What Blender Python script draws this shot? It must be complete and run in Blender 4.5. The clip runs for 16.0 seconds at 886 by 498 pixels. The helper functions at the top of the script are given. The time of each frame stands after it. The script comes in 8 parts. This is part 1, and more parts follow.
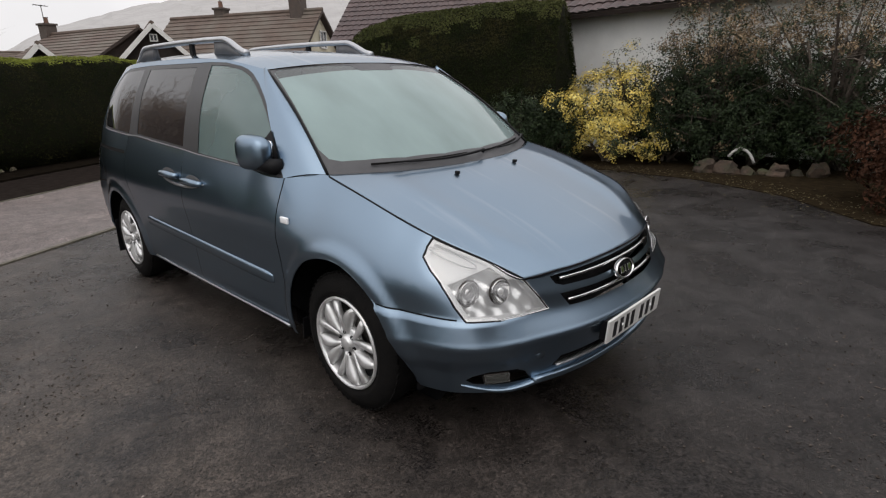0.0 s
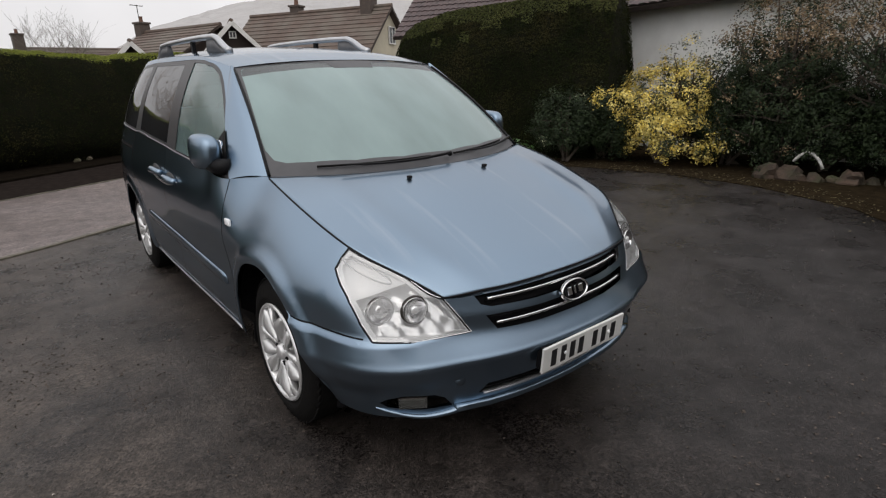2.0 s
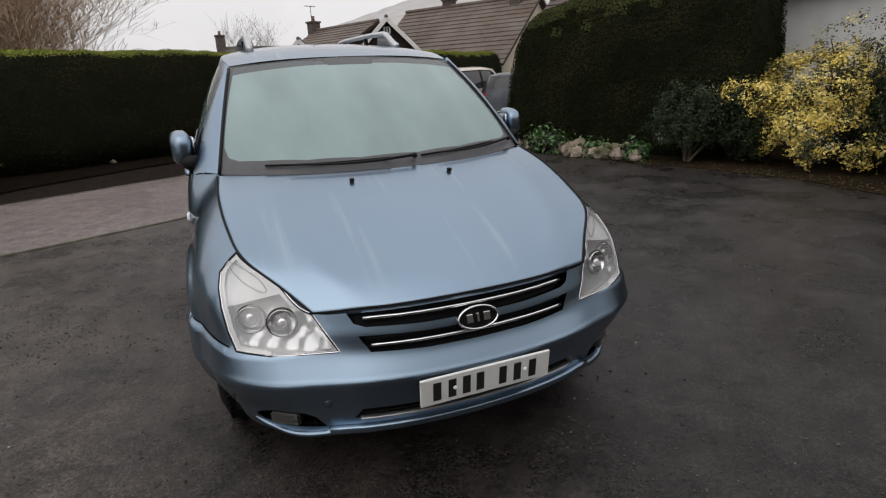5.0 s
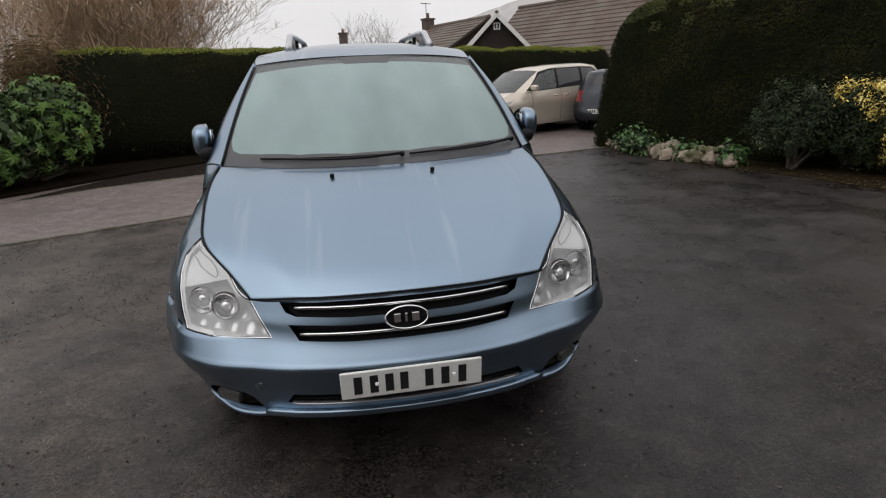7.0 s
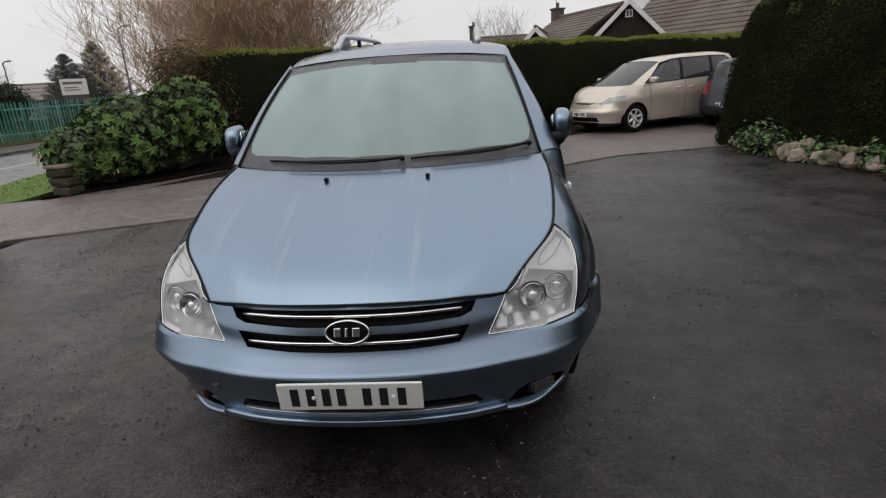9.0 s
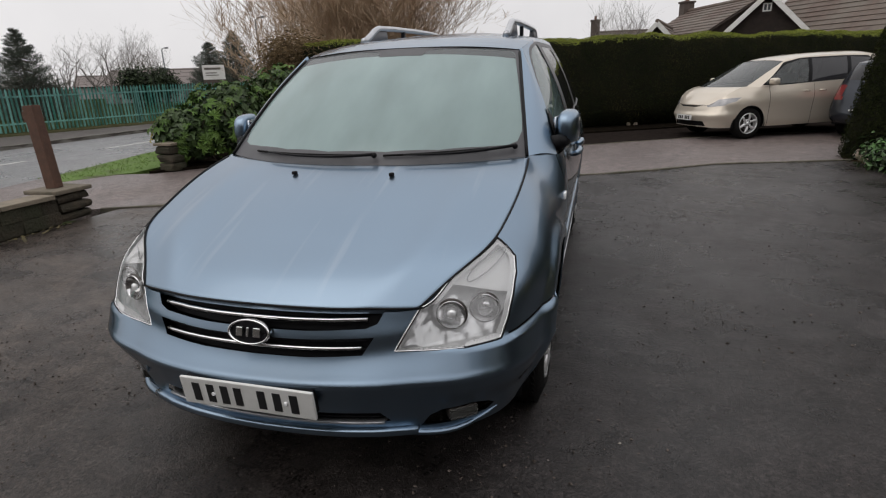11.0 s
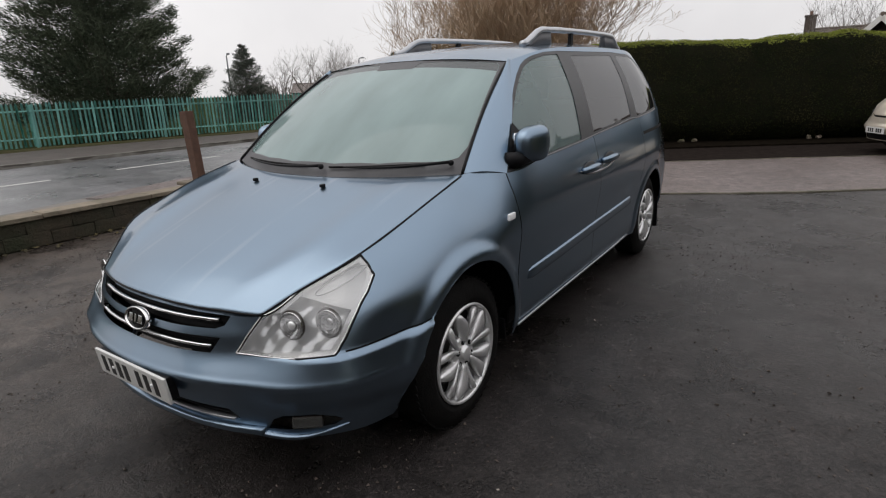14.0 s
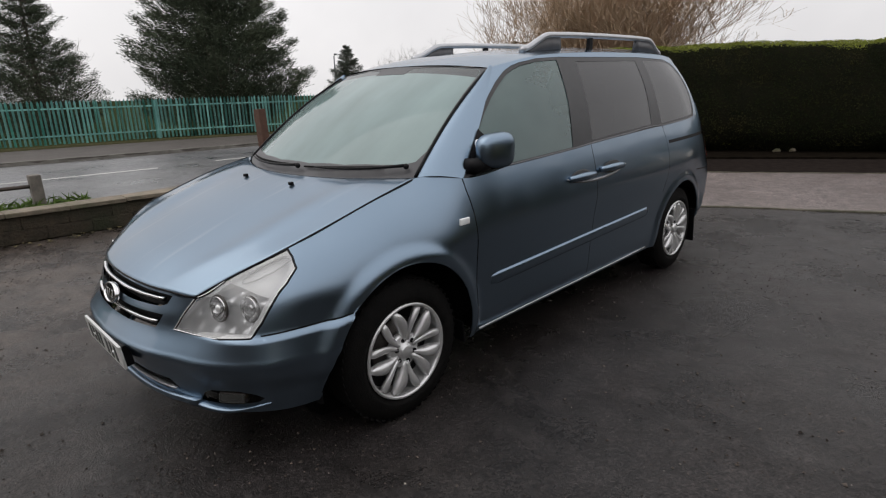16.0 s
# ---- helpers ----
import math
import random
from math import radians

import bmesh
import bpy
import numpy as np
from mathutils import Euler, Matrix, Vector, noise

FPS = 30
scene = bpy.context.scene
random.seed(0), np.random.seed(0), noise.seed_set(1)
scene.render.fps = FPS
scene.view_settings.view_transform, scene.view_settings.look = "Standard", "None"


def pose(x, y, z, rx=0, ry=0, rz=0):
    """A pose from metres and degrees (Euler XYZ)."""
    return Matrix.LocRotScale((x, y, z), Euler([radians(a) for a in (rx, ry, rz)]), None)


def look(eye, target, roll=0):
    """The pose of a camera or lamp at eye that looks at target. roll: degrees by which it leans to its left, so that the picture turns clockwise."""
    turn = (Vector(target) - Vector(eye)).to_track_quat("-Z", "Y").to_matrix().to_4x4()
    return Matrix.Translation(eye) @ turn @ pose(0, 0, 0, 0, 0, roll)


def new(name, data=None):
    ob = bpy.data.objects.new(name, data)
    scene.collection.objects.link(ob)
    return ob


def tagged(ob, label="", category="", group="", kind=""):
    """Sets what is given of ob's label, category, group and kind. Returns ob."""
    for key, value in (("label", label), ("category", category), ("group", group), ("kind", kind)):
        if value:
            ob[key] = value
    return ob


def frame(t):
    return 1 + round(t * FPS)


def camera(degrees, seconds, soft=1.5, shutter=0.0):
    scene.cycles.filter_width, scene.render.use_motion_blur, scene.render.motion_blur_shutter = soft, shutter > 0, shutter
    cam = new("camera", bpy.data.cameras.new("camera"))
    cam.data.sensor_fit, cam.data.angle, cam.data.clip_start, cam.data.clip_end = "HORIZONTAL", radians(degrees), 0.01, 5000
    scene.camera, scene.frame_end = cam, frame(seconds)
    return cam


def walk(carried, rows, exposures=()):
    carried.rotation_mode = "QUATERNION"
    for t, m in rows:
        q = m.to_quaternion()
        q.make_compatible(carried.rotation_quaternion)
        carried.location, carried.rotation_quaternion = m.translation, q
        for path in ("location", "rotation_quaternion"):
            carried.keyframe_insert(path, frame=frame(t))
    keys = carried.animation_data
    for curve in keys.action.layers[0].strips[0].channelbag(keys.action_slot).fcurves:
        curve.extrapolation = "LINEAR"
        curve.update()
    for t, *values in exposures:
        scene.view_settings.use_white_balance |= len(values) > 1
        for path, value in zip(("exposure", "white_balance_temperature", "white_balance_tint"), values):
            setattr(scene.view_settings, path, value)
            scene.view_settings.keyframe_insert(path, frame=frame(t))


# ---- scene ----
cam = camera(78.0, 16.0, 1.2)
PATH = [
    (0, (-2.29, -2.017, 1.528), (-0.927, -0.675, 0.942), -2.0),
    (0.5, (-2.173, -2.148, 1.528), (-0.871, -0.742, 0.955), -2.4),
    (1, (-2.049, -2.3, 1.54), (-0.813, -0.84, 0.955), -1.8),
    (1.5, (-1.886, -2.304, 1.52), (-0.676, -0.82, 0.943), -2.1),
    (2, (-1.721, -2.281, 1.525), (-0.553, -0.77, 0.932), -1.9),
    (2.5, (-1.582, -2.4, 1.524), (-0.48, -0.835, 0.945), -2.4),
    (3, (-1.428, -2.556, 1.532), (-0.434, -0.923, 0.946), -2.2),
    (3.5, (-1.276, -2.58, 1.51), (-0.341, -0.906, 0.941), -2.9),
    (4, (-1.094, -2.569, 1.52), (-0.227, -0.867, 0.927), -2.7),
    (6.5, (-0.323, -2.729, 1.504), (0.077, -0.858, 0.92), -2.7),
    (7, (-0.16, -2.773, 1.505), (0.152, -0.89, 0.907), -2.4),
    (7.5, (-0.02, -2.667, 1.488), (0.212, -0.772, 0.891), -2.3),
    (8, (0.108, -2.599, 1.498), (0.271, -0.701, 0.888), -2.6),
    (8.5, (0.317, -2.646, 1.504), (0.308, -0.735, 0.911), -2.9),
    (9, (0.486, -2.665, 1.517), (0.342, -0.763, 0.916), -3.4),
    (11.5, (1.272, -2.296, 1.491), (0.658, -0.49, 0.889), -2.2),
    (12, (1.444, -2.215, 1.501), (0.72, -0.449, 0.905), -2.8),
    (12.5, (1.685, -2.162, 1.497), (0.811, -0.462, 0.909), -1.8),
    (13, (1.804, -2.012, 1.484), (0.871, -0.345, 0.892), -2.0),
    (13.5, (1.906, -1.914, 1.5), (0.919, -0.277, 0.911), -1.8),
    (14, (2.13, -1.892, 1.498), (1.04, -0.314, 0.932), -2.2),
    (14.5, (2.283, -1.834, 1.5), (1.148, -0.288, 0.936), -2.3),
    (15, (2.359, -1.673, 1.488), (1.155, -0.185, 0.909), -1.9),
    (15.5, (2.498, -1.591, 1.504), (1.226, -0.151, 0.947), -2.5),
    (16, (2.701, -1.522, 1.506), (1.343, -0.162, 0.951), -1.5),
]
walk(cam, [(t, look(eye, target, roll)) for t, eye, target, roll in PATH], [(0.0, 0.05), (3.0, -0.03), (6.5, -0.03), (8.5, -0.13), (12.5, -0.13), (14.5, -0.05), (16.0, -0.06)])

# ---- world and light: flat winter overcast ----
world = bpy.data.worlds.new("world")
scene.world = world
world.use_nodes = True
wn, wl = world.node_tree.nodes, world.node_tree.links
wn.clear()
sky = wn.new("ShaderNodeTexSky")
sky.sky_type, sky.sun_disc = "NISHITA", False
sky.sun_elevation, sky.sun_rotation = radians(57), radians(225)
sky.air_density, sky.dust_density = 1.0, 6.0
cloud = wn.new("ShaderNodeTexNoise")
cloud.inputs["Scale"].default_value, cloud.inputs["Detail"].default_value = 2.2, 5.0
ramp = wn.new("ShaderNodeValToRGB")
ramp.color_ramp.elements[0].color, ramp.color_ramp.elements[0].position = (7.35, 7.2, 7.32, 1), 0.3
ramp.color_ramp.elements[1].color, ramp.color_ramp.elements[1].position = (9.45, 9.25, 9.3, 1), 0.7
veil = wn.new("ShaderNodeMixRGB")
veil.inputs[0].default_value = 0.93
# an overcast sky is brighter overhead than at the horizon
up = wn.new("ShaderNodeTexCoord")
upz = wn.new("ShaderNodeSeparateXYZ")
rise = wn.new("ShaderNodeMapRange")
rise.inputs["From Min"].default_value, rise.inputs["From Max"].default_value = 0.0, 1.0
rise.inputs["To Min"].default_value, rise.inputs["To Max"].default_value = 0.98, 1.48
deep = wn.new("ShaderNodeMixRGB")
deep.blend_type = "MULTIPLY"
deep.inputs[0].default_value = 1.0
wl.new(up.outputs["Generated"], upz.inputs[0])
wl.new(upz.outputs["Z"], rise.inputs["Value"])
bg = wn.new("ShaderNodeBackground")
bg.inputs["Strength"].default_value = 0.108
wout = wn.new("ShaderNodeOutputWorld")
wl.new(cloud.outputs["Fac"], ramp.inputs[0])
wl.new(sky.outputs[0], veil.inputs[1])
wl.new(ramp.outputs[0], veil.inputs[2])
wl.new(veil.outputs[0], deep.inputs[1])
wl.new(rise.outputs[0], deep.inputs[2])
wl.new(deep.outputs[0], bg.inputs[0])
wl.new(bg.outputs[0], wout.inputs[0])
sun = new("sun", bpy.data.lights.new("sun", "SUN"))
sun.data.energy, sun.data.angle, sun.data.color = 0.5, radians(60), (1.0, 0.97, 0.93)
sun.matrix_world = look((-6, -6, 13), (0, 0, 0))

# ---- materials ----
MATS = {}


def mat(name, c1, c2=None, scale=8.0, rough=0.6, metal=0.0, bump=0.0, bscale=60.0, coat=0.0, spec=0.5, rough2=None, island=0.0, objrand=0.0, detail=6.0, c3=None, s3=0.7, f3=0.5):
    """A surface with two colours mixed by noise, a third as large stains, fine relief, and gloss that varies."""
    if name in MATS:
        return MATS[name]
    m = bpy.data.materials.new(name)
    m.use_nodes = True
    n, l = m.node_tree.nodes, m.node_tree.links
    b = n["Principled BSDF"]
    geo = n.new("ShaderNodeNewGeometry")
    b.inputs["Roughness"].default_value, b.inputs["Metallic"].default_value = rough, metal
    b.inputs["Coat Weight"].default_value, b.inputs["Coat Roughness"].default_value = coat, 0.06
    b.inputs["Specular IOR Level"].default_value = spec
    c2 = c2 or tuple(v * 0.75 for v in c1)
    tex = n.new("ShaderNodeTexNoise")
    tex.inputs["Scale"].default_value, tex.inputs["Detail"].default_value = scale, detail
    tex.inputs["Roughness"].default_value = 0.65
    l.new(geo.outputs["Position"], tex.inputs["Vector"])
    r = n.new("ShaderNodeValToRGB")
    r.color_ramp.elements[0].position, r.color_ramp.elements[1].position = 0.32, 0.68
    r.color_ramp.elements[0].color, r.color_ramp.elements[1].color = (*c1, 1), (*c2, 1)
    l.new(tex.outputs["Fac"], r.inputs[0])
    colour = r.outputs[0]
    if c3:
        t3 = n.new("ShaderNodeTexNoise")
        t3.inputs["Scale"].default_value, t3.inputs["Detail"].default_value = s3, 5.0
        l.new(geo.outputs["Position"], t3.inputs["Vector"])
        r3 = n.new("ShaderNodeValToRGB")
        r3.color_ramp.elements[0].position, r3.color_ramp.elements[1].position = f3 - 0.08, f3 + 0.14
        l.new(t3.outputs["Fac"], r3.inputs[0])
        mx = n.new("ShaderNodeMixRGB")
        mx.inputs[2].default_value = (*c3, 1)
        l.new(r3.outputs[0], mx.inputs[0])
        l.new(colour, mx.inputs[1])
        colour = mx.outputs[0]
    if island or objrand:
        hs = n.new("ShaderNodeHueSaturation")
        mr = n.new("ShaderNodeMapRange")
        k = island or objrand
        mr.inputs["To Min"].default_value, mr.inputs["To Max"].default_value = 1 - k, 1 + k
        if island:
            l.new(geo.outputs["Random Per Island"], mr.inputs["Value"])
        else:
            oi = n.new("ShaderNodeObjectInfo")
            l.new(oi.outputs["Random"], mr.inputs["Value"])
        l.new(mr.outputs[0], hs.inputs["Value"])
        l.new(colour, hs.inputs["Color"])
        colour = hs.outputs[0]
    l.new(colour, b.inputs["Base Color"])
    if rough2 is not None:
        mr2 = n.new("ShaderNodeMapRange")
        mr2.inputs["From Min"].default_value, mr2.inputs["From Max"].default_value = 0.35, 0.65
        mr2.inputs["To Min"].default_value, mr2.inputs["To Max"].default_value = rough, rough2
        t2 = n.new("ShaderNodeTexNoise")
        t2.inputs["Scale"].default_value, t2.inputs["Detail"].default_value = scale * 0.35, 4.0
        l.new(geo.outputs["Position"], t2.inputs["Vector"])
        l.new(t2.outputs["Fac"], mr2.inputs["Value"])
        l.new(mr2.outputs[0], b.inputs["Roughness"])
    if bump:
        tb = n.new("ShaderNodeTexNoise")
        tb.inputs["Scale"].default_value, tb.inputs["Detail"].default_value = bscale, 4.0
        l.new(geo.outputs["Position"], tb.inputs["Vector"])
        bp = n.new("ShaderNodeBump")
        bp.inputs["Strength"].default_value, bp.inputs["Distance"].default_value = min(1.0, bump * 2), 0.02 * bump
        l.new(tb.outputs["Fac"], bp.inputs["Height"])
        l.new(bp.outputs[0], b.inputs["Normal"])
    MATS[name] = m
    return m


# ---- mesh helpers ----
def tarmac_mat(name, dark, light, stain, wet=0.26, dry=0.55, patch=2.0, spec=0.9, worn_side=None):
    """Tarmac: stones of some millimetres, worn lighter patches, brown stains, wetter and drier areas."""
    m = bpy.data.materials.new(name)
    m.use_nodes = True
    n, l = m.node_tree.nodes, m.node_tree.links
    b = n["Principled BSDF"]
    geo = n.new("ShaderNodeNewGeometry")

    def tex(kind, scale, detail=6.0, rough=0.6):
        t = n.new(kind)
        t.inputs["Scale"].default_value = scale
        if kind == "ShaderNodeTexNoise":
            t.inputs["Detail"].default_value, t.inputs["Roughness"].default_value = detail, rough
        l.new(geo.outputs["Position"], t.inputs["Vector"])
        return t

    def span(sock, a, b2, lo, hi):
        r = n.new("ShaderNodeMapRange")
        for k, v in zip(("From Min", "From Max", "To Min", "To Max"), (a, b2, lo, hi)):
            r.inputs[k].default_value = v
        l.new(sock, r.inputs["Value"])
        return r.outputs[0]

    def mixed(kind, fac, c1, c2):
        x = n.new("ShaderNodeMixRGB")
        x.blend_type = kind
        for i, v in ((0, fac), (1, c1), (2, c2)):
            if isinstance(v, (tuple, float)):
                x.inputs[i].default_value = v
            else:
                l.new(v, x.inputs[i])
        return x.outputs[0]

    worn, big, stones = tex("ShaderNodeTexNoise", patch, 10.0, 0.62), tex("ShaderNodeTexNoise", 0.45, 5.0), tex("ShaderNodeTexVoronoi", 120.0)
    col = mixed("MIX", span(worn.outputs["Fac"], 0.42, 0.60, 0.0, 1.0), (*dark, 1), (*light, 1))
    gritty = span(big.outputs["Fac"], 0.46, 0.64, 0.0, 0.7)
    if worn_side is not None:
        # the side towards the road is worn down to brown grit
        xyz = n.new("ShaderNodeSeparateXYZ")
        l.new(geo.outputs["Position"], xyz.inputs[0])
        # shading put into the colour: the tarmac darkens towards negative y
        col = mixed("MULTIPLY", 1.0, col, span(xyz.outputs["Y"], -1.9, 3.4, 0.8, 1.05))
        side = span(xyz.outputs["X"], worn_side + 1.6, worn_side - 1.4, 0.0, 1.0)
        both_of = n.new("ShaderNodeMath")
        both_of.operation = "MULTIPLY"
        l.new(side, both_of.inputs[0])
        l.new(span(worn.outputs["Fac"], 0.36, 0.60, 0.15, 1.0), both_of.inputs[1])
        gritty = both_of.outputs[0]
    col = mixed("MIX", gritty, col, (*stain, 1))
    # bare grey patches with ragged edges
    bare = tex("ShaderNodeTexNoise", 1.1, 12.0, 0.66)
    show = span(bare.outputs["Fac"], 0.57, 0.65, 0.0, 0.5)
    if worn_side is not None:
        scant = n.new("ShaderNodeMath")
        scant.operation = "MULTIPLY"
        l.new(show, scant.inputs[0])
        l.new(span(xyz.outputs["X"], worn_side + 2.4, worn_side - 1.4, 0.12, 1.0), scant.inputs[1])
        show = scant.outputs[0]
    col = mixed("MIX", show, col, (*[(a + b) / 2 * 1.5 for a, b in zip(light, stain)], 1))
    # single stones, dark holes between them, and coarser clumps
    stone = n.new("ShaderNodeRGBToBW")
    l.new(stones.outputs["Color"], stone.inputs[0])
    col = mixed("MULTIPLY", 1.0, col, span(stone.outputs[0], 0.15, 0.85, 0.5, 1.6))
    mottle = tex("ShaderNodeTexNoise", 7.0, 9.0, 0.72)
    col = mixed("MULTIPLY", 1.0, col, span(mottle.outputs["Fac"], 0.36, 0.62, 0.62, 1.28))
    clump = tex("ShaderNodeTexNoise", 34.0, 6.0, 0.75)
    col = mixed("MULTIPLY", 1.0, col, span(clump.outputs["Fac"], 0.34, 0.66, 0.55, 1.4))
    holes = tex("ShaderNodeTexVoronoi", 24.0)
    col = mixed("MULTIPLY", 1.0, col, span(holes.outputs["Distance"], 0.10, 0.24, 0.35, 1.0))
    l.new(col, b.inputs["Base Color"])
    l.new(span(worn.outputs["Fac"], 0.40, 0.62, wet, dry), b.inputs["Roughness"])
    damp = tex("ShaderNodeTexNoise", 0.9, 11.0, 0.68)
    l.new(span(damp.outputs["Fac"], 0.38, 0.64, spec * 0.7, spec * 1.25), b.inputs["Specular IOR Level"])
    bp = n.new("ShaderNodeBump")
    bp.inputs["Strength"].default_value, bp.inputs["Distance"].default_value = 0.35, 0.004
    l.new(stones.outputs["Distance"], bp.inputs["Height"])
    bp.invert = True
    bp2 = n.new("ShaderNodeBump")
    bp2.inputs["Strength"].default_value, bp2.inputs["Distance"].default_value = 0.5, 0.014
    l.new(clump.outputs["Fac"], bp2.inputs["Height"])
    l.new(bp.outputs[0], bp2.inputs["Normal"])
    l.new(bp2.outputs[0], b.inputs["Normal"])
    return m


def link(name, bm, material, parent=None, label="", smooth=False):
    me = bpy.data.meshes.new(name)
    bm.to_mesh(me)
    bm.free()
    if smooth:
        me.shade_smooth()
    for k in (material if isinstance(material, (list, tuple)) else [material]):
        me.materials.append(k)
    ob = new(name, me)
    if parent:
        ob.parent = parent
    if label:
        ob["label"] = label
    return ob


def part(name, bm, material, parent, label="", smooth=False):
    return link(name, bm, material, parent, label, smooth)


def cloud_mesh(name, verts, faces, material, parent=None, label="", smooth=False):
    me = bpy.data.meshes.new(name)
    me.from_pydata(verts, [], faces)
    me.update()
    if smooth:
        me.shade_smooth()
    me.materials.append(material)
    ob = new(name, me)
    if parent:
        ob.parent = parent
    if label:
        ob["label"] = label
    return ob


def empty(name, m=None):
    ob = new(name)
    ob.empty_display_size = 0.1
    if m is not None:
        ob.matrix_world = m
    return ob


def box(bm, c, s, rz=0.0, bev=0.0, rx=0.0, ry=0.0):
    """A box of size s at centre c, turned, with bevelled edges, into bm."""
    r = bmesh.ops.create_cube(bm, size=1.0)
    vs = r["verts"]
    bmesh.ops.scale(bm, vec=s, verts=vs)
    if bev:
        es = list({e for v in vs for e in v.link_edges})
        rb = bmesh.ops.bevel(bm, geom=es, offset=bev, segments=2, affect="EDGES", profile=0.6)
        vs = rb["verts"] if rb["verts"] else vs
        vs = list({v for f in rb["faces"] for v in f.verts} | {v for v in vs if v.is_valid})
    bmesh.ops.transform(bm, matrix=pose(*c, rx, ry, rz), verts=vs)
    return vs


def slab(name, outline, top, thick, material, kind="structure", label="", category="", jitter=0.0):
    """A flat slab of ground with the given outline (x, y)."""
    bm = bmesh.new()
    vs = [bm.verts.new((x, y, top)) for x, y in outline]
    f = bm.faces.new(vs)
    if f.normal.z < 0:
        f.normal_flip()
    r = bmesh.ops.extrude_face_region(bm, geom=[f])
    for v in [g for g in r["geom"] if isinstance(g, bmesh.types.BMVert)]:
        v.co.z -= thick
    bmesh.ops.recalc_face_normals(bm, faces=bm.faces[:])
    ob = link(name, bm, material)
    return tagged(ob, label, category, "", kind)


def tube(bm, pts, radii, seg=8, cap=True):
    """A round bar along pts with the radii given, into bm."""
    rings = []
    for i, p in enumerate(pts):
        p = Vector(p)
        a = Vector(pts[max(i - 1, 0)])
        b = Vector(pts[min(i + 1, len(pts) - 1)])
        d = (b - a).normalized()
        u = d.cross(Vector((0, 0, 1)) if abs(d.z) < 0.9 else Vector((1, 0, 0))).normalized()
        w = d.cross(u)
        rr = radii[i] if isinstance(radii, (list, tuple)) else radii
        rings.append([bm.verts.new(p + rr * (math.cos(2 * math.pi * k / seg) * u + math.sin(2 * math.pi * k / seg) * w)) for k in range(seg)])
    for a, b in zip(rings, rings[1:]):
        for k in range(seg):
            bm.faces.new((a[k], a[(k + 1) % seg], b[(k + 1) % seg], b[k]))
    if cap and seg > 2:
        bm.faces.new(rings[0][::-1])
        bm.faces.new(rings[-1])


def leaves(centres, normals, size, rng, aspect=0.55, droop=0.5, fold=0.25):
    """Vertices and faces of one folded leaf of four corners at each centre, facing roughly along its normal."""
    n = len(centres)
    nrm = normals + rng.normal(0, droop, (n, 3))
    nrm /= np.linalg.norm(nrm, axis=1)[:, None] + 1e-9
    t = np.cross(nrm, rng.normal(0, 1, (n, 3)))
    t /= np.linalg.norm(t, axis=1)[:, None] + 1e-9
    b = np.cross(nrm, t)
    s = (size * rng.uniform(0.6, 1.3, n))[:, None]
    v = np.stack([centres - t * s, centres + b * s * aspect + nrm * s * fold, centres + t * s, centres - b * s * aspect + nrm * s * fold], 1).reshape(-1, 3)
    i = np.arange(n)[:, None] * 4
    f = np.concatenate([i + [0, 1, 2], i + [0, 2, 3]])
    return v, f


def wobble(p, scale, amp, seed=0.0):
    return amp * noise.noise(Vector(p) * scale + Vector((seed, seed * 1.7, -seed)))

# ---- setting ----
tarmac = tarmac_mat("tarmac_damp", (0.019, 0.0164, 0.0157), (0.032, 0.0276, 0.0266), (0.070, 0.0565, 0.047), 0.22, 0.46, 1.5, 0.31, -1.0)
tarmac_drive = tarmac_mat("tarmac_brown", (0.120, 0.097, 0.091), (0.150, 0.124, 0.118), (0.132, 0.104, 0.094), 0.42, 0.6, 0.8, 0.45)
tarmac_road = tarmac_mat("tarmac_road", (0.085, 0.085, 0.09), (0.12, 0.12, 0.125), (0.10, 0.10, 0.10), 0.26, 0.45, 0.6, 0.8)
path_mat = mat("path_grey", (0.17, 0.155, 0.14), (0.12, 0.11, 0.1), 1.5, 0.7, 0, 0.3, 90)
kerb_mat = mat("kerb_concrete", (0.2, 0.19, 0.17), (0.09, 0.085, 0.07), 3.0, 0.8, 0, 0.3, 60)
moss_kerb = mat("mossy_joint", (0.16, 0.14, 0.11), (0.05, 0.05, 0.03), 5.0, 0.85, 0, 0.4, 60)
earth = mat("earth_litter", (0.016, 0.012, 0.008), (0.034, 0.025, 0.014), 9.0, 0.95, 0, 0.7, 40, spec=0.0)
grass_mat = mat("grass_turf", (0.075, 0.145, 0.018), (0.115, 0.19, 0.030), 14.0, 0.85, 0, 0.9, 60, c3=(0.06, 0.06, 0.02), s3=2.0, f3=0.6)
field = mat("far_field", (0.024, 0.034, 0.015), (0.036, 0.042, 0.021), 0.3, 0.95, spec=0.0)
line_paint = mat("road_paint", (0.6, 0.6, 0.58), (0.4, 0.4, 0.38), 9.0, 0.6, 0, 0.2, 90)

bm = bmesh.new()
bmesh.ops.create_grid(bm, x_segments=8, y_segments=8, size=700)
ground = tagged(link("ground", bm, field), "dull green-brown winter ground around the houses", "ground", "", "structure")
ground.location.z = -0.14

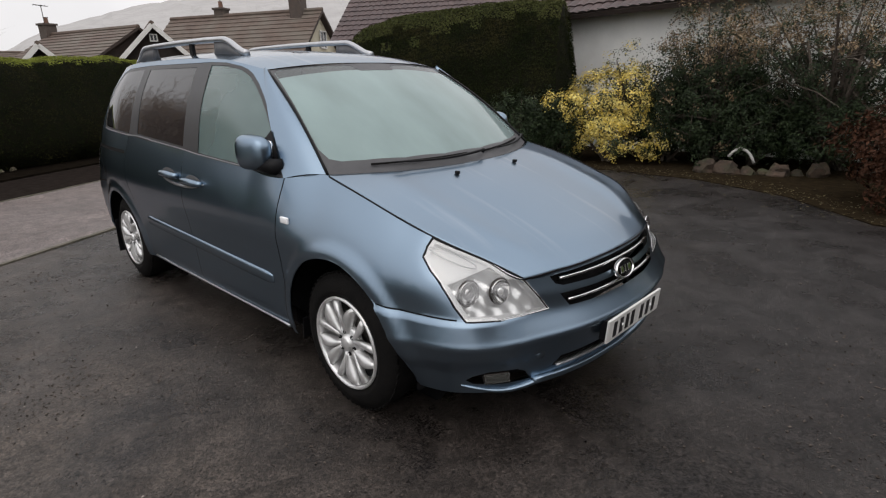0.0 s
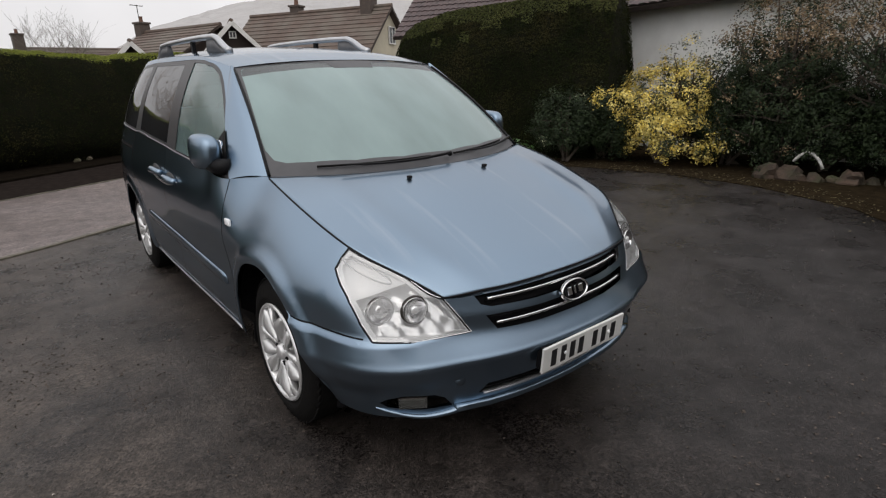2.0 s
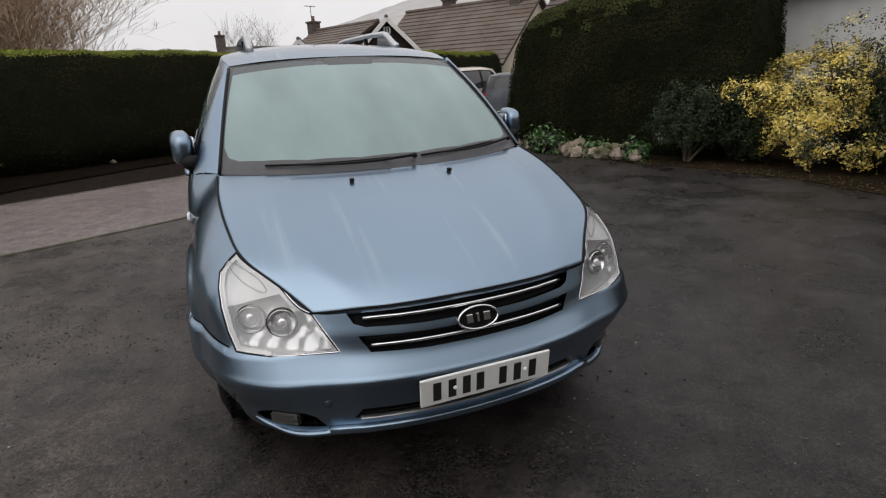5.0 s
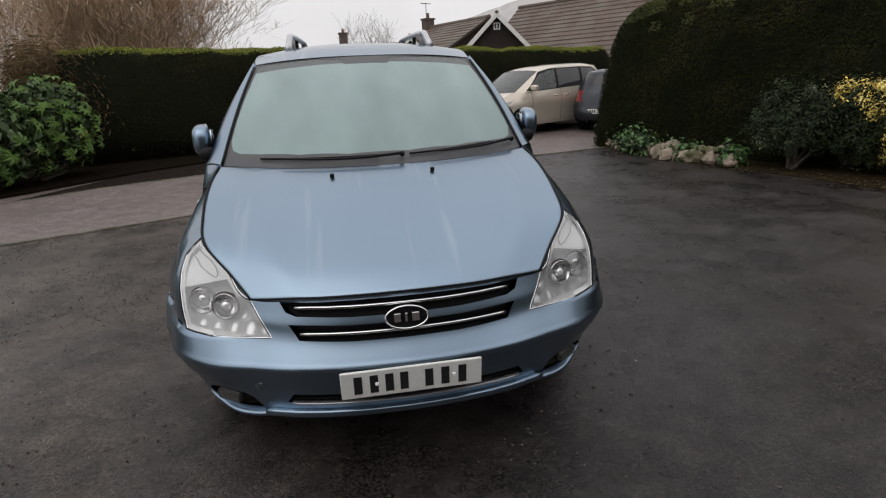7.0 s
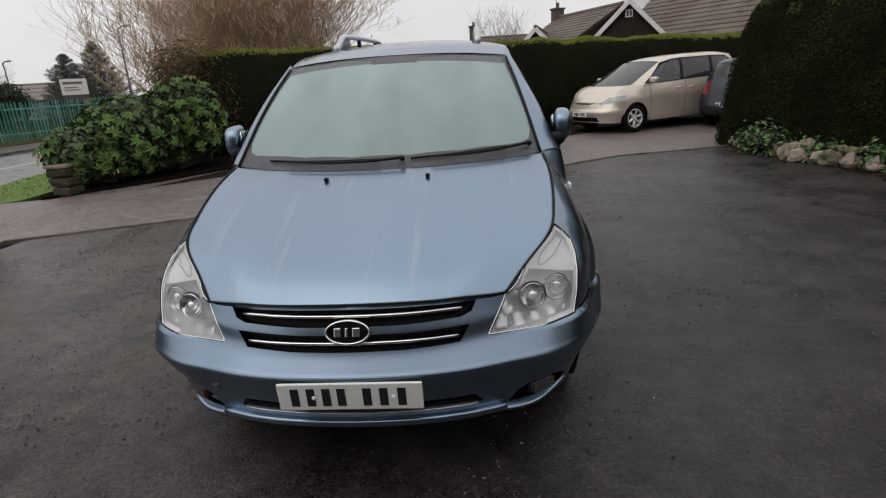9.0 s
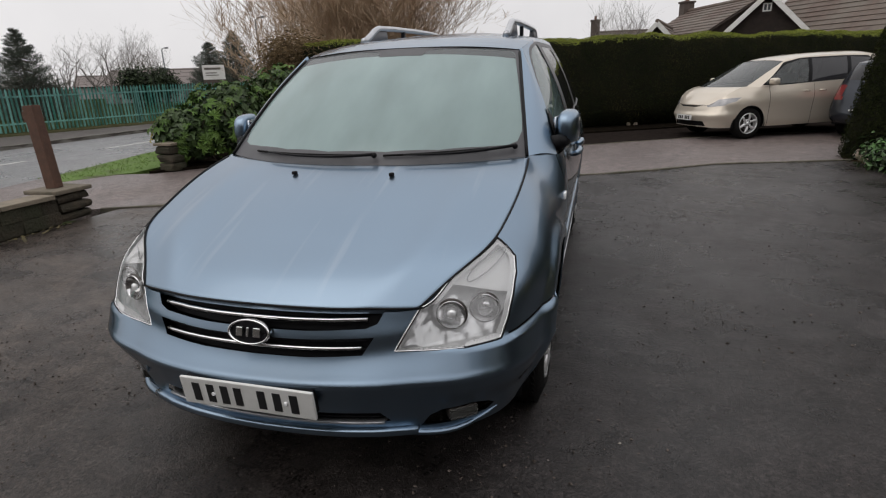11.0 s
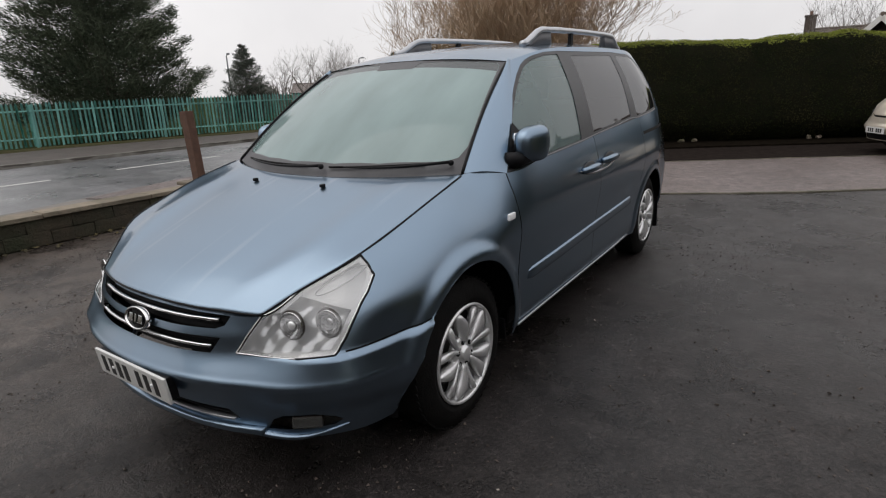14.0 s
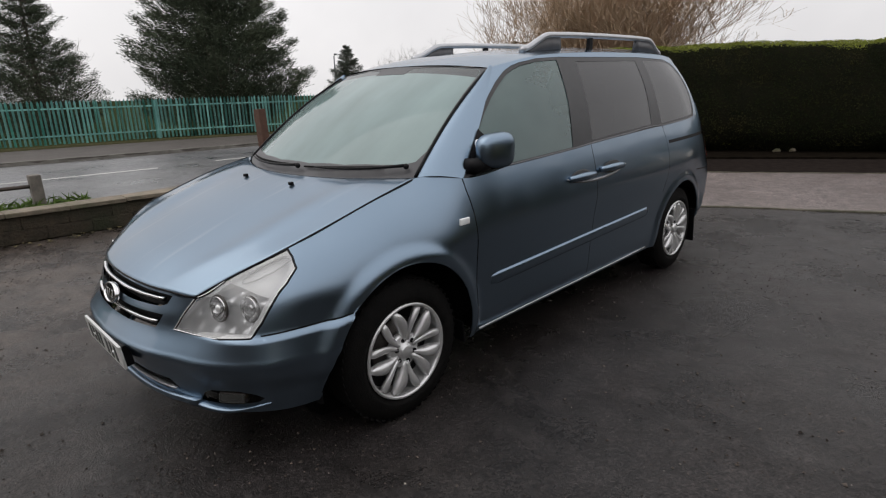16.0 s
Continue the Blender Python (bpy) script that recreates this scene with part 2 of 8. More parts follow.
SEAM = [(-9.0, 1.25), (-4.95, 3.0), (-3.16, 3.75), (-1.7, 4.45), (-0.6, 5.08), (0.45, 5.82), (1.8, 6.45), (2.94, 7.22), (4.5, 7.62), (5.1, 7.8)]
BED = [(5.1, 7.8), (5.3, 6.0), (5.6, 4.9), (6.05, 3.6), (6.35, 2.3), (6.2, 0.9), (5.6, -0.4), (4.6, -1.4), (4.4, -3.0), (4.6, -14.0)]
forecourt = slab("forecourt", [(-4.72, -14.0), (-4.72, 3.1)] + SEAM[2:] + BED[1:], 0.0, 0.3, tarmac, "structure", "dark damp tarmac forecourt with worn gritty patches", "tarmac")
drive = slab("drive", [(-7.55, 2.05), (-4.95, 3.05)] + [(x, y + 0.03) for x, y in SEAM[2:]] + [(5.3, 8.3), (9.5, 9.5), (22, 15), (22, 26), (9, 17.6), (-5.6, 10.1), (-4.0, 8.6), (-5.3, 6.75), (-6.4, 5.55), (-8.25, 5.0)], -0.004, 0.3, tarmac_drive, "structure", "brownish tarmac shared drive crossing to the road", "drive")


def strip(name, line, width, top, thick, material, label, category):
    """A ribbon of real thickness along a line on the ground."""
    bm = bmesh.new()
    prev = None
    dense = []
    for (x0, y0), (x1, y1) in zip(line, line[1:]):
        k = max(1, int(math.hypot(x1 - x0, y1 - y0) / 0.25))
        dense += [(x0 + (x1 - x0) * i / k, y0 + (y1 - y0) * i / k) for i in range(k)]
    dense.append(line[-1])
    for i, (x, y) in enumerate(dense):
        a, b = dense[max(i - 1, 0)], dense[min(i + 1, len(dense) - 1)]
        d = Vector((b[0] - a[0], b[1] - a[1], 0)).normalized()
        nn = Vector((-d.y, d.x, 0))
        w = width * (0.5 + wobble((x, y, 0), 3.0, 0.12, 3))
        h = top + wobble((x, y, 1), 2.5, 0.15 * thick, 5)
        ring = [bm.verts.new(Vector((x, y, z)) + nn * s) for s, z in ((-w, top - thick), (-w * 0.8, h), (w * 0.8, h), (w, top - thick))]
        if prev:
            for k in range(3):
                bm.faces.new((prev[k], prev[k + 1], ring[k + 1], ring[k]))
        prev = ring
    bmesh.ops.recalc_face_normals(bm, faces=bm.faces[:])
    return tagged(link(name, bm, material), label, category, "", "structure")


strip("drive_joint", SEAM[1:], 0.07, 0.018, 0.05, moss_kerb, "thin mossy raised joint between forecourt and drive", "kerb")
DRIVE_EDGE = [(-5.2, 6.08), (-4.2, 6.95), (-3.0, 7.55), (-1.9, 8.15), (-0.7, 8.75), (0.4, 9.4), (1.7, 10.2), (3.2, 11.05), (7.0, 13.0), (14, 16.6)]
# ground in two steps: this strip dark, the corner bed darker
slab("hedge_side", DRIVE_EDGE + [(14, 20), (9.0, 17.8), (-3.0, 11.4), (-4.2, 8.4)], 0.0, 0.3, mat("strip_earth_dark", (0.013, 0.0105, 0.0095), (0.026, 0.021, 0.0185), 7.0, 0.95, 0, 0.7, 40, spec=0.0), "structure", "dark strip of earth and litter below the hedge", "flower bed")
strip("drive_edge", DRIVE_EDGE, 0.05, 0.006, 0.05, moss_kerb, "worn joint line across the drive below the hedge", "kerb")

ROADL = [(-7.2, -40), (-7.25, -4), (-7.45, 1.0), (-8.2, 4.5), (-9.0, 8.0), (-9.3, 13.0), (-8.0, 24.0), (-3.0, 44.0), (10, 80)]
ROADR = [(-15.6, -40), (-15.4, -4), (-15.2, 0.5), (-14.8, 4.4), (-14.6, 8.0), (-14.4, 13.0), (-13.2, 24.0), (-8.4, 44.0), (4, 80)]
slab("road", ROADL + ROADR[::-1], -0.09, 0.2, tarmac_road, "structure", "wide grey wet tarmac road with white markings", "road")
slab("pavement_near", [(-4.95, -40), (-4.95, 2.2), (-6.2, 2.2), (-8.2, 4.4), (-7.45, 1.0), (-7.25, -4), (-7.2, -40)][::-1], -0.02, 0.3, path_mat, "structure", "grey tarmac footpath beside the road", "pavement")
FENCE = [(-21.6, -14), (-20.6, -4), (-20.2, 1.0), (-19.8, 6.0), (-18.9, 10.0), (-17.0, 16.5), (-15.2, 24.0), (-11.5, 36.0), (-7.0, 50.0)]
slab("pavement_far", ROADR[1:8] + [(x, y) for x, y in FENCE[::-1]], 0.0, 0.3, mat("path_brown", (0.085, 0.074, 0.066), (0.055, 0.049, 0.044), 1.5, 0.7, 0, 0.3, 90, spec=0.3), "structure", "grey footpath on the far side of the road", "pavement")
strip("kerb_far", [(x - 0.06, y) for x, y in ROADR], 0.14, 0.012, 0.12, kerb_mat, "dark worn concrete kerb along the road", "kerb")
strip("kerb_near", [(x + 0.06, y) for x, y in ROADL[:3]], 0.12, -0.014, 0.1, kerb_mat, "low concrete kerb beside the footpath", "kerb")
slab("grass_verge", [(-7.5, 4.55), (-6.9, 5.6), (-6.9, 8.0), (-7.4, 14.0), (-7.0, 20.0), (-8.3, 22.0), (-9.2, 13.0), (-8.9, 8.0), (-8.2, 5.0)], 0.0, 0.3, grass_mat, "structure", "strip of mown green grass beside the road", "grass")
strip("far_verge", [(x + 0.35, y) for x, y in FENCE], 0.9, 0.05, 0.15, mat("rough_verge", (0.045, 0.05, 0.022), (0.085, 0.075, 0.045), 5.0, 0.95, spec=0.0, bump=0.8, bscale=30), "rough earthy strip along the fence foot", "verge")
for i, (a, b) in enumerate([((-11.75, -6.0), (-11.6, -2.0)), ((-11.5, 0.0), (-11.35, 3.0)), ((-11.6, 4.5), (-11.55, 7.2)), ((-11.6, 9.5), (-11.5, 12.5)), ((-11.1, 16), (-10.8, 19))]):
    bm = bmesh.new()
    d = Vector((b[0] - a[0], b[1] - a[1], 0))
    box(bm, ((a[0] + b[0]) / 2, (a[1] + b[1]) / 2, -0.088), (0.11, d.length, 0.006), math.degrees(math.atan2(-d.x, d.y)))
    tagged(link("road_marking", bm, line_paint), "worn white centre dash painted on the road", "road marking", "", "structure")
for a, b in [((-7.62, -1.2), (-7.66, -0.2)), ((-7.7, 0.8), (-7.78, 1.7)), ((-8.0, 2.6), (-8.2, 3.5))]:
    bm = bmesh.new()
    d = Vector((b[0] - a[0], b[1] - a[1], 0))
    box(bm, ((a[0] + b[0]) / 2, (a[1] + b[1]) / 2, -0.088), (0.1, d.length, 0.006), math.degrees(math.atan2(-d.x, d.y)))
    tagged(link("road_marking", bm, line_paint), "worn white edge dash painted on the road", "road marking", "", "structure")
slab("planting_bed", [(5.0, 8.0), (9.2, 9.4), (9.2, -14), (4.5, -14), (4.3, -3.0), (4.5, -1.4), (5.5, -0.4), (6.1, 0.9), (6.25, 2.3), (5.95, 3.6), (5.5, 4.9), (5.2, 6.0)], 0.014, 0.3, earth, "structure", "dark earth bed with moss and fallen leaves", "flower bed")
slab("corner_bed", [(-6.5, 5.5), (-5.3, 6.7), (-4.0, 8.5), (-2.4, 9.9), (0.2, 11.6), (4, 13.8), (12, 18.2), (12, 22), (-9, 22), (-7.2, 14), (-6.75, 8)], 0.04, 0.3, mat("hedge_earth_dark", (0.006, 0.005, 0.004), (0.014, 0.011, 0.008), 7.0, 0.95, 0, 0.7, 40, spec=0.0), "structure", "dark earth under the hedge and shrubs", "flower bed")

# plain wall added out of view; closes the forecourt and blocks low light
bm = bmesh.new()
box(bm, (3.0, -6.8, 1.9), (15.0, 0.3, 4.0))
tagged(link("wall_south", bm, mat("unseen_wall_grey", (0.16, 0.145, 0.13), (0.11, 0.10, 0.09), 2.0, 0.85, bump=0.3, bscale=60)), "unseen plain grey wall added to block low light from the south", "wall", "", "structure")
slab("lawn", [(8.0, -1.4), (8.95, -1.0), (8.95, -9.0), (7.6, -9.0)], 0.45, 0.5, grass_mat, "structure", "patch of green lawn beside the white bungalow", "grass")

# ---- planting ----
# face sprigs are coloured near black for the shade on the hedge sides
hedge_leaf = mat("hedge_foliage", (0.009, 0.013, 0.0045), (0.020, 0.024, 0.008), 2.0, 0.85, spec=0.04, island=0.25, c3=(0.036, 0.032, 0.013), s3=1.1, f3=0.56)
# lime new growth, brightened further to look lit from above
hedge_top_leaf = mat("hedge_new_growth_lit", (0.165, 0.195, 0.026), (0.235, 0.26, 0.05), 1.5, 0.75, spec=0.2, island=0.35)
# the dome's top-lit look is put into this paler sprig colour
dome_top = mat("hedge_lit_top", (0.042, 0.052, 0.012), (0.072, 0.076, 0.022), 1.5, 0.8, spec=0.2, island=0.4)
# core sheet near black, standing for the shade inside the hedge
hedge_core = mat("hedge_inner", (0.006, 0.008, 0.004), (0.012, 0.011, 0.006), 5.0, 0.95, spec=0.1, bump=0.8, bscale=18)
# haze is put into the needle colours: lightened here, greyed in the next
conifer_leaf = mat("conifer_needles", (0.050, 0.066, 0.045), (0.098, 0.116, 0.074), 0.9, 0.8, spec=0.2, island=0.45)
hazed_needles = mat("conifer_needles_hazed", (0.082, 0.098, 0.082), (0.12, 0.138, 0.115), 0.9, 0.85, spec=0.1, island=0.35)
bark = mat("bark", (0.06, 0.045, 0.035), (0.11, 0.09, 0.07), 12.0, 0.9, bump=0.6, bscale=40)
twig = mat("twig_bark", (0.33, 0.235, 0.155), (0.44, 0.33, 0.235), 4.0, 0.9, spec=0.2)
twig_grey = mat("twig_pale", (0.16, 0.14, 0.13), (0.22, 0.2, 0.18), 4.0, 0.9, spec=0.2)


def smooth01(a, b, x):
    t = np.clip((x - a) / (b - a), 0, 1)
    return t * t * (3 - 2 * t)


def hedge_block(name, p0, p1, half, height, label, seed, n, leaf, dome=0.0, lean=0.18, round_end=0.5, top_leaf=None, size=0.045, square=2.4, foot=0.0):
    """A clipped hedge from p0 to p1: a lumpy core and a coat of small sprigs over it."""
    root = empty(name)
    tagged(root, label, "hedge")
    p0, p1 = Vector((*p0, 0)), Vector((*p1, 0))
    d = p1 - p0
    length = d.length
    d.normalize()
    side = Vector((-d.y, d.x, 0))
    rng = np.random.default_rng(seed)

    def shape(u, v):
        """u: -1..1 along with ends, v: 0..1 over the section from one foot over the top to the other."""
        s = (u + 1) / 2 * (length + 2 * round_end) - round_end
        e = max(0.0, -s, s - length) / max(round_end, 1e-3)
        k = math.sqrt(max(0.0, 1 - min(e, 1) ** (square if s > length else 2.4)))
        a = math.pi * v
        cx, cz = math.cos(a), math.sin(a)
        q = 4.5 - 1.6 * dome
        rr = 1 / (abs(cx) ** q + abs(cz) ** q) ** (1 / q)
        h = height * (1 - dome * 0.10 * (2 * (0.5 - min(s / length, 0.5))) ** 2) * (0.55 + 0.45 * k)
        x = rr * cx * half * (0.12 + 0.88 * k) * (1 - lean * (rr * cz) ** 2)
        low = max(0.0, 1 - rr * cz * h / 0.5)
        x *= 1 - foot * low * low
        return p0 + d * max(-round_end, min(length + round_end, s)) + side * x + Vector((0, 0, rr * cz * h))

    nu, nv = max(24, int(length / 0.16)), 34
    verts, faces = [], []
    for i in range(nu + 1):
        for j in range(nv + 1):
            p = shape(-1 + 2 * i / nu, j / nv)
            q = p * 1.0
            w = wobble(q, 0.9, 0.11, seed) + wobble(q, 3.2, 0.05, seed + 2)
            c = p0 + d * (p - p0).dot(d) + Vector((0, 0, height * 0.5))
            o = (p - c).normalized()
            verts.append(p + o * w)
    for i in range(nu):
        for j in range(nv):
            a = i * (nv + 1) + j
            faces.append((a, a + 1, a + nv + 2, a + nv + 1))
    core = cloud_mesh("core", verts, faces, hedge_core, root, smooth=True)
    vv = np.array([tuple(v) for v in verts]).reshape(nu + 1, nv + 1, 3)
    u = rng.uniform(0, nu - 1e-6, n)
    w = rng.uniform(0, nv - 1e-6, n)
    iu, iw = u.astype(int), w.astype(int)
    fu, fw = (u - iu)[:, None], (w - iw)[:, None]
    a, b, c2, d2 = vv[iu, iw], vv[iu + 1, iw], vv[iu, iw + 1], vv[iu + 1, iw + 1]
    pts = (a * (1 - fu) + b * fu) * (1 - fw) + (c2 * (1 - fu) + d2 * fu) * fw
    nr = np.cross(b - a, c2 - a)
    nr /= np.linalg.norm(nr, axis=1)[:, None] + 1e-9
    centre = np.array([(p0 + p1) / 2]).reshape(3) + [0, 0, height * 0.4]
    nr *= np.sign((nr * (pts - centre)).sum(1))[:, None]
    pts = pts + nr * rng.uniform(-0.03, 0.07, n)[:, None]
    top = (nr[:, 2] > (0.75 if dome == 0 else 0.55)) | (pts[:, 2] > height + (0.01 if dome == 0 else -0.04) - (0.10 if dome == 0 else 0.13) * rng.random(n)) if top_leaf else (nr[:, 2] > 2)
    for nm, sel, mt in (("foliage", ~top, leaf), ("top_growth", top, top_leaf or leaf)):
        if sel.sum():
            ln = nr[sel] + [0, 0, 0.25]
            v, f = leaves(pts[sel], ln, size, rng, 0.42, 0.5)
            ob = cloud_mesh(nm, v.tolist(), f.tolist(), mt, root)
            ob["kind"] = "stuff"
    return root


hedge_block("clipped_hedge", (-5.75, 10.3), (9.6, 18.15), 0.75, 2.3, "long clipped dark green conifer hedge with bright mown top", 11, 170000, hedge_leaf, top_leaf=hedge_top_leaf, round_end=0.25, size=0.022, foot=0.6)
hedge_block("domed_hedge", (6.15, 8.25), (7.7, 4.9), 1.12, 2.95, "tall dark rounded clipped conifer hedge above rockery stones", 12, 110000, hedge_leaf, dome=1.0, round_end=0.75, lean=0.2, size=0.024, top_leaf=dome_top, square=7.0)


def limb_tree(name, at, height, spread, label, seed, material, stems=7, twigs=6, thick=0.10, order=3, category="tree", up=0.8):
    """A bare tree: limbs that fork three times into fine twigs."""
    root = empty(name, pose(*at))
    tagged(root, label, category)
    rnd = random.Random(seed)
    bm_l, segs = bmesh.new(), []

    def grow(p, d, length, r, level):
        pts, rad = [p], [r]
        q = p.copy()
        n = 4 if level < 2 else 3
        for i in range(n):
            curl = 0.12 if level == 0 else 0.22
            d = (d + Vector((rnd.gauss(0, curl), rnd.gauss(0, curl), rnd.gauss(0.06, 0.10)))).normalized()
            q = q + d * length / n
            pts.append(q.copy())
            rad.append(r * (1 - 0.6 * (i + 1) / n))
        if level < 2:
            tube(bm_l, pts, rad, 6, False)
        else:
            segs.append((pts, rad))
        if level < order:
            for k in range(twigs + (1 if level == 0 else 0)):
                i = rnd.randint(1, n)
                nd = (d + Vector((rnd.gauss(0, 0.78), rnd.gauss(0, 0.78), rnd.gauss(0.10, 0.42)))).normalized()
                grow(pts[i], nd, length * rnd.uniform(0.45, 0.7), max(rad[i] * 0.6, 0.005), level + 1)

    for s in range(stems):
        a = 2 * math.pi * s / stems + rnd.uniform(-0.3, 0.3)
        o = Vector((math.cos(a), math.sin(a), 0))
        grow(o * rnd.uniform(0.02, 0.15 * spread), (o * spread / height * rnd.uniform(0.5, 1.0) + Vector((0, 0, up))).normalized(), height * rnd.uniform(0.42, 0.58), thick * rnd.uniform(0.7, 1.1), 0)
    part("limb", bm_l, material, root, smooth=True)["kind"] = "stuff"
    verts, faces = [], []
    for pts, rad in segs:
        base = len(verts)
        for p, r in zip(pts, rad):
            r = max(r, 0.0065)
            verts += [p + Vector((r, 0, 0)), p + Vector((-0.5 * r, 0.87 * r, 0)), p + Vector((-0.5 * r, -0.87 * r, 0))]
        for i in range(len(pts) - 1):
            for k in range(3):
                a, b = base + 3 * i + k, base + 3 * i + (k + 1) % 3
                faces.append((a, b, b + 3, a + 3))
    ob = cloud_mesh("twig", verts, faces, material, root)
    ob["kind"] = "stuff"
    return root


def conifer(name, at, height, radius, label, seed, n_whorl=16, base=0.08, dense=1.0, taper=0.9, needles=None):
    """A spruce-like tree: tapered trunk, whorls of drooping boughs, each carrying many needle sprays."""
    root = empty(name, pose(*at))
    tagged(root, label, "tree")
    rnd = random.Random(seed)
    rng = np.random.default_rng(seed)
    bm = bmesh.new()
    tube(bm, [(0, 0, -0.1), (0.03, 0, height * 0.4), (0, 0.02, height * 0.97)], [height * 0.022, height * 0.014, 0.01], 8)
    part("trunk", bm, bark, root, smooth=True)
    cs, ns = [], []
    bm = bmesh.new()
    for w in range(n_whorl):
        f = base + (1 - base) * w / n_whorl
        z = height * f
        reach = radius * (1 - f) ** taper * 0.95 * (1.05 if f > 0.2 else 0.85 + f)
        for k in range(rnd.randint(8, 10)):
            zj = z
            z = zj + rnd.uniform(-0.5, 0.5) * height * (1 - base) / n_whorl
            a = 2 * math.pi * k / 8 + rnd.uniform(-0.35, 0.35) + w * 0.7
            rr = reach * rnd.uniform(0.72, 1.22) + 0.05
            o = Vector((math.cos(a), math.sin(a), 0))
            tip = o * rr + Vector((0, 0, z + rr * 0.10 + rnd.uniform(-0.08, 0.18) * rr))
            mid = o * rr * 0.55 + Vector((0, 0, z - rr * 0.14))
            tube(bm, [(0, 0, z), mid, tip], [0.03, 0.02, 0.006], 3, False)
            m = int((60 + 330 * rr) * dense)
            for i in range(m):
                t = rnd.uniform(0.12, 1.0) ** 0.75
                p = (Vector((0, 0, z)) * (1 - t) ** 2 + mid * 2 * t * (1 - t) + tip * t * t)
                sp = 0.16 * rr * (1.15 - t) + 0.035
                p = p + Vector((rnd.gauss(0, sp), rnd.gauss(0, sp), rnd.gauss(-0.03, sp * 0.75)))
                cs.append(tuple(p))
                ns.append((o.x * (0.55 + 0.5 * t) + rnd.gauss(0, 0.42), o.y * (0.55 + 0.5 * t) + rnd.gauss(0, 0.42), 0.55 * t + rnd.gauss(0, 0.3)))
            z = zj
    part("bough", bm, bark, root)["kind"] = "stuff"
    cs, ax = np.array(cs), np.array(ns)
    ax /= np.linalg.norm(ax, axis=1)[:, None] + 1e-9
    wd = np.cross(ax, rng.normal(0, 1, ax.shape))
    wd /= np.linalg.norm(wd, axis=1)[:, None] + 1e-9
    ln = (0.088 * (height / 8) ** 0.5 * rng.uniform(0.6, 1.4, len(cs)))[:, None]
    v = np.stack([cs - ax * ln * 0.5, cs + wd * ln * 0.12, cs + ax * ln, cs - wd * ln * 0.12], 1).reshape(-1, 3)
    i4 = np.arange(len(cs))[:, None] * 4
    fcs = np.concatenate([i4 + [0, 1, 2], i4 + [0, 2, 3]])
    ob = cloud_mesh("needles", v.tolist(), fcs.tolist(), needles or conifer_leaf, root)
    ob["kind"] = "stuff"
    return root


def shrub(name, at, radii, label, seed, clusters, leaf_mats, size=0.05, per=26, stems=6, lump=0.25, category="shrub", flat=0.0, aspect=0.5, hollow=0.35):
    """A shrub: stems that fan out from the foot and clusters of leaves set unevenly through an egg-shaped crown."""
    root = empty(name, pose(*at))
    tagged(root, label, category)
    rnd = random.Random(seed)
    rng = np.random.default_rng(seed)
    rx, ry, rz = radii
    bm = bmesh.new()
    tips = []
    for c in range(clusters):
        while True:
            q = Vector((rnd.gauss(0, 1), rnd.gauss(0, 1), rnd.gauss(0.15, 1)))
            q.normalize()
            if q.z > -0.75:
                break
        r = (hollow + (1 - hollow) * rnd.random() ** 0.5) * (1 + noise.noise(q * 1.7 + Vector((seed, 0, 0))) * lump * 2)
        tips.append((Vector((q.x * rx * r, q.y * ry * r, rz * (1.0 + q.z * r))), q))
    for s in range(stems):
        p, q = tips[rnd.randrange(len(tips))]
        tube(bm, [(rnd.gauss(0, 0.06), rnd.gauss(0, 0.06), -0.02), p * 0.5 + Vector((0, 0, rz * 0.12)), p], [0.03, 0.02, 0.006], 5, False)
        for _ in range(5):
            p2, _q = tips[rnd.randrange(len(tips))]
            m = p * 0.55
            if (p2 - m).length < max(rx, rz):
                tube(bm, [m, (m + p2) / 2 + Vector((0, 0, 0.05)), p2], [0.016, 0.01, 0.004], 3, False)
    part("stem", bm, bark, root)["kind"] = "stuff"
    sets = {k: ([], []) for k in range(len(leaf_mats))}
    for p, q in tips:
        k = 0 if len(leaf_mats) == 1 else (1 if rnd.random() < leaf_mats[1][1](q, p) else 0)
        for i in range(per):
            o = Vector((rnd.gauss(0, 1), rnd.gauss(0, 1), rnd.gauss(0, 1)))
            sets[k][0].append(tuple(p + o * size * 2.0))
            sets[k][1].append(tuple(q * 0.8 + o * 0.35 + Vector((0, 0, 0.5))))
    for k, (cs, ns) in sets.items():
        if cs:
            v, f = leaves(np.array(cs), np.array(ns), size, rng, aspect, 0.5)
            ob = cloud_mesh("leaves", v.tolist(), f.tolist(), leaf_mats[k][0], root)
            ob["kind"] = "stuff"
    return root


yellow_leaf = mat("golden_leaf", (0.66, 0.47, 0.045), (0.72, 0.64, 0.25), 7.0, 0.5, island=0.35)
green_edge = mat("variegated_green", (0.012, 0.030, 0.009), (0.065, 0.07, 0.016), 6.0, 0.5, island=0.4)
dark_leaf = mat("evergreen_leaf", (0.011, 0.021, 0.008), (0.028, 0.042, 0.015), 5.0, 0.55, spec=0.22, island=0.5)
bronze_leaf = mat("bronze_leaf", (0.10, 0.060, 0.028), (0.34, 0.26, 0.17), 14.0, 0.7, spec=0.2, island=0.5)
red_leaf = mat("russet_leaf", (0.060, 0.024, 0.012), (0.038, 0.017, 0.009), 5.0, 0.8, spec=0.15, island=0.4)
fatsia_leaf = mat("glossy_palm_leaf", (0.05, 0.12, 0.03), (0.09, 0.18, 0.05), 3.0, 0.42, island=0.35)
pale_sprig = mat("pale_sprig", (0.20, 0.22, 0.13), (0.30, 0.30, 0.20), 9.0, 0.7, spec=0.2, island=0.4)
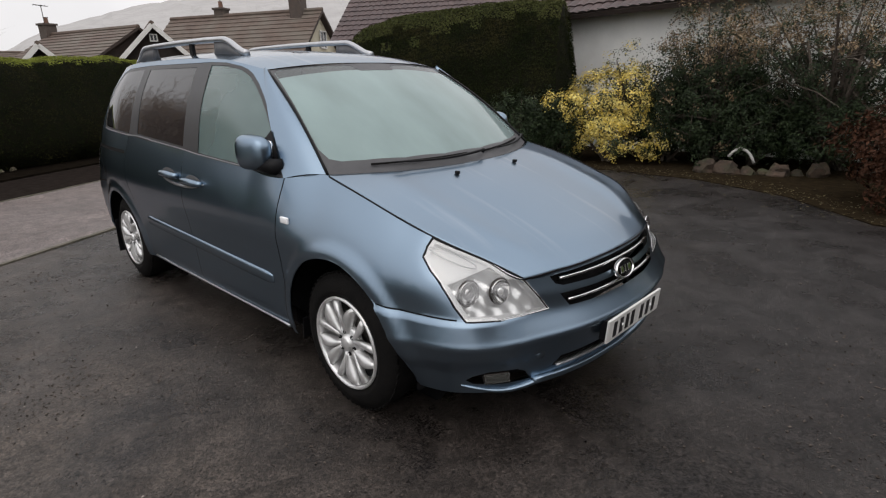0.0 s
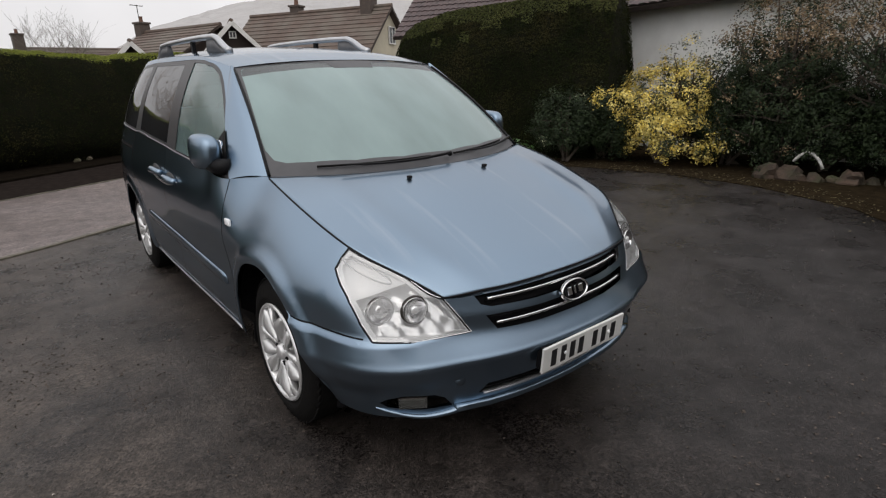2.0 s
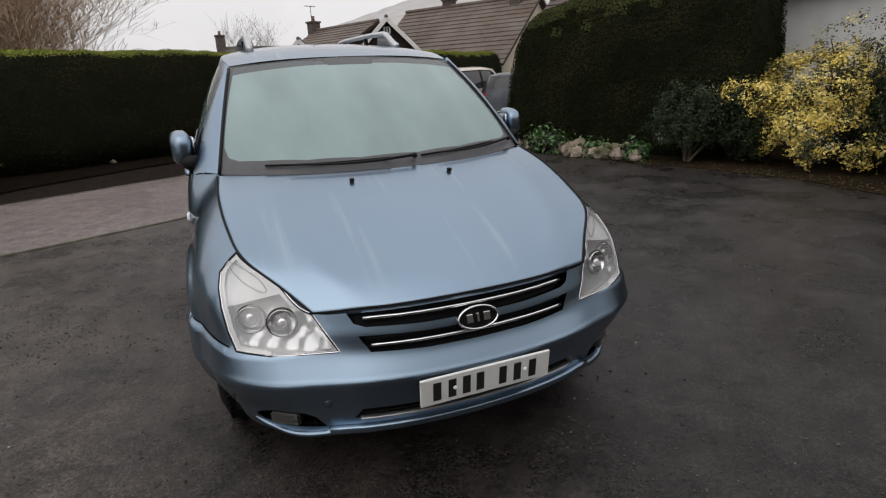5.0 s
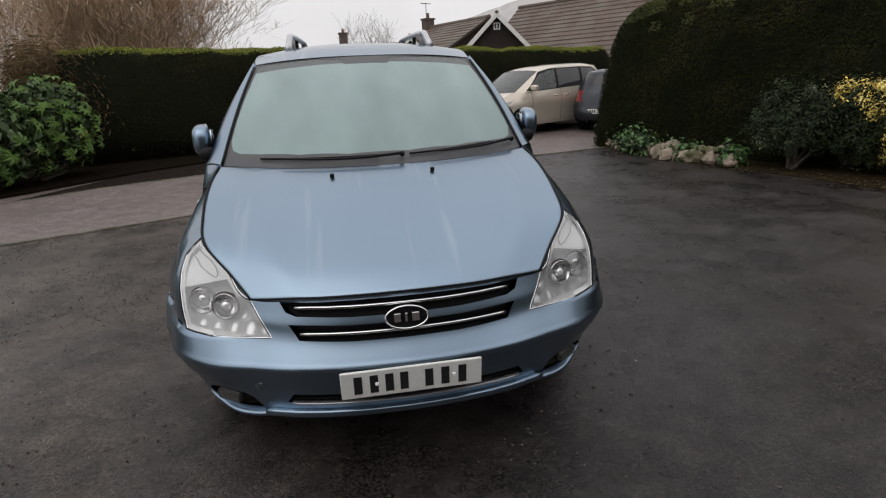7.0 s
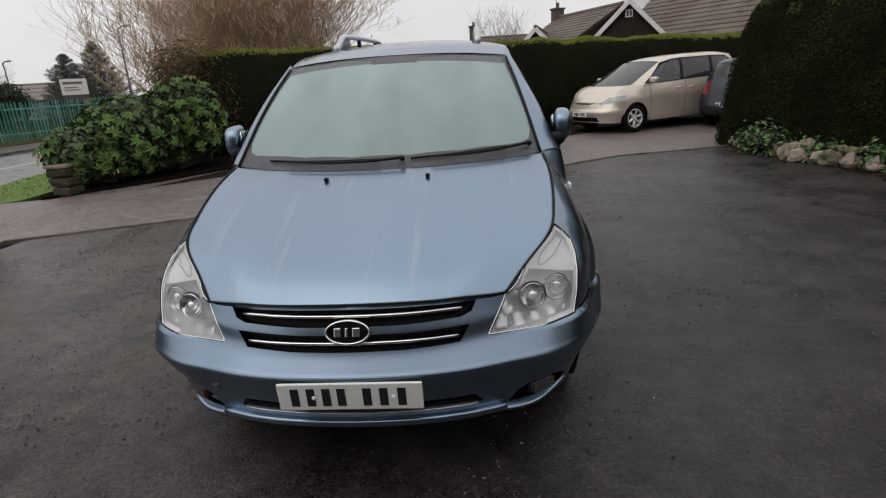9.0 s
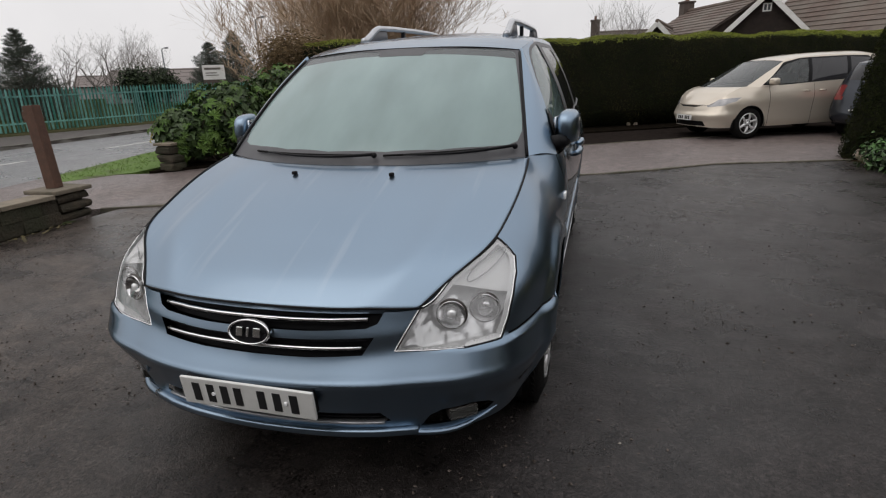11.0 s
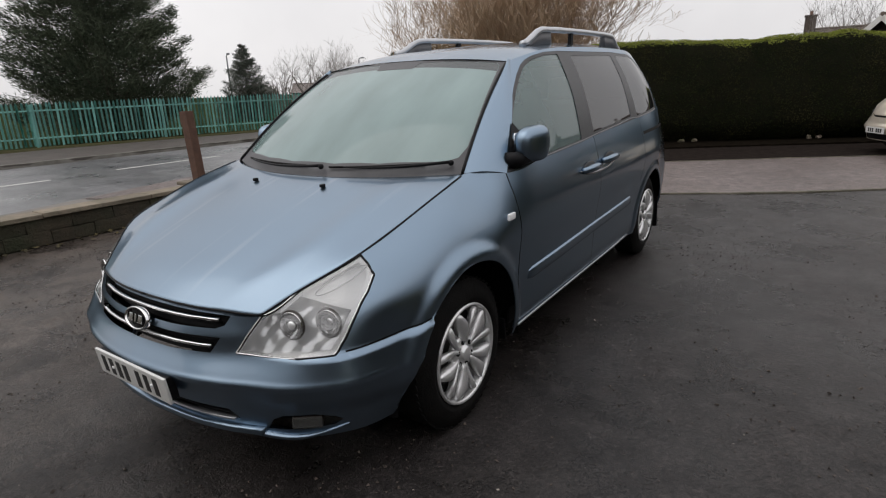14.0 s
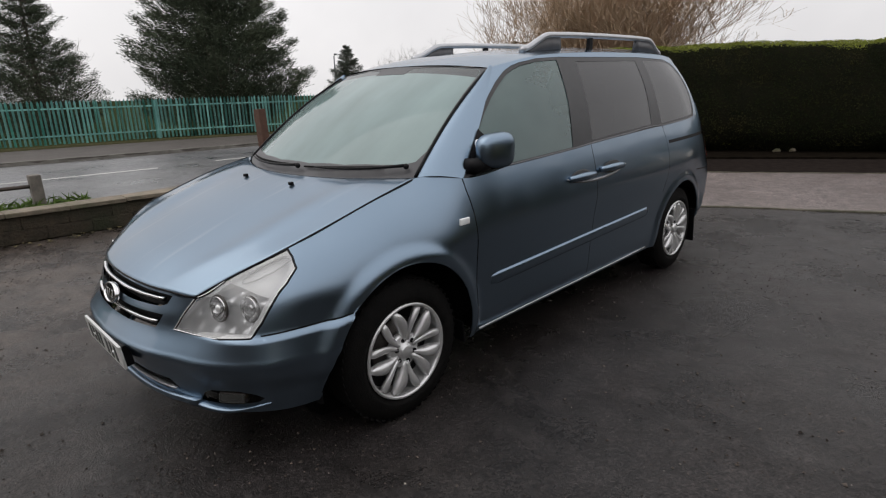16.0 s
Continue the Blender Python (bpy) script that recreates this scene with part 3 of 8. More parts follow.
brown_leaf = mat("dead_brown_leaf", (0.13, 0.092, 0.052), (0.22, 0.16, 0.092), 5.0, 0.9, spec=0.15, island=0.4)

shrub("golden_shrub", (7.12, 2.92, 0.03), (0.80, 0.84, 0.74), "golden variegated evergreen shrub at the bed edge", 3, 620, [(green_edge, None), (yellow_leaf, lambda q, p: 0.72 if q.x < 0.5 else 0.3)], 0.024, 36, 9, hollow=0.72, lump=0.4)
shrub("golden_shrub", (7.40, 2.55, 0.45), (0.48, 0.5, 0.70), "upright golden shoots above a variegated shrub", 4, 170, [(green_edge, None), (yellow_leaf, lambda q, p: 0.45)], 0.022, 18, 18, hollow=0.2, lump=0.5)
shrub("dark_shrub", (6.3, 4.35, 0.03), (0.62, 0.62, 0.62), "small dark evergreen shrub among rockery stones", 5, 380, [(dark_leaf, None), (pale_sprig, lambda q, p: 0.02)], 0.024, 24, 6)
shrub("tall_shrub", (7.75, 1.3, 0.03), (1.15, 1.25, 1.32), "tall dark evergreen shrub with bronze flower heads on top", 6, 1100, [(dark_leaf, None), (bronze_leaf, lambda q, p: 0.55 if q.z > 0.35 else 0.05)], 0.023, 24, 22, hollow=0.4, lump=0.4)
shrub("tall_shrub", (7.75, -0.35, 0.62), (1.10, 1.2, 1.05), "wide evergreen shrub with brown flower heads on bare stems", 7, 950, [(dark_leaf, None), (bronze_leaf, lambda q, p: 0.65 if q.z > 0.1 else 0.06)], 0.021, 20, 34, hollow=0.3, lump=0.5)
bm = bmesh.new()
for k in range(5):
    a = k * 1.26
    tube(bm, [(7.75 + 0.05 * math.cos(a), -0.35 + 0.05 * math.sin(a), 0.0), (7.75 + 0.2 * math.cos(a), -0.35 + 0.2 * math.sin(a), 0.8), (7.75 + 0.6 * math.cos(a), -0.35 + 0.6 * math.sin(a), 1.9)], [0.05, 0.035, 0.015], 6)
tagged(link("shrub_trunk", bm, bark, smooth=True), "bare forked grey trunks under a tall shrub", "trunk")
shrub("russet_shrub", (5.7, -1.72, 0.03), (0.9, 0.85, 0.60), "low russet-brown twiggy shrub beside the forecourt", 8, 420, [(red_leaf, None)], 0.032, 26, 20, hollow=0.2)
for x, y, r, h, sd in ((7.9, 0.75, 0.95, 0.62, 51), (7.95, -0.55, 1.0, 0.62, 52), (7.75, 2.0, 0.7, 0.7, 53), (6.9, 4.0, 0.6, 0.55, 54), (8.3, 1.6, 0.8, 0.95, 55)):
    shrub("under_shrub", (x, y, 0.02), (r, r * 1.1, h), "dense dark evergreen shrub low in the bed", sd, 520, [(dark_leaf, None)], 0.027, 26, 6, hollow=0.55)
shrub("bare_brown_shrub", (-6.0, 10.2, 0.03), (1.0, 0.8, 1.22), "brown withered shrub at the hedge end", 9, 620, [(brown_leaf, None)], 0.075, 24, 30, hollow=0.45, aspect=0.07)
limb_tree("bare_tree", (-6.35, 15.6, 0), 6.6, 3.3, "many-stemmed bare brown tree behind the hedge", 21, twig, 38, 7, 0.026, up=0.76)
limb_tree("bare_tree", (-10.2, 18.5, 0), 6.8, 3.6, "bare brown tree with tangled twigs behind the corner shrub", 22, twig, 14, 7, 0.04, up=0.7)
conifer("conifer", (-23.4, 10.4, 0), 11.0, 4.1, "large broad dark green conifer behind the fence", 31, 26, 0.06, 1.25, 0.75)
conifer("conifer", (-29.8, 22.2, 0), 4.75, 2.35, "small pointed conifer behind the fence", 32, 24, 0.03, 0.65, needles=hazed_needles)
conifer("conifer", (-30.4, 4.4, 0), 7.4, 3.2, "pointed dark conifer behind the fence", 33, 26, 0.03, 0.65)
conifer("conifer", (-24.5, 34.0, 0), 5.1, 2.7, "conifer with thin top and haze-greyed needles behind the fence", 34, 24, 0.04, 0.65, needles=hazed_needles)
conifer("conifer", (-27.0, 34.5, 0), 4.5, 2.6, "bushy conifer with haze-greyed needles behind the fence", 35, 22, 0.04, 0.65, needles=hazed_needles)
limb_tree("bare_tree", (-40, 38, 0), 6.6, 3.0, "bare grey winter tree in the distance", 41, twig_grey, 5, 5, 0.12)
limb_tree("bare_tree", (-44, 47, 0), 7.0, 3.0, "bare grey winter tree in the distance", 42, twig_grey, 5, 5, 0.12)

# ---- walls, fence, rocks ----
stone_mat = mat("rockery_stone", (0.33, 0.27, 0.215), (0.14, 0.105, 0.08), 6.0, 0.85, bump=0.7, bscale=22, objrand=0.35, c3=(0.07, 0.08, 0.03), s3=3.0, f3=0.55)
block_mat = mat("walling_block", (0.060, 0.044, 0.028), (0.026, 0.023, 0.014), 7.0, 0.9, bump=0.9, bscale=35, objrand=0.12, c3=(0.024, 0.028, 0.012), s3=1.6, f3=0.5)
cap_mat = mat("coping_stone", (0.22, 0.18, 0.135), (0.12, 0.105, 0.075), 6.0, 0.85, bump=0.5, bscale=40, objrand=0.2, c3=(0.06, 0.07, 0.03), s3=2.0, f3=0.6)
post_wood = mat("brown_post_wood", (0.11, 0.055, 0.035), (0.07, 0.036, 0.024), 14.0, 0.8, bump=0.4, bscale=50)
pale_mat = mat("fence_green_paint", (0.18, 0.41, 0.37), (0.13, 0.32, 0.29), 2.0, 0.55, objrand=0.18)
concrete = mat("concrete_grey", (0.20, 0.18, 0.155), (0.10, 0.09, 0.08), 7.0, 0.85, bump=0.4, bscale=50)
dark_metal = mat("dark_metal", (0.04, 0.035, 0.03), (0.07, 0.05, 0.04), 9.0, 0.6, 0.4)

low_wall = empty("low_wall")
tagged(low_wall, "low mossy block wall with flat coping stones", "wall", "", "structure")
rnd = random.Random(5)
bm = bmesh.new()
box(bm, (-4.86, -5.8, 0.12), (0.16, 16.2, 0.34))
part("core", bm, block_mat, low_wall)
BLOCKS = []
for k in range(4):
    bm = bmesh.new()
    box(bm, (0, 0, 0), (0.2, 0.447, 0.145), bev=0.006)
    for v in bm.verts:
        v.co += Vector((wobble(v.co, 9, 0.012, k), wobble(v.co, 8, 0.01, k + 4), wobble(v.co, 8, 0.01, k + 9)))
    first = part("block", bm, block_mat, low_wall)
    BLOCKS.append(first.data)
    first.location = (-4.85, 2.07 - 0.45 * k, 0.075)
for row in range(2):
    for k in range(4 if row == 0 else 0, 36):
        o = new("block", BLOCKS[rnd.randrange(4)])
        o.parent, o.location = low_wall, (-4.85 + rnd.uniform(-0.006, 0.006), 2.07 - 0.45 * k - 0.22 * row, 0.075 + 0.147 * row)
bm = bmesh.new()
box(bm, (0, 0, 0), (0.3, 0.597, 0.05), bev=0.008)
for v in bm.verts:
    v.co += Vector((wobble(v.co, 7, 0.012, 2), 0, wobble(v.co, 6, 0.006, 3)))
cop = part("coping", bm, cap_mat, low_wall)
cop.location = (-4.87, 1.95, 0.325)
for k in range(1, 27):
    o = new("coping", cop.data)
    o.parent, o.location, o.rotation_euler = low_wall, (-4.87 + rnd.uniform(-0.01, 0.01), 1.95 - 0.6 * k, 0.325 + rnd.uniform(-0.004, 0.004)), (0, rnd.uniform(-0.01, 0.01), rnd.uniform(-0.01, 0.01) + math.pi * (k % 2))


def pier(x, y, w, h, name="gate_pier", label="short mossy stone pier at the wall end"):
    root = empty(name, pose(x, y, 0))
    tagged(root, label, "pier")
    for k in range(3):
        bm = bmesh.new()
        box(bm, (0, 0, h * (k + 0.5) / 3), (w * (1 + 0.04 * (k % 2)), w * (1.04 - 0.04 * (k % 2)), h / 3 - 0.012), bev=0.04)
        for v in bm.verts:
            v.co += Vector((wobble(v.co + Vector((x, y, 0)), 8, 0.05, k), wobble(v.co + Vector((y, x, 0)), 7, 0.05, k + 3), 0))
        part("stone_course", bm, block_mat, root)
    bm = bmesh.new()
    box(bm, (0, 0, h + 0.025), (w * 1.15, w * 1.15, 0.05), bev=0.015)
    part("cap", bm, cap_mat, root)
    return root


pier(-4.98, 2.52, 0.42, 0.33)
post = empty("gate_post", pose(-5.0, 2.5, 0.38, 0, -3, 8))
tagged(post, "weathered brown wooden gate post on a stone pier", "post")
bm = bmesh.new()
box(bm, (0, 0, 0.47), (0.13, 0.12, 0.94), bev=0.008)
part("shaft", bm, post_wood, post)
bm = bmesh.new()
box(bm, (-0.085, 0, 0.82), (0.05, 0.07, 0.12), bev=0.006)
part("hinge_block", bm, post_wood, post)
wall_end = pier(-6.28, 5.85, 0.33, 0.46, "wall_end", "stub end of a mossy stone wall beside a leafy shrub")

bollard = empty("rail_post", pose(-7.0, -0.08, -0.02))
tagged(bollard, "short concrete post carrying a dark metal rail", "post")
bm = bmesh.new()
box(bm, (0, 0, 0.25), (0.17, 0.15, 0.54), bev=0.02)
part("shaft", bm, concrete, bollard)
bm = bmesh.new()
tube(bm, [(0, -0.02, 0.36), (0, -5.0, 0.36)], 0.028, 8)
part("rail", bm, dark_metal, bollard)
rb = np.random.default_rng(3)
c = np.stack([rb.uniform(-7.2, -6.3, 2600), rb.uniform(-7.0, 0.5, 2600), rb.uniform(0, 0.12, 2600)], 1)
v, f = leaves(c, np.tile([0.3, 0.0, 0.1], (2600, 1)), 0.10, rb, 0.1, 0.5)
tuft = cloud_mesh("grass_tuft", v.tolist(), f.tolist(), grass_mat)
tagged(tuft, "rough grass growing round a short concrete post", "grass", "", "stuff")

fence = empty("palisade_fence")
tagged(fence, "green painted steel palisade fence along the pavement", "fence")
bm = bmesh.new()
H = 1.53
prof = [(-0.036, 0.0), (-0.02, 0.0), (-0.009, 0.02), (0.009, 0.02), (0.02, 0.0), (0.036, 0.0)]
lo = [bm.verts.new((x, y, 0.08)) for x, y in prof]
hi = [bm.verts.new((x, y, H - 0.08)) for x, y in prof]
for k in range(5):
    bm.faces.new((lo[k], lo[k + 1], hi[k + 1], hi[k]))
ap = bm.verts.new((0, 0.02, H))
for k in range(5):
    bm.faces.new((hi[k], hi[k + 1], ap))
bmesh.ops.solidify(bm, geom=bm.faces[:], thickness=0.006)
pale_me = bpy.data.meshes.new("pale")
bm.to_mesh(pale_me)
bm.free()
pale_me.materials.append(pale_mat)
carry, far_v, far_f = 0.0, [], []
for (x0, y0), (x1, y1) in zip(FENCE, FENCE[1:]):
    L = math.hypot(x1 - x0, y1 - y0)
    a = math.atan2(y1 - y0, x1 - x0)
    s = carry
    while s < L and y0 + (y1 - y0) * s / L < 42:
        spot = Vector((x0 + (x1 - x0) * s / L, y0 + (y1 - y0) * s / L, rnd.uniform(-0.015, 0.01)))
        turn = (rnd.gauss(0, 0.01), rnd.gauss(0, 0.012), a + math.pi)
        if -5.0 < spot.y < 31.0:
            o = new("pale", pale_me)
            o.parent, o.location, o.rotation_euler = fence, spot, turn
        else:
            mm = Matrix.Translation(spot) @ pose(0, 0, 0, *[math.degrees(q) for q in turn])
            base = len(far_v)
            far_v += [mm @ v.co for v in pale_me.vertices]
            far_f += [tuple(base + i for i in p.vertices) for p in pale_me.polygons]
        s += 0.135
    carry = s - L
    for z in (0.35, 1.25):
        bm = bmesh.new()
        box(bm, ((x0 + x1) / 2, (y0 + y1) / 2, z), (L, 0.04, 0.05), math.degrees(a))
        part("rail", bm, pale_mat, fence)
    bm = bmesh.new()
    box(bm, (x0 - 0.05, y0, 0.7), (0.09, 0.09, 1.5), math.degrees(a), bev=0.008)
    part("fence_post", bm, pale_mat, fence)

cloud_mesh("far_pales", far_v, far_f, pale_mat, fence)["kind"] = "stuff"

ROCK, DARK_ROCK = [], []
for k in range(6):
    bm = bmesh.new()
    bmesh.ops.create_icosphere(bm, subdivisions=2, radius=1.0)
    for v in bm.verts:
        p = v.co.copy()
        v.co = p * (1 + wobble(p, 1.1, 0.5, k * 3) + wobble(p, 2.6, 0.35, k)) * 1.0
        v.co.z = max(v.co.z, -0.6)
    me = bpy.data.meshes.new("rock")
    bm.to_mesh(me)
    bm.free()
    me.materials.append(stone_mat)
    ROCK.append(me)
    me = me.copy()
    me.materials[0] = mat("damp_dark_stone", (0.105, 0.068, 0.046), (0.042, 0.032, 0.024), 7.0, 0.85, bump=0.7, bscale=22, objrand=0.35, c3=(0.04, 0.05, 0.02), s3=3.0, f3=0.55)
    DARK_ROCK.append(me)


def rock(x, y, r, z=0.03, kinds=None):
    o = new("rock", (kinds or ROCK)[rnd.randrange(6)])
    o.location, o.rotation_euler = (x, y, z + r * 0.4), (0, 0, rnd.uniform(0, 6.3))
    o.scale = (r * rnd.uniform(0.9, 1.3), r * rnd.uniform(0.8, 1.1), r * rnd.uniform(0.75, 1.05))
    return tagged(o, "damp dark brown stone low in the bed" if kinds else "weathered pale brown rockery stone with lichen", "rock", "bed stones" if kinds else "rockery stones")


for i in range(25):
    t = 0.66 * i / 24
    y = 8.0 - 4.9 * t
    x = 5.42 + 0.75 * t ** 1.3
    rock(x - 0.25 + rnd.uniform(-0.06, 0.16), y + rnd.uniform(-0.1, 0.1), rnd.uniform(0.07, 0.15))
for i in range(9):
    t = i / 8
    rock(5.14 + 0.42 * t + rnd.uniform(-0.06, 0.08), 6.35 - 1.25 * t + rnd.uniform(-0.05, 0.05), rnd.uniform(0.08, 0.14))
for i in range(12):
    t = i / 11
    rock(5.5 + 0.35 * t + rnd.uniform(0, 0.12), 7.6 - 2.6 * t, rnd.uniform(0.08, 0.14), 0.1)
for i in range(9):
    t = i / 8
    rock(6.75 + 0.45 * t + rnd.uniform(-0.04, 0.12), 1.0 - 1.35 * t + rnd.uniform(-0.06, 0.06), rnd.uniform(0.08, 0.17), 0.0 - 0.03 * (i % 2), DARK_ROCK)

# ---- houses ----
roof_brown = mat("roof_tile_brown", (0.125, 0.088, 0.069), (0.080, 0.058, 0.047), 3.0, 0.75, bump=0.5, bscale=9, c3=(0.13, 0.11, 0.09), s3=0.8)
roof_purple = mat("roof_tile_purple", (0.10, 0.068, 0.066), (0.06, 0.045, 0.046), 3.0, 0.7, bump=0.4, bscale=12)
white_render = mat("white_render", (0.82, 0.82, 0.80), (0.72, 0.72, 0.70), 2.0, 0.85, bump=0.3, bscale=60)
cream_render = mat("cream_render", (0.55, 0.50, 0.38), (0.45, 0.41, 0.32), 1.5, 0.85, bump=0.3, bscale=60)
brown_clad = mat("brown_cladding", (0.06, 0.042, 0.035), (0.04, 0.03, 0.026), 5.0, 0.8, bump=0.4, bscale=20)
white_paint = mat("white_paint", (0.7, 0.69, 0.67), (0.6, 0.59, 0.56), 4.0, 0.5)
brick_mat = mat("chimney_brick", (0.095, 0.072, 0.06), (0.065, 0.052, 0.045), 9.0, 0.85, bump=0.5, bscale=25)
clay_mat = mat("clay_pot", (0.18, 0.09, 0.06), (0.12, 0.07, 0.05), 6.0, 0.8)
pane_dark = mat("window_pane", (0.03, 0.035, 0.04), (0.05, 0.055, 0.06), 1.0, 0.08)


def roof_slope(root, a, b, c, d, material, course=0.32, wave=0.0, name="roof_slope"):
    """A tiled slope from the eave a-b up to the ridge d-c: overlapping courses with raised lower edges, rolled along the row where wave is given."""
    a, b, c, d = map(Vector, (a, b, c, d))
    nn = (b - a).cross(d - a).normalized()
    rows = max(2, int((d - a).length / course))
    cols = max(2, int((b - a).length / (wave / 6 if wave else 1.2)))
    verts, faces = [], []
    for r in range(rows):
        for top in (0, 1):
            t = (r + top * 1.04) / rows
            for k in range(cols + 1):
                s = k / cols
                p = (a * (1 - s) + b * s) * (1 - t) + (d * (1 - s) + c * s) * t
                h = (0.035 if not top else 0.004) + (0.028 * abs(math.sin(math.pi * k / 6)) if wave else 0) + (rnd.uniform(0, 0.008) if not wave else 0)
                verts.append(p + nn * h)
        base = r * 2 * (cols + 1)
        for k in range(cols):
            faces.append((base + k, base + k + 1, base + cols + 2 + k, base + cols + 1 + k))
            if r:
                pb = base - (cols + 1)
                faces.append((pb + k, pb + k + 1, base + k + 1, base + k))
    ob = cloud_mesh(name, verts, faces, material, root)
    th = 0.1
    bm = bmesh.new()
    q = [bm.verts.new(p - nn * h) for h in (0.006, th) for p in (a, b, c, d)]
    for i in range(4):
        j = (i + 1) % 4
        bm.faces.new((q[i], q[j], q[j + 4], q[i + 4]))
    bm.faces.new(q[4:])
    bm.faces.new(q[:4])
    part("roof_boarding", bm, brown_clad, root)
    return ob


def house(name, at, rz, w, l, eaves, ridge, wall_m, roof_m, label, gable_m=None, over=0.3, wave=0.0, barge=True, course=0.32):
    """A gabled house: gable end on its -y side, ridge along y; width w, length l."""
    root = empty(name, pose(*at, 0, 0, 0, rz) if len(at) == 2 else pose(*at, 0, 0, rz))
    tagged(root, label, "house")
    bm = bmesh.new()
    pr = [(-w / 2, 0), (w / 2, 0), (w / 2, eaves), (0, ridge - 0.12), (-w / 2, eaves)]
    f0 = [bm.verts.new((x, 0, z)) for x, z in pr]
    f1 = [bm.verts.new((x, l, z)) for x, z in pr]
    bm.faces.new(f0)
    bm.faces.new(f1[::-1])
    for k in range(5):
        bm.faces.new((f0[k], f0[(k + 1) % 5], f1[(k + 1) % 5], f1[k]))
    bmesh.ops.recalc_face_normals(bm, faces=bm.faces[:])
    part("wall", bm, wall_m, root)
    sl = (ridge - eaves) / (w / 2)
    ex, ez = w / 2 + over, eaves - sl * over
    roof_slope(root, (-ex, l + over, ez), (-ex, -over, ez), (0, -over, ridge), (0, l + over, ridge), roof_m, course, wave)
    roof_slope(root, (ex, -over, ez), (ex, l + over, ez), (0, l + over, ridge), (0, -over, ridge), roof_m, course, wave)
    bm = bmesh.new()
    tube(bm, [(0, -over, ridge + 0.02), (0, l + over, ridge + 0.02)], 0.11, 8)
    part("ridge_tiles", bm, roof_m, root)
    if barge:
        for s in (-1, 1):
            bm = bmesh.new()
            L = math.hypot(ex, ridge - ez)
            box(bm, (s * ex / 2, -over - 0.02, (ez + ridge) / 2 - 0.06), (L, 0.04, 0.2), 0, 0.005, 0, s * math.degrees(math.atan2(ridge - ez, ex)))
            part("bargeboard", bm, white_paint, root)
    if gable_m:
        bm = bmesh.new()
        g = [bm.verts.new((x, -0.03, z)) for x, z in ((-w / 2 + 0.02, eaves), (w / 2 - 0.02, eaves), (0, ridge - 0.15))]
        bm.faces.new(g)
        bmesh.ops.solidify(bm, geom=bm.faces[:], thickness=0.025)
        part("gable_cladding", bm, gable_m, root)
    return root


def chimney(root, x, y, z0, z1, w=0.6, d=0.5, pots=1):
    bm = bmesh.new()
    box(bm, (x, y, (z0 + z1) / 2), (w, d, z1 - z0), bev=0.01)
    box(bm, (x, y, z1 - 0.02), (w + 0.12, d + 0.12, 0.1), bev=0.01)
    ch = part("chimney", bm, brick_mat, root)
    for k in range(pots):
        bm = bmesh.new()
        px = x + (k - (pots - 1) / 2) * 0.3
        tube(bm, [(px, y, z1), (px, y, z1 + 0.3), (px, y, z1 + 0.34)], [0.12, 0.1, 0.13], 10)
        part("chimney_pot", bm, clay_mat, ch)


def gable_window(root, x, z, w, h, y=-0.05):
    bm = bmesh.new()
    for s in (-1, 1):
        box(bm, (x + s * (w / 2 - 0.025), y, z), (0.05, 0.06, h))
        box(bm, (x, y, z + s * (h / 2 - 0.025)), (w - 0.1, 0.06, 0.05))
    box(bm, (x, y, z), (0.04, 0.05, h - 0.1))
    win = part("window", bm, white_paint, root)
    for s in (-1, 1):
        bm = bmesh.new()
        box(bm, (x + s * (w / 4 - 0.006), y + 0.01, z), (w / 2 - 0.065, 0.012, h - 0.1))
        part("pane", bm, pane_dark, win)


h1 = house("bungalow", (7.95, 26.4, 0), -15, 4.6, 9.0, 2.2, 4.5, brown_clad, roof_brown, "brown-tiled bungalow with white bargeboards and dark gable", brown_clad)
gable_window(h1, 0.0, 3.9, 0.34, 0.34)
bm = bmesh.new()
tube(bm, [(3.3, 2.0, 2.0), (3.25, 2.2, 4.3)], 0.05, 6)
part("downpipe", bm, white_paint, h1)
h1b = house("bungalow", (3.6, 27.4, 0), -12, 2.3, 6.0, 2.4, 3.6, brown_clad, roof_brown, "small brown-tiled porch gable with white bargeboards", brown_clad)
h1c = house("bungalow", (5.84, 34.75, 0), -157.6, 8.0, 6.0, 2.3, 4.6, brown_clad, roof_brown, "long brown-tiled bungalow roof with brick chimney", None, barge=False)
chimney(h1c, 0.0, -0.28, 0.0, 5.15, 0.62, 0.55)
h2 = house("cream_house", (14.6, 22.8, 0), 31.7, 7.0, 8.0, 2.2, 5.1, cream_render, roof_brown, "cream rendered house with brown tiled roof and tall chimney", None, barge=False)
gable_window(h2, 0.35, 3.75, 0.75, 0.85)
chimney(h2, -0.1, 0.95, 4.0, 6.3, 0.75, 0.6, 1)
chimney(h2, 0.2, 5.4, 4.6, 5.5, 0.6, 0.5, 1)
h3 = house("white_house", (12.6, 6.9, 0), 180, 7.2, 16.0, 3.06, 5.4, white_render, roof_purple, "white rendered bungalow with dark purple pantile roof", None, over=0.45, wave=0.22, barge=False, course=0.3)
bm = bmesh.new()
tube(bm, [(8.62, 7.3, 2.80), (8.62, -9.3, 2.80)], 0.055, 8)
tagged(link("gutter", bm, mat("gutter_brown", (0.05, 0.04, 0.035), (0.03, 0.025, 0.02), 4, 0.5)), "dark brown gutter under white bungalow eaves", "gutter")
h4 = house("tiled_house", (13.24, 17.0, 0), -148, 7.0, 9.0, 3.2, 5.6, white_render, roof_purple, "bungalow with dark purple tiled roof behind the hedge", None, wave=0.22, barge=False)

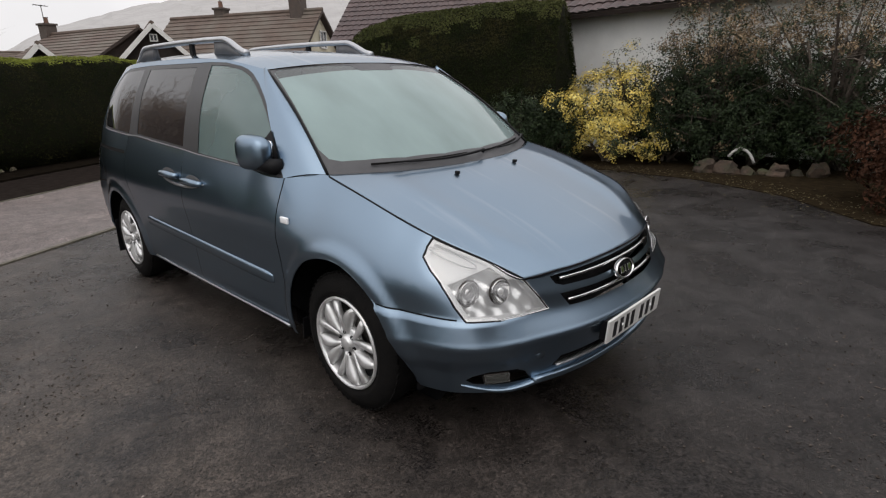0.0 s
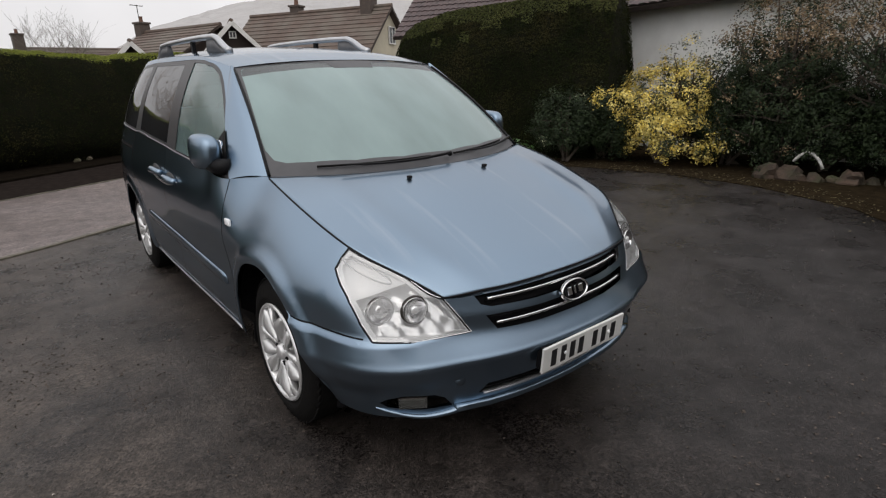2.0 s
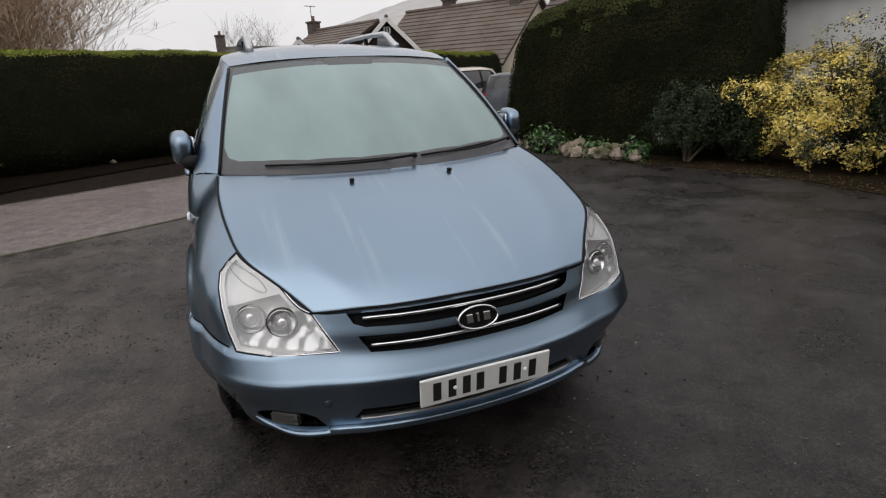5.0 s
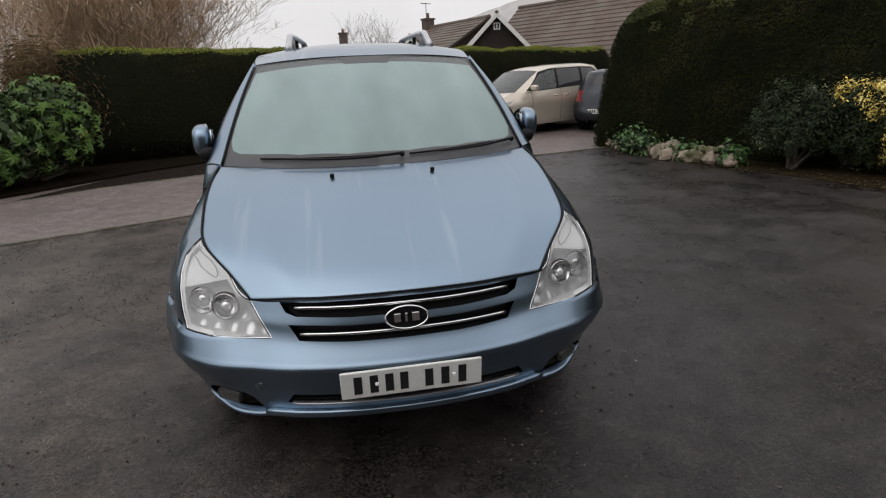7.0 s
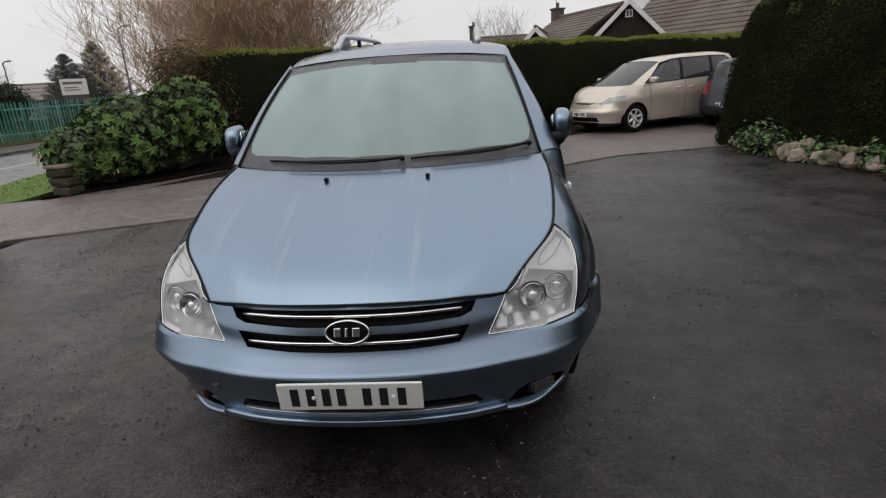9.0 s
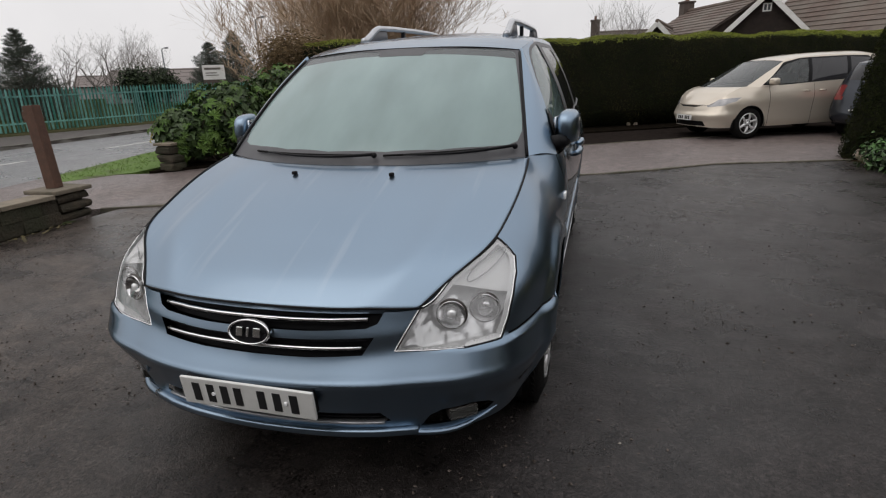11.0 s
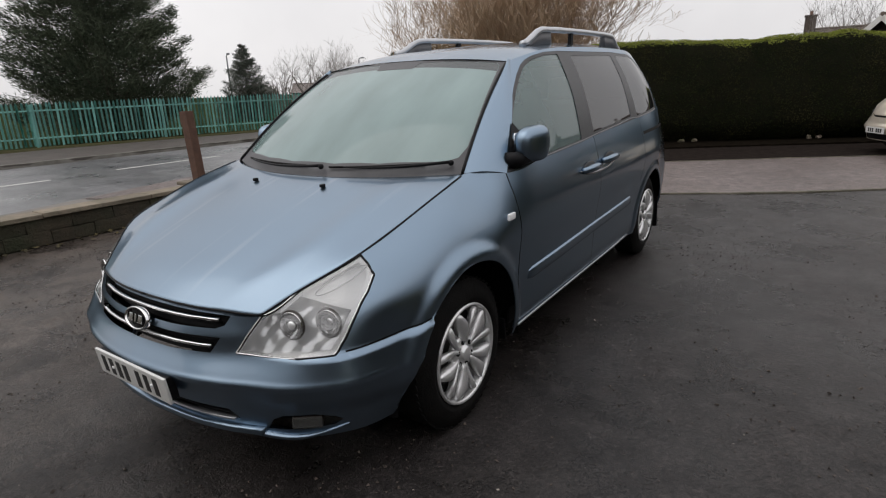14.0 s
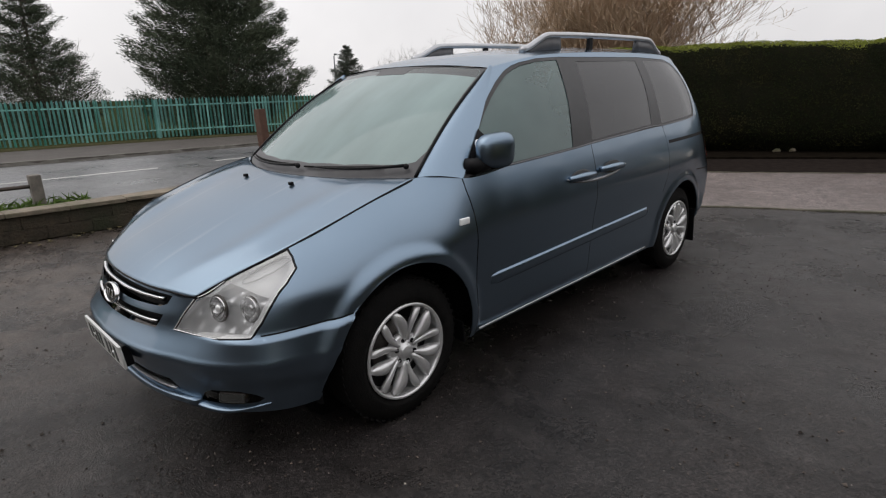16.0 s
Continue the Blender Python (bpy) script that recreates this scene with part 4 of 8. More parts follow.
# television aerials
for root, ax, ay, z0, z1 in ((h1c, 0.1, -0.28, 5.1, 6.1), (h2, 0.2, 5.4, 5.5, 6.5)):
    bm = bmesh.new()
    tube(bm, [(ax, ay, z0), (ax, ay, z1)], 0.02, 6)
    tube(bm, [(ax - 0.35, ay, z1 - 0.05), (ax + 0.4, ay, z1 - 0.02)], 0.015, 5)
    for k in range(5):
        tube(bm, [(ax - 0.28 + 0.15 * k, ay - 0.16, z1 - 0.04), (ax - 0.28 + 0.15 * k, ay + 0.16, z1 - 0.04)], 0.01, 4)
    part("aerial", bm, dark_metal, root, "thin grey television aerial")

h5 = house("far_bungalow", (1.0, 50.0, 0), -85, 8.0, 11.0, 2.6, 4.6, white_render, roof_brown, "far bungalow with brown tiled roof above the hedge", None, barge=False)
chimney(h5, 0.0, -0.6, 2.0, 5.6, 0.8, 0.7)

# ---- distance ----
# the hill's pale grey has the mist in front of it mixed in
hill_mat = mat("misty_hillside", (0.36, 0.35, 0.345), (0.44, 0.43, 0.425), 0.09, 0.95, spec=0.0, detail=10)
verts, faces = [], []
N = 120
for i in range(N + 1):
    a = math.radians(25 + 95 * i / N)
    for j in range(9):
        r = 190 + 28 * j
        hgt = (j / 8) ** 0.6 * float(np.interp(25 + 95 * i / N, [25, 45, 52, 60, 64, 69, 73, 78, 84, 92, 100, 120], [54, 66, 66, 65, 61, 56, 50, 38, 17, 0, 0, 0]))
        x, y = math.cos(a) * r, math.sin(a) * r
        verts.append((x, y, -0.5 + hgt + wobble((x * 0.05, y * 0.05, 0), 1.0, 2.5, 3) + wobble((x * 0.3, y * 0.3, 0), 1.0, 1.6, 4)))
for i in range(N):
    for j in range(8):
        a = i * 9 + j
        faces.append((a, a + 1, a + 10, a + 9))
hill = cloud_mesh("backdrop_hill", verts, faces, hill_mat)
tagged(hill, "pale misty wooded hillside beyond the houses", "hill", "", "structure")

# ---- the blue people carrier: spline surfaces ----
def car_paint(name, colour, flake, metal=0.7, rough=0.36):
    """Metallic paint: flakes under a clear coat, with faint dried water marks in the gloss."""
    m = bpy.data.materials.new(name)
    m.use_nodes = True
    n, l = m.node_tree.nodes, m.node_tree.links
    b = n["Principled BSDF"]
    geo = n.new("ShaderNodeNewGeometry")
    fl = n.new("ShaderNodeTexNoise")
    fl.inputs["Scale"].default_value, fl.inputs["Detail"].default_value = 900.0, 2.0
    l.new(geo.outputs["Position"], fl.inputs["Vector"])
    mx = n.new("ShaderNodeMixRGB")
    mx.inputs[1].default_value, mx.inputs[2].default_value = (*colour, 1), (*flake, 1)
    l.new(fl.outputs["Fac"], mx.inputs[0])
    dirt = n.new("ShaderNodeTexNoise")
    dirt.inputs["Scale"].default_value, dirt.inputs["Detail"].default_value = 5.0, 6.0
    l.new(geo.outputs["Position"], dirt.inputs["Vector"])
    mr = n.new("ShaderNodeMapRange")
    mr.inputs["To Min"].default_value, mr.inputs["To Max"].default_value = rough - 0.06, rough + 0.08
    l.new(dirt.outputs["Fac"], mr.inputs["Value"])
    sm = n.new("ShaderNodeMapping")
    sm.inputs["Scale"].default_value = (11.0, 0.6, 0.6)
    sm.inputs["Rotation"].default_value = (0, 0, 0.12)
    st = n.new("ShaderNodeTexNoise")
    st.inputs["Scale"].default_value, st.inputs["Detail"].default_value = 1.3, 4.0
    l.new(geo.outputs["Position"], sm.inputs[0])
    l.new(sm.outputs[0], st.inputs["Vector"])
    sr = n.new("ShaderNodeMapRange")
    sr.inputs["From Min"].default_value, sr.inputs["From Max"].default_value = 0.58, 0.80
    sr.inputs["To Min"].default_value, sr.inputs["To Max"].default_value = 0.0, 0.30
    l.new(st.outputs["Fac"], sr.inputs["Value"])
    # the marks lie on the upward faces only, where water stood
    flat = n.new("ShaderNodeSeparateXYZ")
    l.new(geo.outputs["Normal"], flat.inputs[0])
    fr = n.new("ShaderNodeMapRange")
    fr.inputs["From Min"].default_value, fr.inputs["From Max"].default_value = 0.78, 0.93
    l.new(flat.outputs["Z"], fr.inputs["Value"])
    sm2 = n.new("ShaderNodeMath")
    sm2.operation = "MULTIPLY"
    l.new(sr.outputs[0], sm2.inputs[0])
    l.new(fr.outputs[0], sm2.inputs[1])
    mx2 = n.new("ShaderNodeMixRGB")
    mx2.inputs[2].default_value = (0.55, 0.58, 0.62, 1)
    l.new(sm2.outputs[0], mx2.inputs[0])
    l.new(mx.outputs[0], mx2.inputs[1])
    # flakes lie nearly level, so their gloss falls off without a long tail; a little pigment shows between them
    n.remove(b)
    flakes = n.new("ShaderNodeBsdfGlossy")
    flakes.distribution = "BECKMANN"
    l.new(mx2.outputs[0], flakes.inputs["Color"])
    l.new(mr.outputs[0], flakes.inputs["Roughness"])
    pigment = n.new("ShaderNodeBsdfDiffuse")
    l.new(mx2.outputs[0], pigment.inputs["Color"])
    base = n.new("ShaderNodeMixShader")
    base.inputs[0].default_value = metal
    l.new(pigment.outputs[0], base.inputs[1])
    l.new(flakes.outputs[0], base.inputs[2])
    coat = n.new("ShaderNodeBsdfGlossy")
    mr2 = n.new("ShaderNodeMapRange")
    mr2.inputs["From Min"].default_value, mr2.inputs["From Max"].default_value = 0.4, 0.75
    mr2.inputs["To Min"].default_value, mr2.inputs["To Max"].default_value = 0.05, 0.20
    l.new(dirt.outputs["Fac"], mr2.inputs["Value"])
    l.new(mr2.outputs[0], coat.inputs["Roughness"])
    fres = n.new("ShaderNodeFresnel")
    fres.inputs["IOR"].default_value = 1.45
    lacquer = n.new("ShaderNodeMixShader")
    l.new(fres.outputs[0], lacquer.inputs[0])
    l.new(base.outputs[0], lacquer.inputs[1])
    l.new(coat.outputs[0], lacquer.inputs[2])
    l.new(lacquer.outputs[0], n["Material Output"].inputs["Surface"])
    return m


def clear_cover(name, tint, gloss=1.45, haze=0.0, haze_colour=(0.8, 0.8, 0.8), streaks=False):
    """Clear glass or plastic: see-through with a glossy face, and a thin misted film where haze is given."""
    m = bpy.data.materials.new(name)
    m.use_nodes = True
    n, l = m.node_tree.nodes, m.node_tree.links
    n.clear()
    out = n.new("ShaderNodeOutputMaterial")
    tr = n.new("ShaderNodeBsdfTransparent")
    tr.inputs[0].default_value = (*tint, 1)
    gl = n.new("ShaderNodeBsdfGlossy")
    gl.inputs["Roughness"].default_value = 0.03
    fr = n.new("ShaderNodeFresnel")
    fr.inputs["IOR"].default_value = gloss
    mixer = n.new("ShaderNodeMixShader")
    base = tr.outputs[0]
    if haze:
        df = n.new("ShaderNodeBsdfDiffuse")
        geo = n.new("ShaderNodeNewGeometry")
        tx = n.new("ShaderNodeTexNoise")
        tx.inputs["Scale"].default_value, tx.inputs["Detail"].default_value = 2.6, 5.0
        if streaks:
            # the mist has run down in streaks
            run = n.new("ShaderNodeMapping")
            run.inputs["Scale"].default_value = (1.3, 0.5, 0.5)
            l.new(geo.outputs["Position"], run.inputs[0])
            l.new(run.outputs[0], tx.inputs["Vector"])
        else:
            l.new(geo.outputs["Position"], tx.inputs["Vector"])
        mr = n.new("ShaderNodeMapRange")
        mr.inputs["From Min"].default_value, mr.inputs["From Max"].default_value = 0.3, 0.7
        mr.inputs["To Min"].default_value, mr.inputs["To Max"].default_value = haze * 0.84, min(1.0, haze * 1.12)
        l.new(tx.outputs["Fac"], mr.inputs["Value"])
        df.inputs[0].default_value = (*haze_colour, 1)
        hz = n.new("ShaderNodeMixShader")
        l.new(mr.outputs[0], hz.inputs[0])
        l.new(tr.outputs[0], hz.inputs[1])
        l.new(df.outputs[0], hz.inputs[2])
        base = hz.outputs[0]
    l.new(fr.outputs[0], mixer.inputs[0])
    l.new(base, mixer.inputs[1])
    l.new(gl.outputs[0], mixer.inputs[2])
    l.new(mixer.outputs[0], out.inputs[0])
    return m


blue = car_paint("blue_metallic_paint", (0.177, 0.246, 0.327), (0.229, 0.306, 0.388), 0.96, 0.365)
misted = clear_cover("misted_glass", (0.72, 0.86, 0.83), 1.55, 0.60, (0.375, 0.505, 0.50), streaks=True)
shade_glass = clear_cover("shaded_glass", (0.35, 0.40, 0.40), 1.55, 0.55, (0.12, 0.135, 0.14))
side_glass = clear_cover("side_glass", (0.5, 0.68, 0.65), 1.5, 0.48, (0.25, 0.35, 0.345), streaks=True)
dark_glass = clear_cover("privacy_glass", (0.05, 0.05, 0.055), 1.6, 0.5, (0.035, 0.035, 0.04))
fog_cover = clear_cover("fog_cover", (0.6, 0.6, 0.6), 1.45, 0.14, (0.42, 0.43, 0.41))
lamp_cover = clear_cover("lamp_cover", (0.97, 0.97, 0.97), 2.0, 0.11, (0.95, 0.96, 0.97))
black_trim = mat("black_trim", (0.005, 0.005, 0.006), (0.010, 0.010, 0.011), 30, 0.5, spec=0.14)
pillar_grey = mat("pillar_grey", (0.036, 0.036, 0.039), (0.028, 0.028, 0.030), 14, 0.42, spec=0.4)
frit_grey = mat("shaded_glass_edge", (0.075, 0.075, 0.08), (0.055, 0.055, 0.06), 6, 0.45, spec=0.4)
gloss_black = mat("gloss_black", (0.010, 0.010, 0.012), (0.016, 0.016, 0.018), 20, 0.25, spec=0.4)
rubber = mat("tyre_rubber", (0.005, 0.005, 0.005), (0.011, 0.010, 0.0095), 18, 0.75, spec=0.12, bump=0.3, bscale=120)
chrome = mat("chrome", (0.8, 0.8, 0.8), (0.7, 0.7, 0.71), 20, 0.10, 1.0)
alloy = mat("alloy_silver", (0.80, 0.80, 0.80), (0.70, 0.70, 0.70), 14, 0.30, 0.60)
silver_rail = mat("satin_silver", (0.50, 0.51, 0.53), (0.42, 0.43, 0.45), 12, 0.3, 0.8)
disc_mat = mat("brake_steel", (0.10, 0.09, 0.085), (0.06, 0.055, 0.05), 20, 0.5, 0.8)
plate_white = mat("plate_white", (0.72, 0.72, 0.70), (0.62, 0.62, 0.6), 9, 0.35)
plate_black = mat("plate_black", (0.012, 0.012, 0.014), (0.02, 0.02, 0.02), 9, 0.4)
lamp_silver = mat("lamp_reflector", (0.95, 0.96, 0.97), (0.88, 0.89, 0.90), 26, 0.16, 0.5, bump=0.15, bscale=14)
lamp_white = mat("lamp_white", (0.95, 0.96, 0.97), (0.91, 0.92, 0.93), 12, 0.15)
red_lamp = mat("red_lamp", (0.20, 0.025, 0.025), (0.14, 0.02, 0.02), 9, 0.15)
seat_cloth = mat("seat_cloth", (0.10, 0.10, 0.10), (0.07, 0.07, 0.075), 30, 0.9)
dash_mat = mat("dash_plastic", (0.05, 0.05, 0.052), (0.07, 0.07, 0.07), 20, 0.7)


def hermite(ctrl, t, knots):
    """A smooth curve through ctrl (n x 3) at the parameters t, with unequal knots."""
    c, k = np.asarray(ctrl, float), np.asarray(knots, float)
    h = np.diff(k)
    s = np.diff(c, axis=0) / h[:, None]
    m = np.empty_like(c)
    m[1:-1] = (s[:-1] * h[1:, None] + s[1:] * h[:-1, None]) / (h[:-1] + h[1:])[:, None]
    m[0], m[-1] = 1.5 * s[0] - 0.5 * m[1], 1.5 * s[-1] - 0.5 * m[-2]
    i = np.clip(np.searchsorted(k, t, "right") - 1, 0, len(k) - 2)
    u = ((t - k[i]) / h[i])[:, None]
    hh = h[i][:, None]
    return (2 * u**3 - 3 * u**2 + 1) * c[i] + (u**3 - 2 * u**2 + u) * hh * m[i] + (-2 * u**3 + 3 * u**2) * c[i + 1] + (u**3 - u**2) * hh * m[i + 1]


def chord(rows):
    """Shared knots for some curves of equal count: their mean lengths between stations."""
    d = np.mean([np.linalg.norm(np.diff(np.asarray(r, float), axis=0), axis=1) for r in rows], axis=0)
    return np.r_[0, np.cumsum(d)]


def net(rows, step_u, step_v):
    """The surface through the given curves: an array of points, along the curves first."""
    k = chord(rows)
    t = np.linspace(0, k[-1], int(k[-1] / step_u) + 1)
    lines = np.stack([hermite(r, t, k) for r in rows], 1)
    kv = chord(lines)
    v = np.linspace(0, kv[-1], int(kv[-1] / step_v) + 1)
    return np.stack([hermite(line, v, kv) for line in lines])


def patch(bm, grid, flip=False):
    n, m = grid.shape[:2]
    vs = [[bm.verts.new(grid[i, j]) for j in range(m)] for i in range(n)]
    for i in range(n - 1):
        for j in range(m - 1):
            q = (vs[i][j], vs[i + 1][j], vs[i + 1][j + 1], vs[i][j + 1])
            bm.faces.new(q[::-1] if flip else q)


def both(bm, grid, flip=False):
    """A patch and its mirror image across x = 0, welded where they meet."""
    patch(bm, grid, flip)
    patch(bm, grid * [-1, 1, 1], not flip)
    bmesh.ops.remove_doubles(bm, verts=bm.verts[:], dist=0.0006)


def inside(poly, a, b):
    hit = False
    for (x0, y0), (x1, y1) in zip(poly, poly[1:] + poly[:1]):
        if (y0 > b) != (y1 > b) and a < (x1 - x0) * (b - y0) / (y1 - y0) + x0:
            hit = not hit
    return hit


def region(bm, poly, axis, keep, tag):
    """Cut the outline poly, seen along the axis (0: from the side, 1: from the front), into the faces that keep() accepts, and tag those inside."""
    lay = bm.faces.layers.int.get("tag") or bm.faces.layers.int.new("tag")
    i, j = (1, 2) if axis == 0 else ((0, 2) if axis == 1 else (0, 1))
    for (a0, b0), (a1, b1) in zip(poly, poly[1:] + poly[:1]):
        lo, hi = (min(a0, a1) - 0.004, min(b0, b1) - 0.004), (max(a0, a1) + 0.004, max(b0, b1) + 0.004)
        some = []
        for f in bm.faces:
            if not keep(f):
                continue
            ca, cb = [v.co[i] for v in f.verts], [v.co[j] for v in f.verts]
            if max(ca) > lo[0] and min(ca) < hi[0] and max(cb) > lo[1] and min(cb) < hi[1]:
                some.append(f)
        if not some:
            continue
        co, no = [0, 0, 0], [0, 0, 0]
        co[i], co[j] = a0, b0
        no[i], no[j] = b1 - b0, a0 - a1
        if abs(no[i]) + abs(no[j]) < 1e-9:
            continue
        geom = list({v for f in some for v in f.verts}) + list({e for f in some for e in f.edges}) + some
        bmesh.ops.bisect_plane(bm, geom=geom, dist=0.0004, plane_co=co, plane_no=Vector(no).normalized())
    for f in bm.faces:
        if keep(f):
            c = f.calc_center_median()
            if inside(poly, c[i], c[j]):
                f[lay] = tag


def ribbon(line, w):
    """The outline of a thin band along a line of points."""
    left, right = [], []
    for n, (a, b) in enumerate(line):
        p, q = line[max(n - 1, 0)], line[min(n + 1, len(line) - 1)]
        d = Vector((q[0] - p[0], q[1] - p[1])).normalized()
        left.append((a - d.y * w / 2, b + d.x * w / 2))
        right.append((a + d.y * w / 2, b - d.x * w / 2))
    return left + right[::-1]


def ring_poly(cy, cz, r, n=40):
    return [(cy + r * math.cos(2 * math.pi * k / n), cz + r * math.sin(2 * math.pi * k / n)) for k in range(n)]


def split(bm, specs, parent):
    """Make one object for each (name, test, material, inset, label) from the faces that pass the test, with the whole surface's normals."""
    lay = bm.faces.layers.int.get("tag")
    bm.normal_update()
    made = {}
    taken = set()
    for name, test, material, inset, label in specs:
        faces = [f for f in bm.faces if f.index not in taken and test(f, f[lay])]
        taken |= {f.index for f in faces}
        if not faces:
            continue
        ids, verts, norms, polys = {}, [], [], []
        for f in faces:
            row = []
            for v in f.verts:
                if v.index not in ids:
                    ids[v.index] = len(verts)
                    verts.append(v.co - v.normal * inset)
                    norms.append(v.normal.copy())
                row.append(ids[v.index])
            polys.append(row)
        me = bpy.data.meshes.new(name)
        me.from_pydata(verts, [], polys)
        me.update()
        me.shade_smooth()
        me.normals_split_custom_set_from_vertices(norms)
        me.materials.append(material)
        ob = new(name, me)
        ob.parent = parent
        if label:
            ob["label"] = label
        made.setdefault(name, []).append(ob)
    return made


carrier = empty("people_carrier")
tagged(carrier, "blue metallic people carrier with silver roof rails parked on wet tarmac", "car")

# curves along the lower body, from the front middle round the corner and down the side to the rear middle
SILL = [(0, -0.905, 0.275), (0.26, -0.888, 0.275), (0.485, -0.835, 0.272), (0.680, -0.740, 0.262), (0.802, -0.606, 0.258), (0.880, -0.36, 0.262), (0.915, 0.0, 0.262), (0.918, 0.2, 0.262), (0.92, 0.42, 0.265), (0.921, 0.75, 0.267), (0.925, 1.5, 0.275), (0.925, 2.6, 0.285), (0.915, 3.25, 0.30), (0.83, 3.62, 0.33), (0.66, 3.88, 0.35), (0, 3.98, 0.35)]
LOW = [(0, -0.945, 0.39), (0.26, -0.927, 0.39), (0.490, -0.870, 0.39), (0.700, -0.768, 0.39), (0.835, -0.644, 0.39), (0.926, -0.37, 0.39), (0.938, 0.0, 0.345), (0.94, 0.2, 0.345), (0.942, 0.42, 0.35), (0.943, 0.75, 0.353), (0.945, 1.5, 0.36), (0.945, 2.6, 0.37), (0.935, 3.25, 0.39), (0.885, 3.69, 0.42), (0.71, 3.96, 0.43), (0, 4.05, 0.43)]
BULGE = [(0, -0.998, 0.515), (0.26, -0.980, 0.515), (0.50, -0.922, 0.516), (0.728, -0.814, 0.516), (0.870, -0.690, 0.518), (0.966, -0.385, 0.520), (0.953, 0.0, 0.50), (0.954, 0.2, 0.505), (0.955, 0.42, 0.51), (0.956, 0.75, 0.515), (0.957, 1.5, 0.53), (0.957, 2.6, 0.545), (0.947, 3.25, 0.56), (0.905, 3.71, 0.56), (0.74, 4.0, 0.56), (0, 4.08, 0.56)]
LEDGE = [(0, -0.950, 0.592), (0.26, -0.930, 0.592), (0.497, -0.862, 0.602), (0.706, -0.768, 0.614), (0.842, -0.680, 0.622), (0.960, -0.37, 0.636), (0.963, 0.0, 0.66), (0.966, 0.2, 0.67), (0.970, 0.42, 0.68), (0.974, 0.75, 0.685), (0.974, 1.5, 0.70), (0.973, 2.6, 0.72), (0.955, 3.25, 0.74), (0.908, 3.71, 0.74), (0.74, 3.98, 0.74), (0, 4.04, 0.75)]
WAIST = [(0, -0.922, 0.668), (0.26, -0.903, 0.668), (0.522, -0.828, 0.676), (0.692, -0.712, 0.728), (0.848, -0.602, 0.76), (0.945, -0.35, 0.775), (0.968, 0.0, 0.822), (0.976, 0.2, 0.835), (0.988, 0.42, 0.845), (0.993, 0.75, 0.860), (0.993, 1.5, 0.885), (0.990, 2.6, 0.915), (0.966, 3.25, 0.96), (0.872, 3.66, 1.0), (0.70, 3.92, 1.0), (0, 4.0, 1.0)]
EDGE = [(0, -0.886, 0.757), (0.26, -0.868, 0.755), (0.565, -0.782, 0.744), (0.665, -0.648, 0.83), (0.757, -0.525, 0.898), (0.797, -0.34, 0.965), (0.820, -0.03, 1.062), (0.812, 0.20, 1.118), (0.930, 0.42, 1.10), (0.938, 0.75, 1.123), (0.932, 1.5, 1.165), (0.917, 2.6, 1.215), (0.888, 3.25, 1.25), (0.815, 3.60, 1.265), (0.64, 3.82, 1.27), (0, 3.92, 1.27)]
# rows close to the bulge keep its crease firm
B_DN = [tuple(np.array(b) * 0.78 + np.array(a) * 0.22) for a, b in zip(LOW, BULGE)]
B_UP = [tuple(np.array(b) * 0.78 + np.array(a) * 0.22) for a, b in zip(LEDGE, BULGE)]
# the shoulder at handle height: the side stands upright below it and leans in above it
SHOULDER = [tuple(np.array(w) * 0.44 + np.array(e) * 0.56 + [0.006 if y < -0.4 else (0.020 if y < 0.3 else 0.008), 0, 0.0]) if w[0] > 0.6 and w[1] < 3.5 else tuple(np.array(w) * 0.44 + np.array(e) * 0.56) for w, e, y in zip(WAIST, EDGE, [p[1] for p in WAIST])]
low_grid = net([SILL, LOW, B_DN, BULGE, B_UP, LEDGE, WAIST, SHOULDER, EDGE], 0.020, 0.016)
# flared lips round the wheel openings
FA, RA, AXLE_Z = -0.008, 3.02, 0.346
for cy, rad in ((FA, 0.435), (RA, 0.415)):
    rr = np.hypot(low_grid[..., 1] - cy, low_grid[..., 2] - AXLE_Z)
    side_on = np.clip((low_grid[..., 0] - 0.86) / 0.06, 0, 1)
    low_grid[..., 0] += side_on * (0.020 if cy < 1 else 0.016) * (1 - smooth01(rad + 0.025, rad + 0.085, rr))
# the bumper's corners stand proud of the wings above the joint
joint_z = np.interp(low_grid[..., 1], [-0.665, -0.53, -0.40, -0.29], [0.622, 0.630, 0.637, 0.650])
proud = 0.017 * (1 - smooth01(joint_z - 0.014, joint_z + 0.003, low_grid[..., 2])) * smooth01(0.36, 0.46, low_grid[..., 2])
proud = proud * smooth01(0.55, 0.75, low_grid[..., 0]) * (1 - smooth01(-0.33, -0.24, low_grid[..., 1]))
away = low_grid[..., :2] - [0.35, 0.0]
away = away / (np.linalg.norm(away, axis=-1)[..., None] + 1e-9)
low_grid[..., :2] += away * proud[..., None]
bm = bmesh.new()
both(bm, low_grid)
bmesh.ops.recalc_face_normals(bm, faces=bm.faces[:])
mid = sum(((f.normal.y if f.calc_center_median().y < -0.5 else 0) for f in bm.faces))
if mid > 0:
    bmesh.ops.reverse_faces(bm, faces=bm.faces[:])
bm.faces.layers.int.new("tag")
GAPS = []
T_ARCH, T_HEAD, T_GRILLE, T_INTAKE, T_FOG, T_GAP, T_TAIL, T_SLOT = 1, 2, 3, 4, 5, 6, 7, 8
